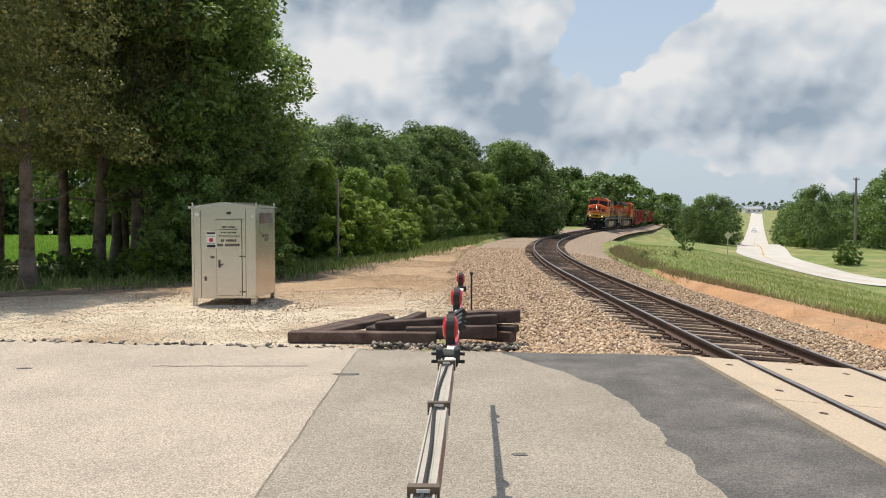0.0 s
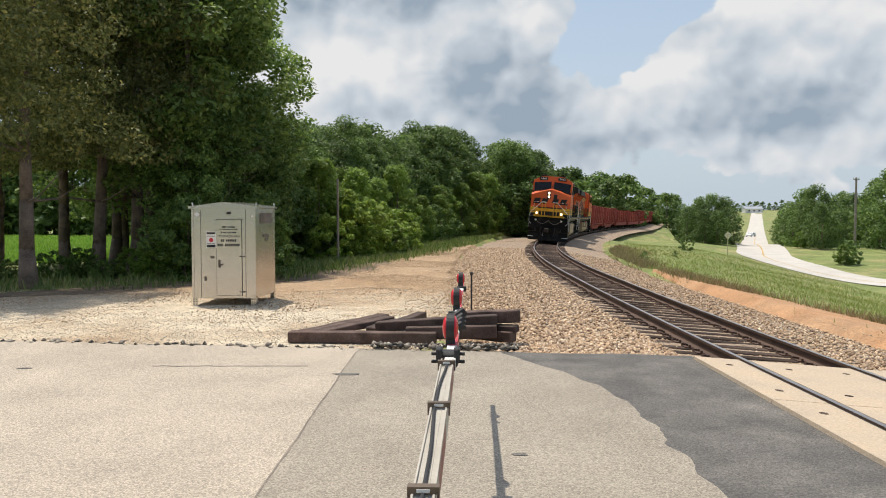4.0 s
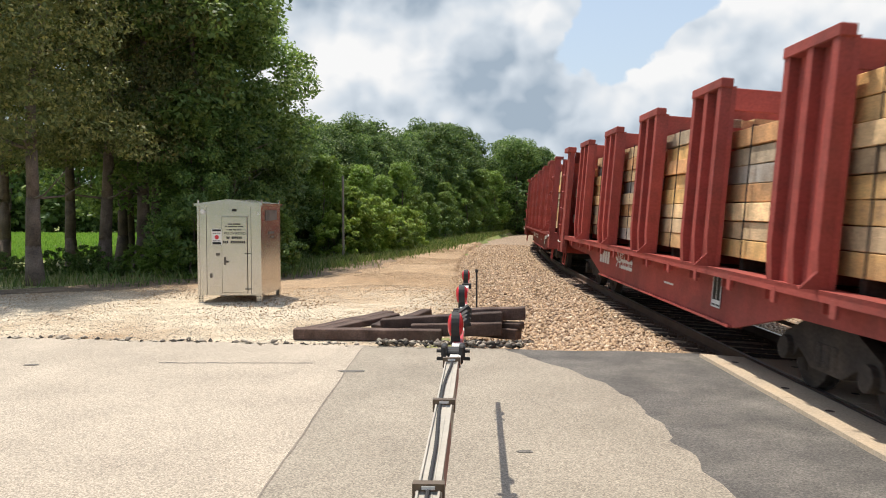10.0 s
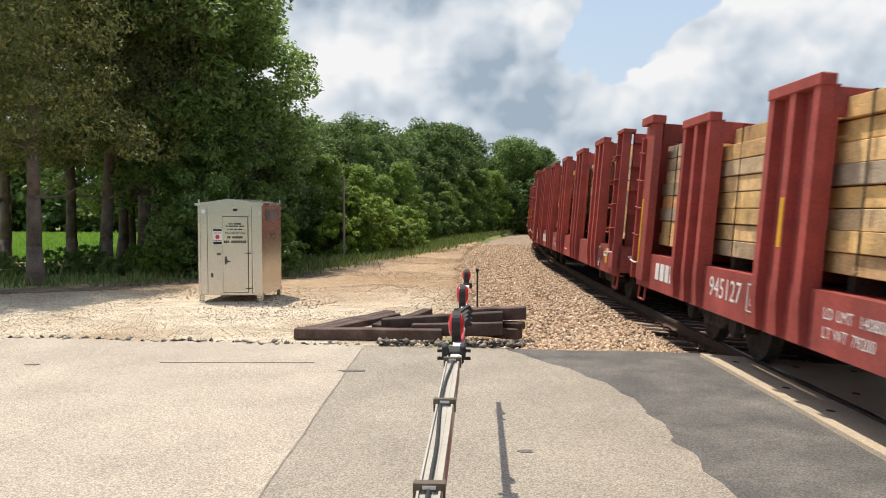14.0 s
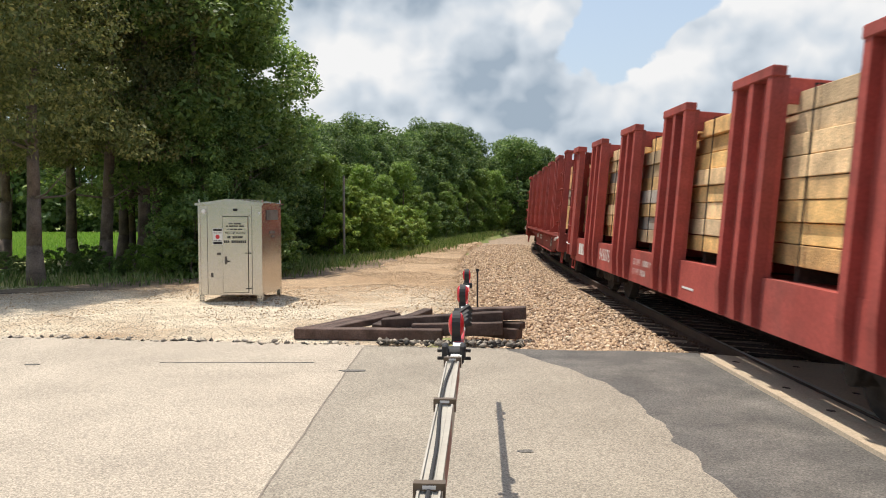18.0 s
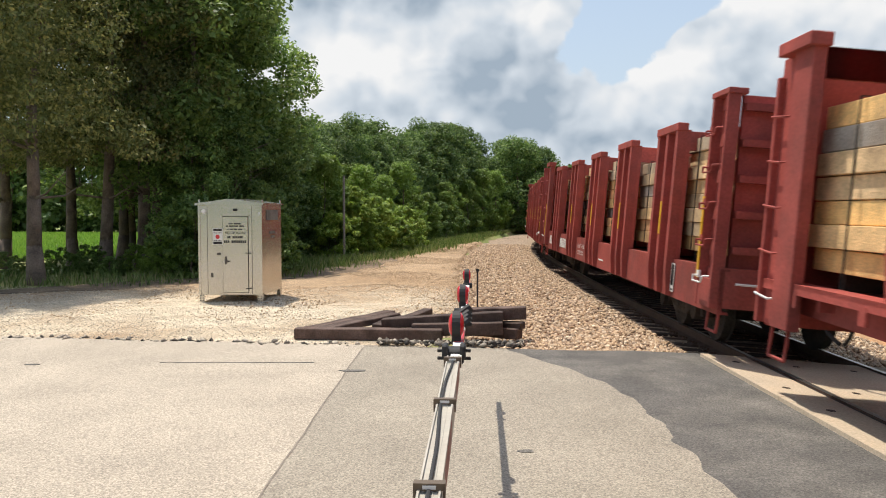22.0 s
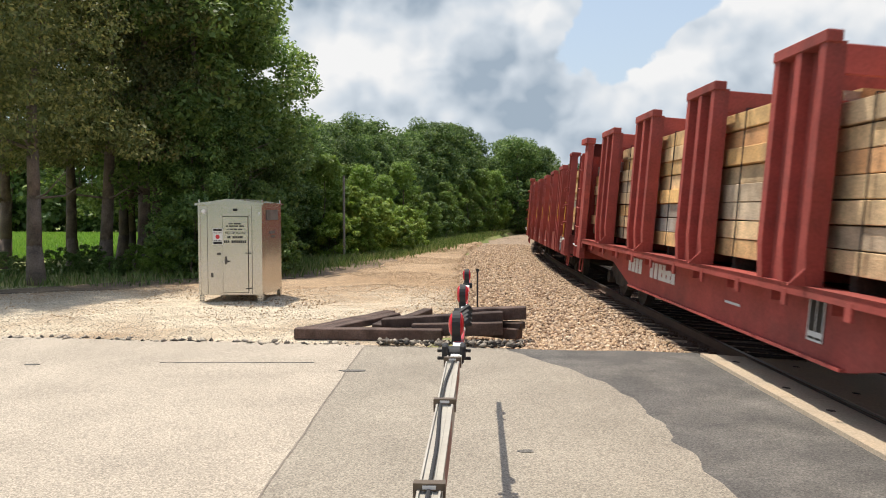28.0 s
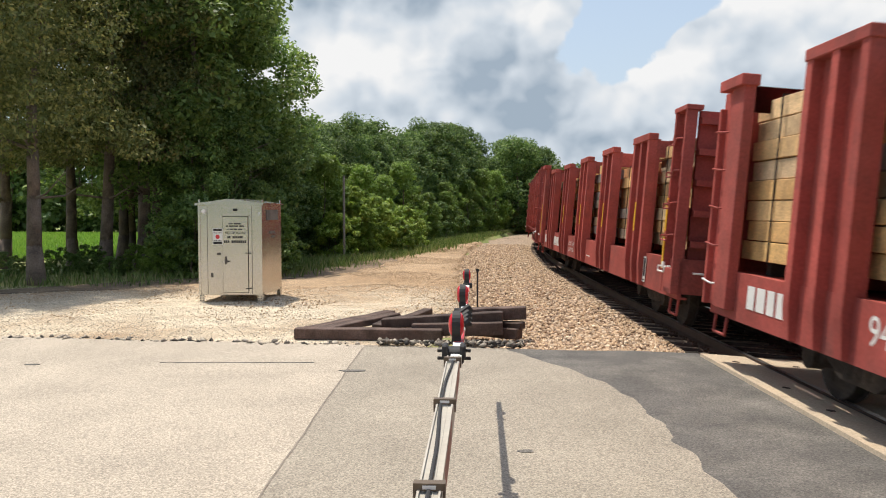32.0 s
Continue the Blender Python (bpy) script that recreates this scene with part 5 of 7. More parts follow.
def engine(number):
    e = thing("diesel_locomotive", "orange, yellow and black diesel freight locomotive with lit headlights", "locomotive", group="locomotives")
    # frame and walkway
    bm = boxes(((0, 0, 1.78), (2.5, 20.4, 0.30)), ((0, -0.6, 1.885), (3.06, 19.2, 0.19)))
    frame_part = part("frame", bm, M_SILL, e, "dusty grey side sill")
    for k in (1, -1):
        for i in range(13):
            part("reflector", boxes(((k * 1.534, -9.6 + 1.5 * i, 1.875), (0.008, 0.34, 0.13))), M_YELLOW, frame_part)
        for i in range(5):
            part("data_plate", boxes(((k * 1.534, -8.6 + 3.9 * i, 1.885), (0.008, 0.14, 0.15))), M_WHITE, frame_part)
    part("underframe", boxes(((0, 0, 1.42), (1.6, 19.5, 0.4)), ((0.0, -6.6, 1.3), (2.2, 5.4, 0.4)), ((0, 6.9, 1.3), (2.2, 5.4, 0.4))), M_BLACK, e)
    # hood, in its painted bands
    y0, y1 = -9.7, 5.1
    yc, yl = (y0 + y1) / 2, y1 - y0
    hood = part("hood", boxes(((0, yc, 3.27), (1.96, yl, 1.2))), M_ORANGE, e)
    part("hood_base", boxes(((0, yc, 2.09), (1.98, yl, 0.26))), M_SILL, hood)
    part("yellow_band", boxes(((0, yc, 2.445), (1.97, yl, 0.45))), M_YELLOW, hood)
    part("upper_yellow_band", boxes(((0, yc, 4.03), (1.965, yl, 0.32))), M_YELLOW, hood)
    for z, t in ((2.34, 0.02), (2.45, 0.02), (2.68, 0.035), (3.88, 0.03), (4.02, 0.015), (4.10, 0.015)):
        part("pinstripe", boxes(((0, yc, z), (1.984, yl + 0.01, t))), M_BLACK, hood)
    bm = bmesh.new()
    prism(bm, [(-0.985, 4.19), (0.985, 4.19), (0.985, 4.55), (0.74, 4.76), (-0.74, 4.76), (-0.985, 4.55)], y0, y1, "y")
    part("hood_roof", bm, M_ROOFBLACK, hood)
    for k in (1, -1):
        for i in range(18):
            part("door_seam", boxes(((k * 0.99, y0 + 0.5 + 0.85 * i, 3.2), (0.012, 0.014, 1.9))), M_BLACK, hood)
        for i in range(6):
            part("intake_slot", boxes(((k * 0.99, -9.0 + 0.62 * i, 3.0), (0.016, 0.26, 1.15))), M_BLACK, hood, "tall black louvred slot")
        for i in range(4):
            part("roof_window", boxes(((k * 0.992, 1.0 + 1.05 * i, 4.37), (0.016, 0.55, 0.32))), M_GLASS, hood)
        for i, (ya, n) in enumerate(((4.5, 9), (3.5, 9))):
            bm = boxes(((k * 1.0, ya, 2.85), (0.02, 0.74, 0.95)))
            lou = part("louvre_door", bm, M_ORANGE, hood)
            for j in range(n):
                part("louvre", boxes(((k * 1.015, ya, 2.45 + j * 0.1), (0.03, 0.62, 0.05), pose(0, 0, 0, 0, 25 * k))), M_YELLOW if j < 4 else M_ORANGE, lou)
        for ya in (2.4, 1.2):
            bm = bmesh.new()
            for j in range(5):
                box(bm, (k * 1.0, ya, 2.4 + 0.09 * j), (0.03, 0.5, 0.04))
            part("small_louvre", bm, M_YELLOW, hood)
        # the owner's flowing mark: plain slanted shapes with a long underline
        for i, (wd, hh) in enumerate(((0.62, 0.75), (0.62, 0.68), (0.62, 0.62), (0.55, 0.55))):
            ya = -3.6 + 1.25 * i
            bm = bmesh.new()
            if k == 1:
                prism(bm, [(ya, 3.10), (ya + wd, 3.10), (ya + wd + 0.42, 3.10 + hh), (ya + 0.42, 3.10 + hh)], 0.985, 0.992)
            else:
                prism(bm, [(-ya - 2.6, 3.10), (-ya - wd - 2.6, 3.10), (-ya - wd - 3.02, 3.10 + hh), (-ya - 3.02, 3.10 + hh)], -0.985, -0.992)
            part("owner_mark", bm, M_BLACK, hood)
        bm = bmesh.new()
        prism(bm, [(-4.3, 2.86), (2.0, 2.98), (2.0, 3.03), (-3.9, 3.02)] if k == 1 else [(1.7, 2.86), (-4.6, 2.98), (-4.6, 3.03), (1.3, 3.02)], k * 0.985, k * 0.992)
        part("owner_mark", bm, M_BLACK, hood)
    # radiator wings
    bm = bmesh.new()
    prism(bm, [(-1.0, 3.95), (1.0, 3.95), (1.52, 4.32), (1.52, 4.72), (1.3, 4.80), (-1.3, 4.80), (-1.52, 4.72), (-1.52, 4.32)], -10.0, -4.6, "y")
    rad = part("radiator", bm, M_BLACK, e, "broad dark radiator housing")
    for k in (1, -1):
        for i in range(3):
            ya = -9.0 + 1.85 * i
            bm = boxes(((k * 1.25, ya, 4.08), (0.72, 1.35, 0.02), pose(0, 0, 0, 0, -35.5 * k)))
            part("radiator_screen", bm, M_GLASS, rad)
        for i in range(4):
            ya = -9.9 + 1.75 * i
            bm = bmesh.new()
            prism(bm, [(k * 0.98, 3.6), (k * 1.40, 4.18), (k * 1.34, 4.22), (k * 0.98, 3.9)], ya - 0.06, ya + 0.06, "y")
            part("bracket", bm, M_ORANGE, rad)
    bm = bmesh.new()
    for ya in (-1.5, 0.5, 3.0):
        box(bm, (0, ya, 4.68), (0.9, 0.8, 0.18), bevel=0.04)
    rod(bm, (0, -3.4, 4.55), (0, -3.4, 4.85), 0.3, 14)
    part("roof_fittings", bm, M_BLACK, e)
    # cab
    bm = bmesh.new()
    prism(bm, [(-1.5, 2.62), (1.5, 2.62), (1.5, 4.30), (1.46, 4.52), (0.8, 4.82), (-0.8, 4.82), (-1.46, 4.52), (-1.5, 4.30)], 5.0, 8.75, "y")
    cab = part("cab", bm, M_ORANGE, e)
    part("cab_base", boxes(((0, 7.4, 2.02), (3.0, 4.8, 0.24))), M_BLACK, cab)
    part("cab_yellow_band", boxes(((0, 7.4, 2.38), (3.0, 4.8, 0.48))), M_YELLOW, cab)
    for z in (2.28, 2.40, 2.60):
        part("pinstripe", boxes(((0, 7.4, z), (3.012, 4.81, 0.025))), M_BLACK, cab)
    for k in (1, -1):
        win = part("side_window", boxes(((k * 1.5, 7.2, 3.98), (0.03, 1.5, 0.62))), M_GLASS, cab)
        part("window_frame", boxes(((k * 1.505, 7.2, 4.31), (0.05, 1.6, 0.05)), ((k * 1.505, 7.2, 3.65), (0.06, 1.6, 0.05)), ((k * 1.505, 7.97, 3.98), (0.05, 0.05, 0.66)), ((k * 1.505, 6.43, 3.98), (0.05, 0.05, 0.66)), ((k * 1.505, 7.2, 3.98), (0.05, 0.04, 0.66))), M_BLACK, win)
        part("rear_window", boxes(((k * 1.5, 5.7, 3.98), (0.03, 0.7, 0.62))), M_GLASS, cab)
        part("visor", boxes(((k * 1.64, 7.2, 4.36), (0.36, 1.6, 0.03), pose(0, 0, 0, 0, 18 * k))), M_BLACK, cab, "black sun visor over the side window")
        lettering(number, 0.5, M_BLACK, cab, Matrix.Translation((k * 1.504, 7.75, 3.2)) @ (SIDE_RIGHT if k == 1 else SIDE_LEFT), "black road number")
        part("side_vent", boxes(((k * 1.503, 8.45, 2.55), (0.012, 0.16, 0.5))), M_BLACK, cab)
        part("panel_seam", boxes(((k * 1.502, 7.6, 2.78), (0.01, 3.3, 0.02)), ((k * 1.502, 7.0, 3.2), (0.01, 0.02, 1.0))), M_BLACK, cab)
    # nose: sides swept back, ridge in the middle
    bm = bmesh.new()
    ring = []
    for x, yb, zt in ((-1.5, 9.55, 3.44), (-0.75, 9.86, 3.68), (0.0, 9.95, 3.86), (0.75, 9.86, 3.68), (1.5, 9.55, 3.44)):
        ring.append((bm.verts.new((x, yb, 2.62)), bm.verts.new((x, yb - 0.05, zt)), bm.verts.new((x, 8.7, zt + 0.14 if abs(x) < 1.4 else zt + 0.26)), bm.verts.new((x, 8.7, 2.62))))
    for a, b in zip(ring, ring[1:]):
        for i in range(4):
            bm.faces.new((a[i], b[i], b[(i + 1) % 4], a[(i + 1) % 4]))
    bm.faces.new(ring[0])
    bm.faces.new(ring[-1])
    bmesh.ops.recalc_face_normals(bm, faces=bm.faces)
    nose = part("nose", bm, M_ORANGE, e)
    for name, z0, z1, mat in (("nose_base", 1.9, 2.30, M_BLACK), ("nose_yellow_band", 2.30, 2.52, M_YELLOW), ("nose_black_band", 2.52, 2.62, M_BLACK)):
        bm = bmesh.new()
        prism(bm, [(-1.5, 9.55), (-0.75, 9.86), (0, 9.95), (0.75, 9.86), (1.5, 9.55), (1.5, 8.8), (-1.5, 8.8)], z0, z1, "z")
        part(name, bm, mat, nose)
    # windscreen, slanted between ridge and roof
    for k in (1, -1):
        bm = bmesh.new()
        v = [bm.verts.new(p) for p in ((k * 0.1, 9.0, 3.94), (k * 1.36, 8.96, 3.72), (k * 1.40, 8.78, 4.36), (k * 0.1, 8.79, 4.44))]
        bm.faces.new(v)
        bmesh.ops.solidify(bm, geom=bm.faces[:], thickness=0.03)
        win = part("windscreen", bm, M_GLASS, cab)
        part("wiper", bar_path([(k * 0.9, 9.03, 3.80), (k * 0.4, 9.0, 3.98)], 0.012, 5), M_BLACK, win)
    bm = bmesh.new()
    prism(bm, [(-1.5, 3.66), (0, 3.92), (1.5, 3.66), (1.5, 4.30), (1.46, 4.52), (0.8, 4.82), (-0.8, 4.82), (-1.46, 4.52), (-1.5, 4.30)], 8.74, 8.79, "y")
    part("windscreen_surround", bm, M_ORANGE, cab)
    bm = bmesh.new()
    prism(bm, [(-1.48, 3.60), (0, 3.86), (1.48, 3.60), (1.48, 3.70), (0, 3.98), (-1.48, 3.70)], 8.74, 9.03, "y")
    part("dash_shelf", bm, M_BLACK, cab)
    for k in (1, -1):
        board = part("number_board", boxes(((k * 0.72, 8.86, 4.63), (0.62, 0.16, 0.22)), bevel=0.01), M_BLACK, cab, "black number board")
        lettering(number, 0.24, M_WHITE, board, Matrix.Translation((k * 0.72, 8.945, 4.63)) @ FRONT, "pale road number")
        part("roof_antenna", boxes(((k * 0.7, 8.3, 4.86), (0.4, 0.4, 0.08)), ((k * 0.7, 8.3, 4.95), (0.04, 0.04, 0.12))), M_BLACK, cab)
    part("roof_hoop", bar_path([(-0.25, 8.5, 4.8), (-0.22, 8.5, 4.92), (0.22, 8.5, 4.92), (0.25, 8.5, 4.8)], 0.015, 5), M_BLACK, cab)
    # headlights
    lamp = part("headlight_box", boxes(((0.14, 9.93, 3.46), (0.28, 0.08, 0.5)), bevel=0.02), M_BLACK, nose)
    for z in (3.38, 3.62):
        bm = bmesh.new()
        rod(bm, (0.14, 9.95, z - 0.03), (0.14, 9.985, z - 0.03), 0.085, 16)
        part("lens", bm, M_LAMP, lamp, "glowing headlight")
    part("nose_window", boxes(((-0.36, 9.915, 3.36), (0.27, 0.04, 0.34), pose(0, 0, 0, 0, 0, -7)), bevel=0.018), M_BLACK, nose)
    for x in (1.05, 0.45, -0.35, -0.95):
        bm = bmesh.new()
        prism(bm, [(x - 0.2, 2.95), (x + 0.24, 2.95), (x + 0.12, 3.22), (x - 0.32, 3.22)], 9.90 if abs(x) < 0.5 else 9.80, 9.96 if abs(x) < 0.5 else 9.86, "y")
        part("owner_mark", bm, M_BLACK, nose)
    for x0, x1 in ((-1.3, -0.3), (0.3, 1.3)):
        bm = bmesh.new()
        prism(bm, [(x0, 2.84), (x1, 2.84), (x1, 2.92), (x0, 2.92)], 9.70, 9.90, "y")
        part("owner_mark", bm, M_BLACK, nose)
    for x in (0.35, -0.35):
        part("door_seam", boxes(((x, 9.93, 2.75), (0.03, 0.03, 0.9))), M_BLACK, nose)
    # front platform
    plat = part("front_platform", boxes(((0, 10.15, 1.94), (2.3, 0.75, 0.08)), ((0, 10.5, 1.93), (2.3, 0.05, 0.12))), M_YELLOW, e)
    for k in (1, -1):
        box_part = part("ditch_light", boxes(((k * 0.92, 10.35, 2.13), (0.28, 0.2, 0.28)), bevel=0.02), M_YELLOW, plat)
        bm = bmesh.new()
        rod(bm, (k * 0.92, 10.45, 2.14), (k * 0.92, 10.48, 2.14), 0.085, 16)
        part("lens", bm, M_LAMP, box_part, "glowing ditch light")
        part("gate_post", boxes(((k * 0.32, 10.45, 2.45), (0.05, 0.06, 0.95)), ((k * 0.55, 10.45, 2.45), (0.05, 0.06, 0.95))), M_YELLOW, plat)
        part("handrail", bar_path([(k * 0.25, 10.5, 2.98), (k * 0.62, 10.5, 2.98), (k * 0.72, 10.5, 2.85), (k * 1.42, 10.35, 2.15), (k * 1.48, 10.3, 1.5), (k * 1.30, 10.45, 1.3)], 0.019, 6), M_WHITE, e, "white grab rail")
        part("handrail", bar_path([(k * 0.9, 9.9, 3.0), (k * 1.2, 9.75, 2.98), (k * 1.2, 9.75, 2.7), (k * 1.5, 9.5, 2.25), (k * 1.52, 9.5, 0.9)], 0.019, 6), M_WHITE, e, "white grab rail")
    # end steps and sheets, front and rear
    for d in (1, -1):
        for k in (1, -1):
            st = part("stairwell", boxes(((k * 1.40, d * 9.62, 1.05), (0.05, 0.05, 1.4)), ((k * 1.0, d * 9.58, 1.05), (0.9, 0.05, 1.4)), ((k * 0.62, d * 9.95, 1.05), (0.05, 0.8, 1.4))), M_BLACK, e)
            for j in range(4):
                part("step", boxes(((k * 1.22 + k * 0.06 * (3 - j) - k * 0.1, d * 9.95, 0.36 + 0.38 * j), (0.42, 0.66, 0.04))), M_WHITE if j == 0 else M_BLACK, st)
            if d == -1:
                part("handrail", bar_path([(k * 0.9, -9.9, 3.1), (k * 1.25, -10.2, 3.1), (k * 1.42, -10.3, 2.4), (k * 1.5, -10.35, 1.2), (k * 1.3, -10.4, 0.95)], 0.02, 6), M_WHITE, e, "white grab rail")
                part("handrail", bar_path([(k * 1.5, -9.4, 3.05), (k * 1.52, -9.45, 2.6), (k * 1.53, -9.5, 0.7)], 0.02, 6), M_WHITE, e, "white grab rail")
        part("end_sheet", boxes(((0, d * 10.3, 1.3), (2.0, 0.1, 1.1))), M_BLACK, e)
        coupler(e, d * 10.6, d, 0.88)
    # snowplough
    bm = bmesh.new()
    ring = []
    for x, y in ((-1.5, 10.15), (-0.7, 10.50), (0, 10.62), (0.7, 10.50), (1.5, 10.15)):
        ring.append((bm.verts.new((x * 0.93, y + 0.05, 0.10)), bm.verts.new((x, y - 0.12, 0.62)), bm.verts.new((x, y - 0.02, 1.05)), bm.verts.new((x, y - 0.25, 1.05)), bm.verts.new((x, y - 0.3, 0.12))))
    for a, b in zip(ring, ring[1:]):
        for i in range(5):
            bm.faces.new((a[i], b[i], b[(i + 1) % 5], a[(i + 1) % 5]))
    bm.faces.new(ring[0])
    bm.faces.new(ring[-1])
    bmesh.ops.recalc_face_normals(bm, faces=bm.faces)
    part("plough", bm, M_PILOT, e, "black steel pilot plough with scuffs")
    part("pilot_sheet", boxes(((0, 10.32, 1.45), (2.9, 0.08, 0.85))), M_PILOT, e)
    pts = [Vector((-0.95 + 0.19 * i, 10.55 + 0.1 * math.sin(i * 0.6), 1.62 - 0.28 * abs(math.sin(i * math.pi / 5)))) for i in range(11)]
    part("cable_loop", bar_path(pts, 0.022, 6), M_TRUCK, e, "pale looping jumper cable")
    for k in (1, -1):
        bm = bmesh.new()
        rod(bm, (k * 0.95, 10.38, 1.62), (k * 0.95, 10.46, 1.62), 0.075, 10)
        part("receptacle", bm, M_WHITE, e)
        part("hose", bar_path([(k * 0.5, 10.5, 1.1), (k * 0.55, 10.62, 0.8), (k * 0.45, 10.62, 0.45)], 0.03, 6), M_BLACK, e)
    # walkway handrails
    for k in (1, -1):
        bm = bmesh.new()
        rod(bm, (k * 1.46, -9.4, 3.05), (k * 1.46, 4.7, 3.05), 0.022, 6)
        rail_part = part("walkway_rail", bm, M_BLACK, e)
        for i in range(11):
            part("stanchion", boxes(((k * 1.46, -9.3 + 1.38 * i, 2.5), (0.04, 0.055, 1.12))), M_BLACK, rail_part)
    for k in (1, -1):
        part("cab_handrail", bar_path([(k * 1.46, 5.0, 3.75), (k * 1.46, 4.5, 4.35), (k * 1.46, 3.7, 4.75), (k * 1.46, 3.7, 2.0)], 0.022, 6), M_BLACK, e, "dark rail beside the cab")
        batt = part("battery_box", boxes(((k * 1.24, 4.15, 2.25), (0.44, 1.3, 0.46)), bevel=0.02), M_ORANGE, e, "low orange equipment box on the walkway")
        part("box_recess", boxes(((k * 1.463, 4.15, 2.22), (0.012, 0.9, 0.30))), M_BLACK, batt)
        part("cab_rear_door", boxes(((k * 0.6, 4.985, 3.4), (0.6, 0.03, 1.5))), M_BLACK, e, "dark rear door of the cab")
    # fuel tank: recessed with air reservoirs on one side
    bm = bmesh.new()
    prism(bm, [(-1.42, 0.62), (-1.15, 0.33), (1.15, 0.33), (1.42, 0.62), (1.42, 0.82), (1.05, 0.86), (1.05, 1.40), (-1.42, 1.40)], -3.3, 3.0, "y")
    prism(bm, [(-1.42, 0.62), (-1.15, 0.33), (1.15, 0.33), (1.42, 0.62), (1.42, 1.40), (-1.42, 1.40)], 3.0, 4.6, "y")
    prism(bm, [(1.05, 0.33), (1.15, 0.33), (1.42, 0.62), (1.42, 1.40), (1.05, 1.40)], -3.35, -2.6, "y")
    tank = part("fuel_tank", bm, M_TAN, e, "tan dusty fuel tank")
    for y in (-1.55, 1.3):
        bm = bmesh.new()
        bmesh.ops.create_uvsphere(bm, u_segments=16, v_segments=8, radius=0.29, matrix=Matrix.Translation((1.28, y, 1.16)) @ Matrix.Diagonal((1, 4.2, 1, 1)))
        bmesh.ops.delete(bm, geom=[v for v in bm.verts if abs(v.co.y - y) > 1.05], context="VERTS")
        rod(bm, (1.28, y - 1.0, 1.16), (1.28, y + 1.0, 1.16), 0.285, 18)
        res = part("air_reservoir", bm, M_TAN, tank, smooth=False)
        for d in (-0.65, 0.65):
            bm = bmesh.new()
            rod(bm, (1.28, y + d - 0.015, 1.16), (1.28, y + d + 0.015, 1.16), 0.3, 18)
            part("clamp_band", bm, M_TRUCK, res)
    part("tank_seam", boxes(((1.425, 3.9, 1.1), (0.01, 0.05, 0.4)), ((-1.425, 2.6, 1.1), (0.01, 0.05, 0.4))), M_BLACK, tank)
    for y in (4.9, -3.6):
        bm = bmesh.new()
        rod(bm, (1.25, y, 1.45), (1.25, y + 0.3, 1.45), 0.06, 8)
        part("glad_hand", bm, M_REDPAINT, e, "red valve handle")
    engine_truck(e, 6.85)
    engine_truck(e, -6.85)
    # the cab and nose stand a little taller than their drawn outline
    for top in (cab, nose):
        for ob in [top] + list(top.children_recursive):
            if ob.matrix_basis == Matrix():
                for v in ob.data.vertices:
                    if v.co.z > 2.62:
                        v.co.z = 2.62 + (v.co.z - 2.62) * 1.09
            elif ob.parent.matrix_basis == Matrix() and ob.location.z > 2.62:
                ob.location.z = 2.62 + (ob.location.z - 2.62) * 1.09
    return e


lead, second = engine("7449"), engine("6074")
tagged(lead, "orange, yellow and black lead locomotive, headlights lit")
tagged(second, "faded orange and black trailing locomotive, running cab last")
KINDS = "ffddtdltfdfddfddfddtd" + "fddf"
NUMBERS = {1: "945030", 2: "945035", 3: "945143", 4: "945127", 7: "945169", 8: "945076", 9: "945006", 10: "945104", 13: "945108", 14: "945002", 18: "945146", 19: "945047", 20: "945062"}
first, wagons = {k: wagon(k) for k in "fdlt"}, []
for i, k in enumerate(KINDS):
    if k in KINDS[:i]:
        w = copy_thing(first[k], Matrix())
    else:
        w = first[k]
    wagons.append(w)
for i, (w, k) in enumerate(zip(wagons, KINDS)):
    text = NUMBERS.get(i + 1)
    at = Matrix.Translation((1.326 if k == "f" else 1.484, -1.95 if k == "f" else -4.52, 0.86 if k == "f" else 0.9)) @ SIDE_RIGHT
    if text:
        lettering(text, 0.46 if k == "f" else 0.36, M_WHITE, w, at, "white stencilled wagon number")
    else:
        side_bars((0.18,) * 6, 0.26, 0.07, M_WHITE, w, at, "wagon_number")

DRIFT = [(0.0, -3.2), (6.0, -1.5), (7.0, -1.2), (8.0, -0.5), (9.0, 0.0), (10.0, 0.5), (11.0, 1.44), (12.0, 1.92), (13.0, 2.24), (14.0, 2.6), (17.0, 2.64), (18.0, 2.95), (19.0, 2.3), (20.0, 2.14), (21.0, 1.93), (22.0, 1.45), (23.0, 1.69), (24.0, 1.33), (25.0, 1.15), (28.0, 1.83), (29.0, 2.08), (30.0, 3.22), (31.0, 3.02), (32.0, 3.9)]


def nose_at(t):
    """How far up the line the train's nose is at t seconds: a steady pace with a slight surge."""
    for (t0, c0), (t1, c1) in zip(DRIFT, DRIFT[1:]):
        if t0 <= t <= t1:
            k = (t - t0) / (t1 - t0)
            c = c0 + (c1 - c0) * (k * k * (3 - 2 * k) * 0.5 + k * 0.5)
            break
    return NOSE_AT_6 + SPEED * (6.0 - t) + c


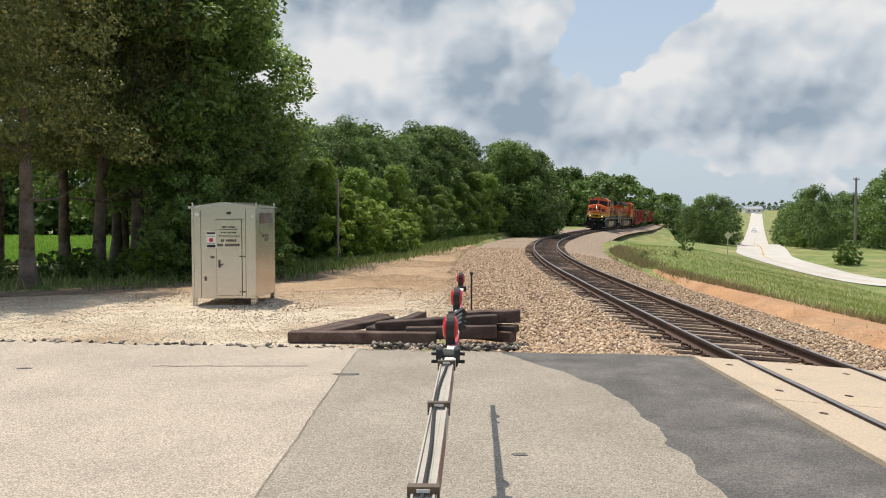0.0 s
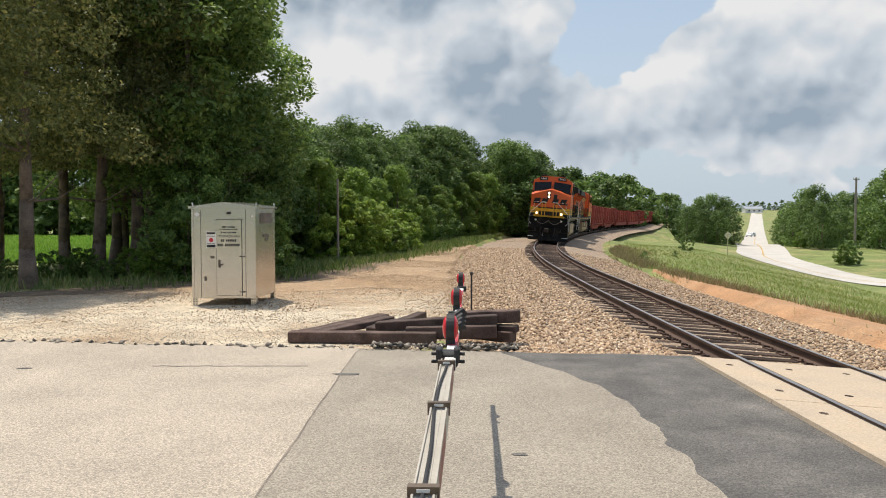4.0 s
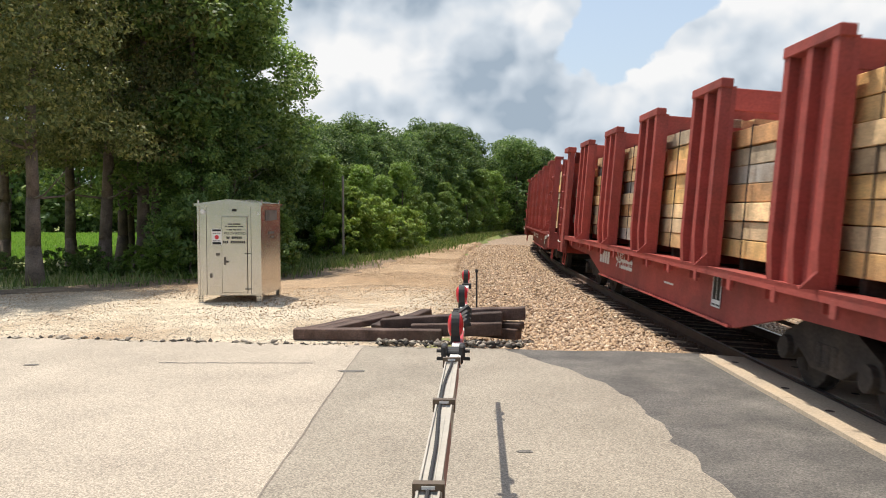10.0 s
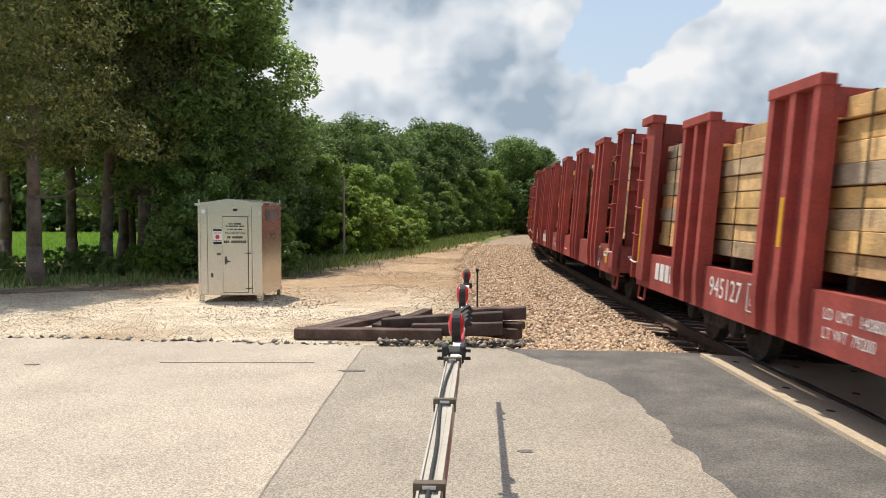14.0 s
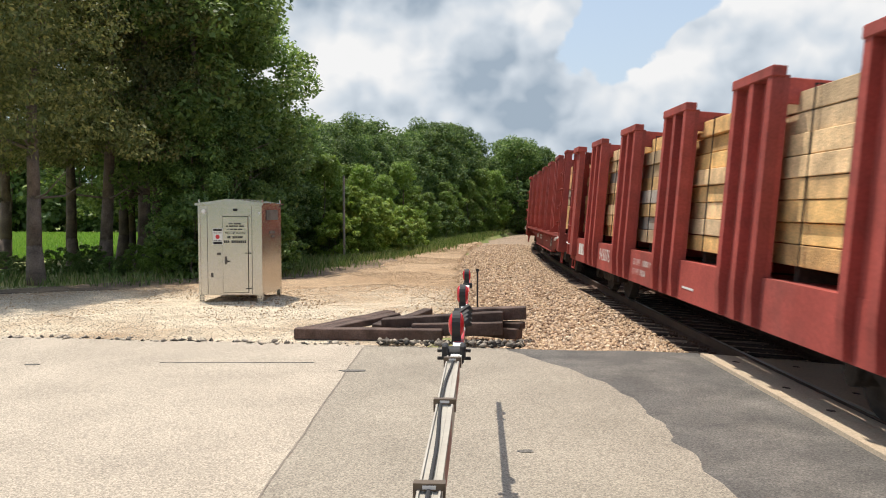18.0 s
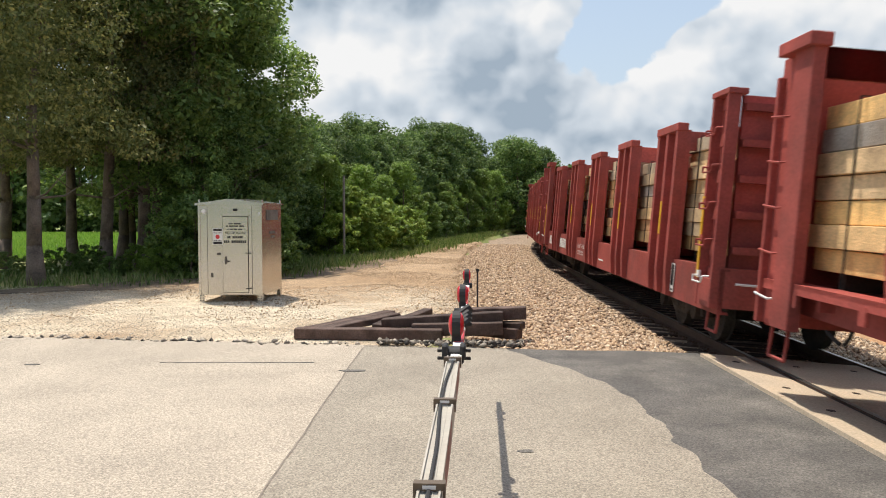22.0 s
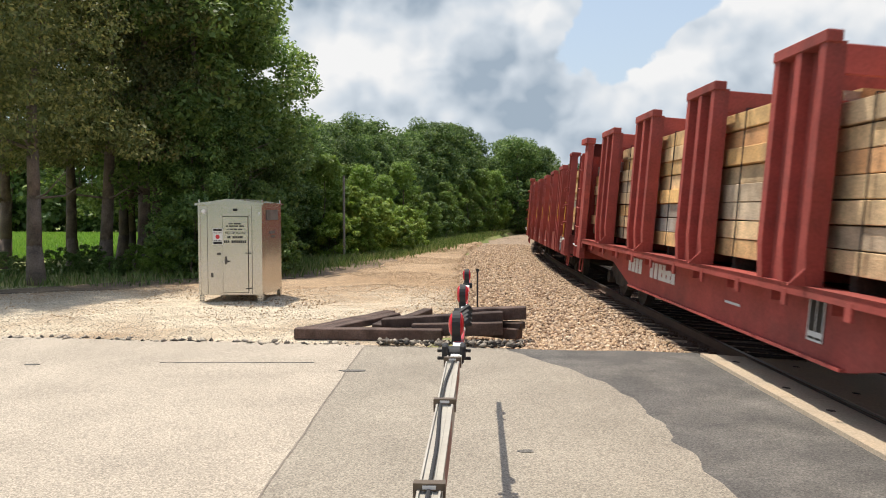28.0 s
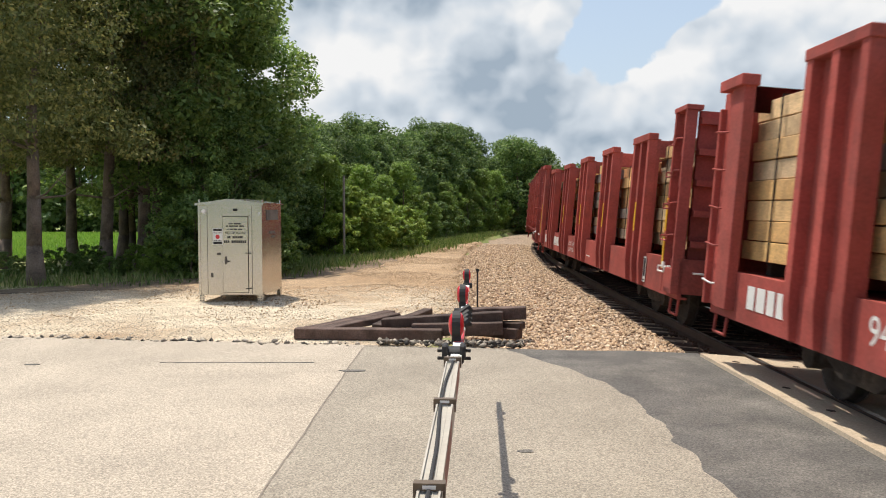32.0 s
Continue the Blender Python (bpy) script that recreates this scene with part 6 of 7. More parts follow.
def roll():
    """The wheelsets turn as the train rolls; alike ones share one set of keys."""
    kinds = {}
    for ob in bpy.data.objects:
        if ob.name.startswith("wheelset"):
            p = ob.matrix_basis.translation
            back = ob.parent.parent == second
            kinds.setdefault((round(p.y, 2), round(p.z, 2), back), []).append(ob)
    for (y, z, back), obs in kinds.items():
        rows = []
        for i in range(32 * 30 + 1):
            t = i / 30
            angle = (nose_at(t) - nose_at(0.0)) / z * (-1 if back else 1)
            rows.append((t, Matrix.Translation((0, y, z)) @ Matrix.Rotation(angle, 4, "X")))
        walk(obs[0], rows)
        for ob in obs[1:]:
            data = ob.animation_data_create()
            data.action = obs[0].animation_data.action
            data.action_slot = obs[0].animation_data.action_slot


def motions():
    times = [0.5 * i for i in range(65)]

    def go(ob, offset, span, turn=False):
        rows = []
        for t in times:
            m = stand(nose_at(t) + offset, span)
            rows.append((t, m @ pose(0, 0, 0, 0, 0, 180) if turn else m))
        walk(ob, rows)
    walk(pale_car, car_rows())
    go(lead, ENGINE_LEN / 2 - 0.6, 13.7)
    go(second, ENGINE_LEN * 1.5 - 0.6, 13.7, True)
    behind = 2 * ENGINE_LEN - 1.2
    for i, (w, k) in enumerate(zip(wagons, KINDS)):
        go(w, behind + WAGON_LEN[k] / 2, 11.8)
        behind += WAGON_LEN[k] + (0.6 if i == 0 else 0.0)
    roll()

# ---- trees ----
def leaf_material(name, cols, thin=0.42):
    """Leaves that let some light through; each leaf has its own shade."""
    m = bpy.data.materials.new(name)
    m.use_nodes = True
    nt = m.node_tree
    b = nt.nodes["Principled BSDF"]
    b.inputs["Roughness"].default_value = 0.55
    geo, ramp = nt.nodes.new("ShaderNodeNewGeometry"), nt.nodes.new("ShaderNodeValToRGB")
    ramp.color_ramp.elements[0].color, ramp.color_ramp.elements[-1].color = (*cols[0], 1), (*cols[-1], 1)
    for i, c in enumerate(cols[1:-1]):
        ramp.color_ramp.elements.new((i + 1) / (len(cols) - 1)).color = (*c, 1)
    nt.links.new(geo.outputs["Random Per Island"], ramp.inputs[0])
    info = nt.nodes.new("ShaderNodeObjectInfo")
    vary = ranged(nt, info.outputs["Random"], 0.0, 1.0, 0.75, 1.3, "LINEAR")
    sc = nt.nodes.new("ShaderNodeVectorMath")
    sc.operation = "SCALE"
    nt.links.new(ramp.outputs[0], sc.inputs[0])
    nt.links.new(vary, sc.inputs["Scale"])
    nt.links.new(sc.outputs[0], b.inputs["Base Color"])
    tr, add = nt.nodes.new("ShaderNodeBsdfTranslucent"), nt.nodes.new("ShaderNodeMixShader")
    nt.links.new(sc.outputs[0], tr.inputs["Color"])
    add.inputs[0].default_value = thin
    nt.links.new(b.outputs[0], add.inputs[1])
    nt.links.new(tr.outputs[0], add.inputs[2])
    nt.links.new(add.outputs[0], nt.nodes["Material Output"].inputs["Surface"])
    return m


M_LEAF = leaf_material("broad_leaves", [(0.06, 0.11, 0.028), (0.125, 0.205, 0.048), (0.25, 0.34, 0.09)], 0.38)
M_YOUNG = leaf_material("bright_leaves", [(0.14, 0.22, 0.036), (0.20, 0.30, 0.05), (0.29, 0.40, 0.085)], 0.45)
# lighter copy of the leaf tones, with sunshine put into the colour
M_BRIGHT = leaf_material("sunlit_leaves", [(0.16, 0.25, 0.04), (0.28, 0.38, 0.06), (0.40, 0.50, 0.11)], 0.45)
M_CEDAR = leaf_material("cedar_sprays", [(0.095, 0.12, 0.038), (0.175, 0.195, 0.06), (0.34, 0.31, 0.105)], 0.46)
M_BLADE = leaf_material("grass_blades", [(0.20, 0.29, 0.055), (0.28, 0.37, 0.08), (0.38, 0.42, 0.13), (0.50, 0.42, 0.22)], 0.55)
M_STRAW = leaf_material("straw_stems", [(0.20, 0.22, 0.07), (0.34, 0.28, 0.13), (0.45, 0.36, 0.20), (0.26, 0.19, 0.11)], 0.4)
M_FIELD = leaf_material("sunny_grass_blades", [(0.16, 0.30, 0.03), (0.22, 0.38, 0.05), (0.28, 0.42, 0.07)], 0.3)
M_VERGE = leaf_material("weedy_verge_blades", [(0.07, 0.115, 0.025), (0.12, 0.18, 0.04), (0.18, 0.24, 0.065), (0.30, 0.28, 0.13)], 0.4)


def quads(name, q, mat):
    count = len(q) // 4
    me = bpy.data.meshes.new(name)
    me.vertices.add(count * 4)
    me.vertices.foreach_set("co", np.ascontiguousarray(q, dtype=np.float64).ravel())
    me.loops.add(count * 4)
    me.loops.foreach_set("vertex_index", np.arange(count * 4))
    me.polygons.add(count)
    me.polygons.foreach_set("loop_start", np.arange(0, count * 4, 4))
    me.polygons.foreach_set("loop_total", np.full(count, 4))
    me.update(calc_edges=True)
    me.materials.append(mat)
    return me


def leaf_cloud(name, rng, blobs, count, size, mat, droop=0.0):
    """Leaves scattered over the shells of many clumps."""
    w = np.array([b[3] ** 2 for b in blobs])
    pick = rng.choice(len(blobs), count, p=w / w.sum())
    c, r = np.array([b[:3] for b in blobs])[pick], np.array([b[3] for b in blobs])[pick]
    d = rng.normal(size=(count, 3))
    d /= np.linalg.norm(d, axis=1)[:, None]
    pos = c + d * (r * rng.uniform(0.45, 1.15, count) ** 0.5)[:, None] * np.array((1, 1, 0.74))
    pos[:, 2] -= droop * 0.35 * np.hypot(d[:, 0], d[:, 1]) ** 2 * r
    n = d * 0.45 + rng.normal(size=(count, 3)) * 0.5 + np.array((0, 0, 0.7))
    n /= np.linalg.norm(n, axis=1)[:, None]
    a = np.cross(n, rng.normal(size=(count, 3)))
    a[:, 2] -= droop
    a /= np.linalg.norm(a, axis=1)[:, None]
    b = np.cross(n, a)
    s = size * rng.uniform(0.6, 1.35, count)[:, None]
    q = np.stack([pos - a * s, pos - b * s * 0.55 + n * s * 0.12, pos + a * s, pos + b * s * 0.55 + n * s * 0.12], 1).reshape(-1, 3)
    return quads(name, q, mat)


def trunk_mesh(rng, h, r, limbs, spread, lo):
    bm = bmesh.new()
    lean = Vector((rng.uniform(-0.03, 0.03), rng.uniform(-0.03, 0.03), 1))
    p, n, line = Vector((0, 0, -0.3)), 8, []
    for i in range(n):
        line.append(p)
        q = p + lean * (h * 0.85 / n) + Vector((rng.uniform(-0.12, 0.12), rng.uniform(-0.12, 0.12), 0))
        rod(bm, p, q + (q - p) * 0.04, r * (1 - i / n * 0.82) * (1.35 if i == 0 else 1), 10, r * (1 - (i + 1) / n * 0.82))
        p = q
    for _ in range(limbs):
        z = h * rng.uniform(lo, 0.78)
        base = line[min(n - 1, int((z + 0.3) / (h * 0.85 / n)))]
        a = rng.uniform(0, 6.28)
        s = spread * rng.uniform(0.45, 0.95) * (1.1 - z / h)
        k = r * rng.uniform(0.10, 0.24)
        mid = base + Vector((math.cos(a) * s * 0.5, math.sin(a) * s * 0.5, s * rng.uniform(0.05, 0.3)))
        rod(bm, base, mid, k, 6, k * 0.7)
        rod(bm, mid, base + Vector((math.cos(a + 0.2) * s, math.sin(a + 0.2) * s, s * rng.uniform(0.2, 0.6))), k * 0.7, 5, k * 0.15)
    return mesh_of("trunk", bm, M_BARK, True)


def tree_kind(seed, h, spread, lo, clumps, leaves, size, mat, trunk_r, cone=0.0, limbs=12, tufts=(0.08, 0.21)):
    rng = np.random.default_rng(seed)
    blobs = []
    for _ in range(clumps):
        k = rng.uniform(0, 1)
        z = h * (lo + (0.97 - lo) * k)
        wide = spread * (1 - cone * k) if cone else spread * (0.75 + 0.25 * math.sin(k * 3.1)) * (1 - 0.7 * max(0, k - 0.6) / 0.4)
        a, d = rng.uniform(0, 6.28), wide * math.sqrt(rng.uniform(0.05, 1))
        blobs.append((math.cos(a) * d, math.sin(a) * d, z, spread * rng.uniform(*tufts)))
    return trunk_mesh(rng, h, trunk_r, limbs, spread, lo * 0.7), leaf_cloud("crown", rng, blobs, leaves, size, mat, 0.5 if mat == M_CEDAR else 0.1)


OAKS = [tree_kind(10 + i, 11, 3.4, 0.05, 130, 14000, 0.122, M_LEAF, 0.19, tufts=(0.11, 0.26)) for i in range(4)]
M_CANOPY = leaf_material("canopy_leaves", [(0.10, 0.17, 0.04), (0.185, 0.28, 0.064), (0.34, 0.44, 0.115)], 0.46)
TALLS = [tree_kind(20 + i, 12, 3.4, 0.16, 125, 19000, 0.098, M_CANOPY, 0.2, tufts=(0.10, 0.25)) for i in range(3)]
CEDARS = [tree_kind(30 + i, 12, 2.9, 0.30, 150, 26000, 0.062, M_CEDAR, 0.21, 0.35, 16, (0.10, 0.26)) for i in range(3)]
YOUNGS = [tree_kind(40 + i, 7, 2.2, 0.03, 95, 9500, 0.10, M_YOUNG, 0.09, tufts=(0.11, 0.26)) for i in range(3)]
BUSHES = [tree_kind(50 + i, 3.2, 1.7, 0.02, 70, 6000, 0.085, M_YOUNG if i == 0 else M_LEAF, 0.04) for i in range(3)]
COPSES = [tree_kind(70 + i, 10, 4.0, 0.0, 130, 15000, 0.14, M_LEAF, 0.2, 0, 6, (0.11, 0.27)) for i in range(3)]
MIDS = [tree_kind(90 + i, 10, 4.0, 0.0, 120, 7500, 0.17, M_LEAF, 0.2, 0, 5, (0.12, 0.28)) for i in range(4)]
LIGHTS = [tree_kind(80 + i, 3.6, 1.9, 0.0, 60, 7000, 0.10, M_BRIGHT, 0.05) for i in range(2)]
FARS = [tree_kind(60 + i, 10, 4.0, 0.02, 70, 2800, 0.32, M_LEAF, 0.2, 0, 4, (0.12, 0.30)) for i in range(3)]


def plant(kinds, x, y, scale, name, label, category, group, stretch=1.0):
    rng = plant.rng
    kind = kinds[rng.integers(len(kinds))]
    t = thing(name, label, category, Matrix.Translation((x, y, ground_z(x, y))) @ pose(0, 0, 0, 0, 0, rng.uniform(0, 360)) @ Matrix.Diagonal((scale, scale, scale * stretch, 1)), group)
    part("trunk", kind[0], M_BARK, t)
    part("crown", kind[1], M_LEAF, t)


plant.rng = np.random.default_rng(5)
jig = np.random.default_rng(6)
WOOD = "trees of the wood"


def across(px, d):
    """Sideways place at depth d of a bearing given in thousandths."""
    return px * d / 1000.0


# big cedars and oaks at the corner of the wood
for b, d, s in ((-517, 20.8, 1.0), (-432, 25.4, 1.05), (-386, 26.2, 1.1), (-361, 28.5, 1.0), (-600, 24, 1.05), (-560, 30, 1.1), (-470, 31, 1.1), (-640, 19, 1.0), (-410, 33, 1.1)):
    plant(CEDARS, across(b, d), d, s, "cedar_tree", "tall dark cedar with bare grey lower trunk", "tree", WOOD)
for b, d, s in ((-306, 27.5, 1.05), (-280, 30, 1.0), (-335, 31, 1.1), (-296, 35, 1.15), (-262, 34, 0.98), (-400, 36, 1.15)):
    plant(TALLS, across(b, d), d, s, "oak_tree", "tall leafy green oak at the wood's edge", "tree", WOOD)
# darker oak leaves here paint the shade low in the canopy
for b, d, s in ((-318, 25.5, 0.75), (-275, 27, 0.8), (-246, 29.0, 0.8), (-222, 31.5, 0.7), (-205, 34, 0.72)):
    plant(OAKS, across(b, d), d, s * 0.62, "young_tree", "young leafy tree at the wood's edge, in darker leaves for shade", "tree", WOOD)
# the wall of trees along the line, up to the tall ones at the bend
for i in range(30):
    k = i / 29
    d = 34 + 45 * k ** 1.1
    edge = on_line(d)[0] - (9.6 - 3.6 * smooth(30, 75, d))
    x = edge - 1.0 + jig.uniform(-0.6, 0.6)
    tall = 0.58 + 0.07 * smooth(38, 50, d) + 0.17 * smooth(50, 74, d)
    plant(YOUNGS if i % 3 else BUSHES, x + 0.2, d, (0.5 + 0.16 * k) * jig.uniform(0.75, 1.25) * (1 if i % 3 else 1.1), "young_tree" if i % 3 else "bush", "bright leafy growth at the foot of the wood", "tree" if i % 3 else "bush", WOOD)
    plant(OAKS, x - 2.4, d + 1, tall * jig.uniform(0.86, 1.12), "oak_tree", "leafy green tree in the wood beside the line", "tree", WOOD)
    if i % 2:
        plant(MIDS, x - 6.5, d + 3, 1.08 * (tall + 0.05) * jig.uniform(0.86, 1.12), "oak_tree", "leafy green tree deeper in the wood", "tree", WOOD)
for b, d, s in ((103, 80, 0.88), (84, 78, 0.90), (110, 86, 0.93), (92, 88, 0.95), (66, 82, 0.92), (76, 92, 1.0), (116, 94, 0.95)):
    plant(COPSES, across(b, d), d, s, "oak_tree", "tall dark leafy tree at the bend of the line", "tree", WOOD)
# saplings whose lighter leaf colour paints the sun on them
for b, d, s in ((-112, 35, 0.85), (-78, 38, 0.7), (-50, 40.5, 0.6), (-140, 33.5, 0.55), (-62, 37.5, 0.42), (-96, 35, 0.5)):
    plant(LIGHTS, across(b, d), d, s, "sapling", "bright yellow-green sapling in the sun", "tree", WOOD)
# undergrowth below the cedars
for i in range(26):
    b, d = -590 + 15 * i, 22.6 + 2.2 * jig.random() + 0.02 * i
    plant(BUSHES, across(b, d), d, jig.uniform(0.17, 0.30) if b < -340 else jig.uniform(0.5, 0.8), "bush", "low shaded bush below the trees", "bush", "undergrowth")
# trees beyond the bright field
for i in range(26):
    b, d = -640 + 18 * i, 82 + jig.uniform(-4, 10)
    plant(FARS, across(b, d), d, jig.uniform(0.85, 1.2), "field_tree", "leafy tree on the far side of the field", "tree", "trees beyond the field")
# beyond the bend and along the horizon
for i in range(60):
    b = 135 + 470 * i / 59
    d = 215 + 60 * jig.random() - (25 if b > 420 else 0)
    if 352 < b < 425:
        d = 720 + 60 * jig.random()
    elif b < 235:
        d = 165 + 30 * jig.random()
    plant(FARS, across(b, d), d, jig.uniform(0.95, 1.4) * (0.75 + 0.3 * smooth(320, 160, b)), "distant_tree", "distant tree of the wooded horizon", "tree", "distant woods")
for i in range(26):
    b, d = 138 + 6.4 * i + jig.uniform(-3, 3), 118 + 1.9 * i + 12 * jig.random()
    if across(b, d) > on_line(d)[0] - 7:
        continue
    plant(MIDS, across(b, d), d, jig.uniform(0.55, 0.75), "oak_tree", "leafy tree beyond the bend of the line", "tree", "distant woods")
# round trees right of the line
for b, d, s in ((304, 124, 0.52), (318, 127, 0.70), (334, 126, 0.76), (350, 126, 0.72), (326, 120, 0.5), (342, 119, 0.5), (362, 122, 0.36)):
    plant(MIDS, across(b, d), d, s, "roadside_tree", "round leafy tree standing between line and highway", "tree", "trees by the highway")
for b, d, s in ((424, 150, 0.62), (436, 140, 0.80), (450, 134, 0.95), (464, 128, 0.98), (480, 138, 0.9), (496, 150, 1.05), (512, 152, 1.05), (528, 150, 1.0), (545, 128, 1.12), (560, 120, 1.2), (590, 118, 1.2), (472, 120, 0.7)):
    plant(MIDS, across(b, d), d, s, "roadside_tree", "leafy tree in the grove beyond the highway", "tree", "trees by the highway")
for b, d, s in ((501, 96, 0.8), (509, 97, 0.9), (446, 122, 0.8), (290, 66, 0.16), (252, 52, 0.2), (304, 84, 0.5)):
    plant(BUSHES, across(b, d), d, s, "bush", "low green bush in the meadow", "bush", "meadow bushes")
# unseen trees added across the road behind the viewer, for reflections and dimmer skylight
for i in range(18):
    x, y = -100 + 11.5 * i + jig.uniform(-2, 2), -62 + jig.uniform(-5, 5)
    if abs(x - on_line(y)[0]) > 7:
        plant(FARS, x, y, jig.uniform(0.9, 1.2), "field_tree", "unseen leafy tree added behind the viewer for reflections", "tree", "trees across the road")


# ---- grass ----
def blades(name, rng, spots, lo, hi, wide, mat, label):
    """Upright bent blades, in tufts, one joined mesh."""
    n = len(spots)
    p = np.array(spots)
    a = rng.uniform(0, 6.28, n)
    dx, dy = np.cos(a), np.sin(a)
    h = rng.uniform(lo, hi, n)
    w = wide * rng.uniform(0.7, 1.4, n)
    lean = rng.uniform(0.1, 0.5, n) * h
    la = rng.uniform(0, 6.28, n)
    tip = p + np.stack([np.cos(la) * lean, np.sin(la) * lean, h], 1)
    mid = p + np.stack([np.cos(la) * lean * 0.35, np.sin(la) * lean * 0.35, h * 0.55], 1)
    side = np.stack([dx * w, dy * w, np.zeros(n)], 1)
    q = np.stack([p - side * 0.6, p + side * 0.6, mid + side, tip], 1).reshape(-1, 3)
    return tagged(new(name, quads(name, q, mat)), label, "grass", kind="stuff")


rng = np.random.default_rng(12)
spots = []
while len(spots) < 90000:
    s, d = 11 + 85 * rng.random() ** 1.4, rng.uniform(2.8, 26)
    lim = 4.7 + 3.4 * smooth(33, 21, s) + 1.4 * smooth(50, 78, s) + 0.9 * noise.noise((s * 0.3, 4.0, 0.0))
    if d < lim and rng.random() > 0.05:
        continue
    p = track_point(s, d, 0)
    if min(math.hypot(p.x - hx, (p.y - hy) * 0.45) for hx, hy, _ in HIGH[2:10]) < 5.0:
        continue
    for _ in range(3):
        x, y = p.x + rng.normal(0, 0.07), p.y + rng.normal(0, 0.07)
        spots.append((x, y, ground_z(x, y) - 0.02))
blades("meadow_grass", rng, spots, 0.05, 0.24, 0.008, M_BLADE, "uncut green grass with dry stems on the embankment")
spots = []
while len(spots) < 14000:
    s = 14 + 60 * rng.random() ** 1.3
    d = 4.5 + 3.4 * smooth(33, 21, s) + 1.4 * smooth(50, 78, s) + abs(rng.normal(0, 1.3)) - 0.25
    p = track_point(s, d, 0)
    if noise.noise((p.x * 0.4, p.y * 0.25, 9)) < -0.1:
        continue
    for _ in range(4):
        x, y = p.x + rng.normal(0, 0.09), p.y + rng.normal(0, 0.09)
        spots.append((x, y, ground_z(x, y) - 0.02))
blades("dry_grass", rng, spots, 0.10, 0.42, 0.012, M_STRAW, "tall dry tan grass and weeds at the meadow's edge")
spots = []
while len(spots) < 24000:
    y = 17 + 60 * rng.random() ** 1.4
    left = yard_left(y)
    x = left + rng.normal(0, 0.5) + 0.9 * noise.noise((y * 0.7, 3.3, 0.0)) - abs(rng.normal(0, 1.6)) if y > 23 else rng.uniform(-16, -4)
    if y < 23 and (x > left + 0.8 or y < 19.8):
        continue
    for _ in range(3):
        xx, yy = x + rng.normal(0, 0.08), y + rng.normal(0, 0.08)
        spots.append((xx, yy, ground_z(xx, yy) - 0.02))
blades("verge_grass", rng, spots, 0.06, 0.40, 0.014, M_VERGE, "rough grass and weeds along the wood's edge")
spots = []
for _ in range(16000):
    b, y = rng.uniform(-620, -330), rng.uniform(36, 76)
    x = across(b, y)
    spots.append((x, y, ground_z(x, y)))
blades("field_grass", rng, spots, 0.15, 0.3, 0.06, M_FIELD, "sunlit bright green grass of the field")

# ---- things along the highway ----
M_POLE = material("weathered_pole", (0.25, 0.215, 0.18), 0.9, vary=0.2, scale=3, fine=30, bump=0.4)
M_CARWHITE = material("car_paint", (0.70, 0.72, 0.74), 0.3, vary=0.03, scale=3, fine=30, bump=0.0)
M_YELLOWLINE = material("worn_yellow_line", (0.55, 0.36, 0.10), 0.9, vary=0.2, scale=0.6, fine=10, bump=0.1)
M_ROOFING = material("metal_roofing", (0.42, 0.44, 0.47), 0.5, metal=0.3, vary=0.1, scale=1, fine=20, bump=0.05)


def utility_pole(x, y, h):
    t = thing("utility_pole", "bare weathered wooden utility pole with short crossarm", "utility pole", Matrix.Translation((x, y, ground_z(x, y))))
    bm = bmesh.new()
    rod(bm, (0, 0, -0.5), (0, 0, h), 0.19, 12, 0.14)
    part("pole", bm, M_POLE, t)
    part("crossarm", boxes(((0, 0, h - 0.25), (0.9, 0.1, 0.12))), M_POLE, t)
    for k in (-0.38, 0.38):
        bm = bmesh.new()
        rod(bm, (k, 0, h - 0.19), (k, 0, h + 0.0), 0.05, 8)
        part("insulator", bm, M_ALU, t)


utility_pole(across(513.5, 116), 116, 10.6)
p = (across(-131, 32.5), 32.5)
bm = bmesh.new()
rod(bm, (0, 0, -0.3), (0, 0, 3.4), 0.055, 10, 0.045)
solid("fence_post", bm, M_POLE, "old grey wooden post standing in the bushes", "post", Matrix.Translation((*p, ground_z(*p))))


def diamond_sign(x, y):
    t = thing("road_sign", "back of a grey diamond-shaped road sign on a post", "road sign", Matrix.Translation((x, y, ground_z(x, y))))
    part("post", boxes(((0, 0, 1.1), (0.07, 0.07, 2.4))), M_ALU, t)
    part("plate", boxes(((0, -0.05, 2.3), (0.62, 0.02, 0.62), pose(0, 0, 0, 0, 45, 0))), M_ALU, t)


diamond_sign(across(355, 88), 88)


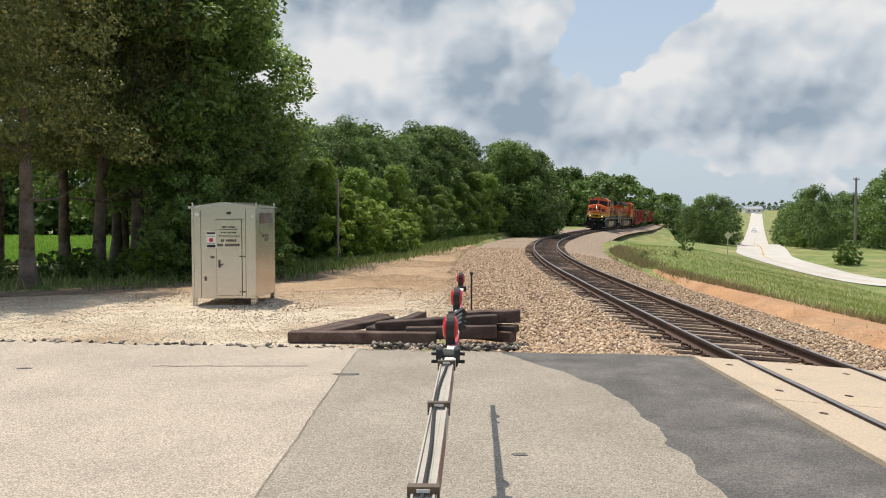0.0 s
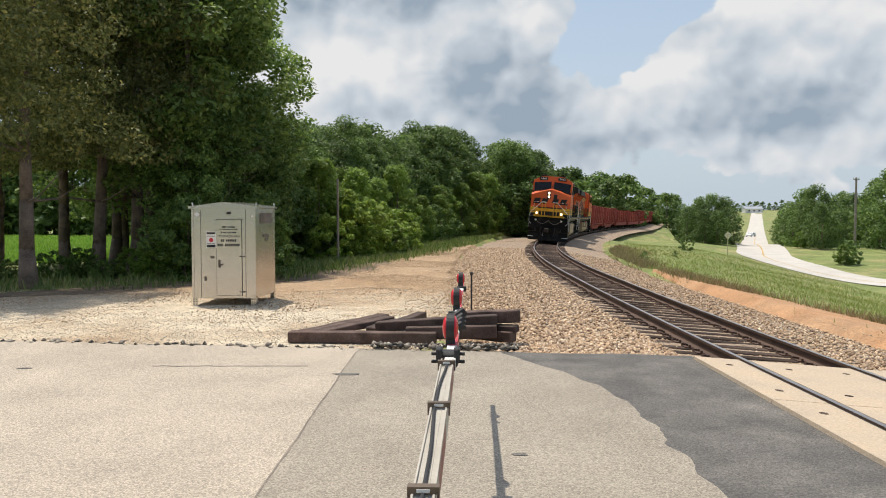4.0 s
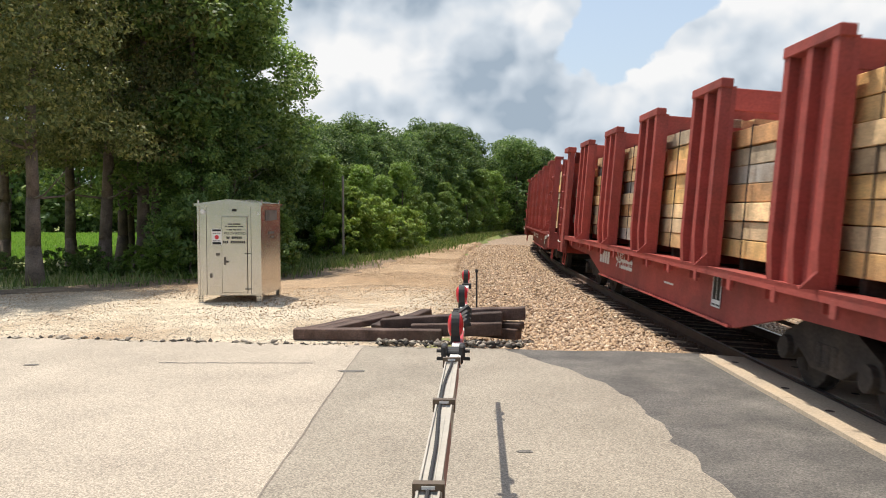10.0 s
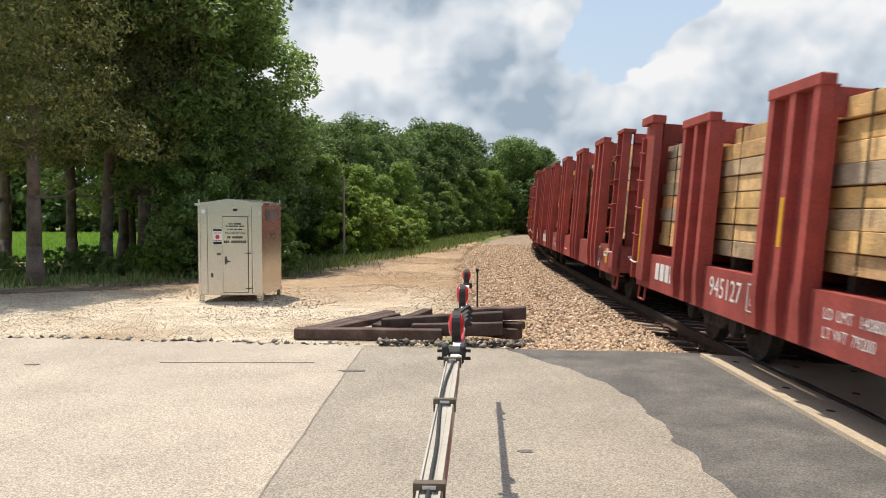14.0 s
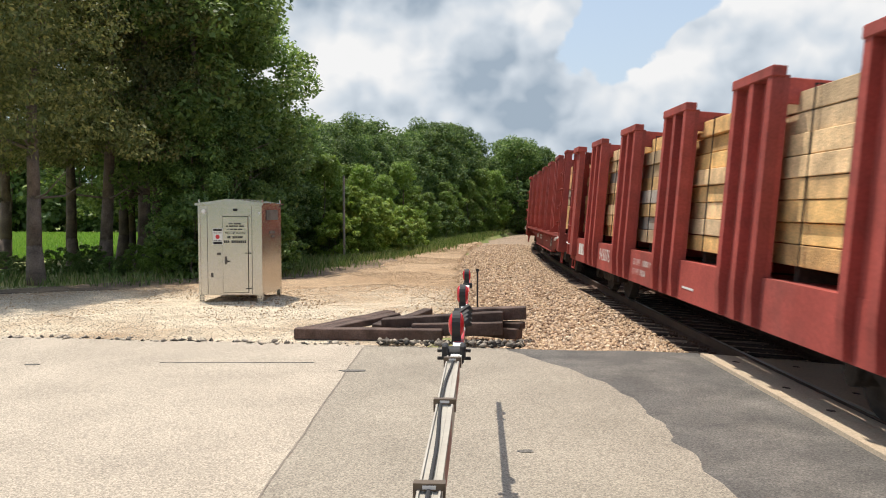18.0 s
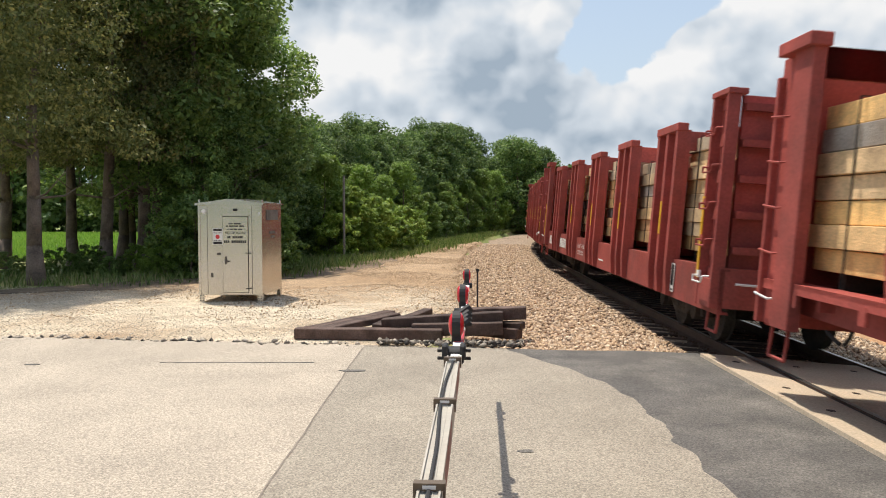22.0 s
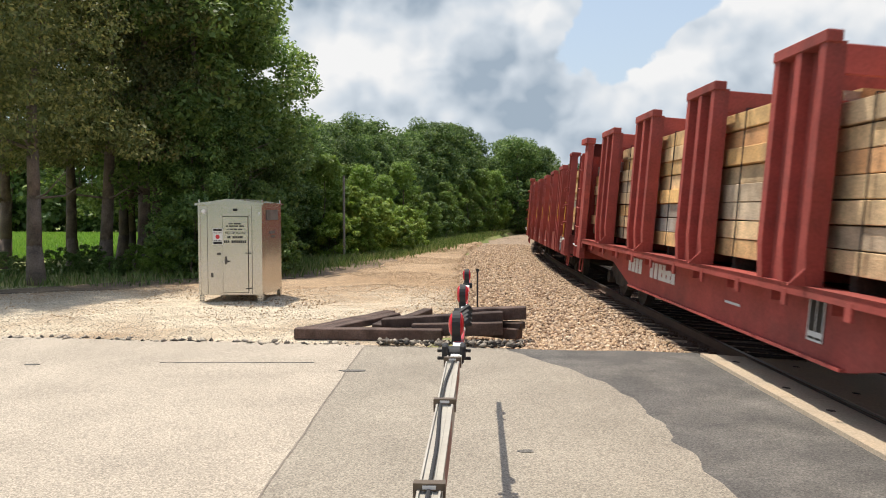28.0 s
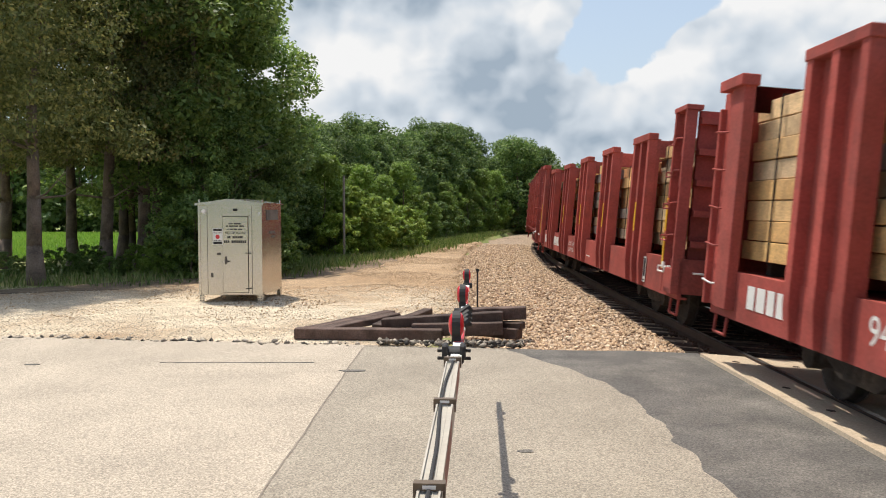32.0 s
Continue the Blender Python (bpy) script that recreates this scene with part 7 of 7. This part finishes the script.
def small_car(x, y, turn):
    z = max(ground_z(x, y), ground_z(x + 1, y)) + 0.15
    t = thing("car", "distant pale car coming up the highway", "car", Matrix.Translation((x, y, z)) @ pose(0, 0, 0, 0, 0, turn))
    bm = bmesh.new()
    prism(bm, [(-2.2, 0.35), (2.2, 0.35), (2.25, 0.8), (1.2, 0.95), (0.6, 1.45), (-1.3, 1.48), (-2.1, 0.95)], -0.88, 0.88)
    bmesh.ops.bevel(bm, geom=bm.edges[:], offset=0.06, segments=1, affect="EDGES")
    part("body", bm, M_CARWHITE, t)
    part("windscreen", boxes(((0, 0.93, 1.18), (1.4, 0.03, 0.5), pose(0, 0, 0, 40))), M_GLASS, t)
    for k in (-1, 1):
        part("side_window", boxes(((k * 0.885, -0.3, 1.2), (0.02, 1.5, 0.34))), M_GLASS, t)
        part("headlight", boxes(((k * 0.65, 2.24, 0.7), (0.3, 0.04, 0.14))), M_WHITE, t)
        for y2 in (-1.35, 1.35):
            bm = bmesh.new()
            rod(bm, (k * 0.75, y2, 0.33), (k * 0.92, y2, 0.33), 0.33, 14)
            wheel = part("wheel", bm, M_RUBBER, t)
            bm = bmesh.new()
            rod(bm, (k * 0.92, y2, 0.33), (k * 0.93, y2, 0.33), 0.2, 12)
            part("rim", bm, M_ALU, wheel)
    return t


def far_house(x, y):
    t = thing("farmhouse", "distant white farm building with grey roof on the hill", "house", Matrix.Translation((x, y, ground_z(x, y))))
    part("wall", boxes(((0, 0, 1.6), (14, 8, 3.4))), M_WHITE, t)
    bm = bmesh.new()
    prism(bm, [(-4.6, 3.3), (4.6, 3.3), (0, 5.2)], -7.4, 7.4)
    part("roof", bm, M_ROOFING, t)
    for k in (-4, 0, 4):
        part("window", boxes(((k, -4.03, 1.8), (1.2, 0.06, 1.3))), M_GLASS, t)


far_house(across(385, 640), 640)
pale_car = small_car(across(391, 262), 262, 158)


def car_rows():
    """The pale car comes down the far hill and turns off behind the crest."""
    rows = []
    for t, b, d, turn in ((0.0, 387.5, 330, 159), (1.5, 386, 305, 158), (3.0, 384.5, 285, 152), (4.5, 383.3, 274, 125), (5.5, 382.2, 268, 105), (6.5, 380.5, 266, 95), (8.0, 376, 265, 92), (12.0, 362, 264, 90), (32.0, 350, 264, 90)):
        x = across(b, d)
        rows.append((t, Matrix.Translation((x, d, ground_z(x, d) + 0.2)) @ pose(0, 0, 0, 0, 0, turn)))
    return rows


# yellow centre line of the highway
line = highway_rows()
rows = [[tuple(Vector(r[2]) + (Vector(r[1]) - Vector(r[2])).normalized() * e + Vector((0, 0, 0.012))) for e in (0.09, -0.09)] for r in line[16:90]]
lay("centre_line", rows, M_YELLOWLINE, "worn yellow centre line of the highway", category="road marking")

motions()
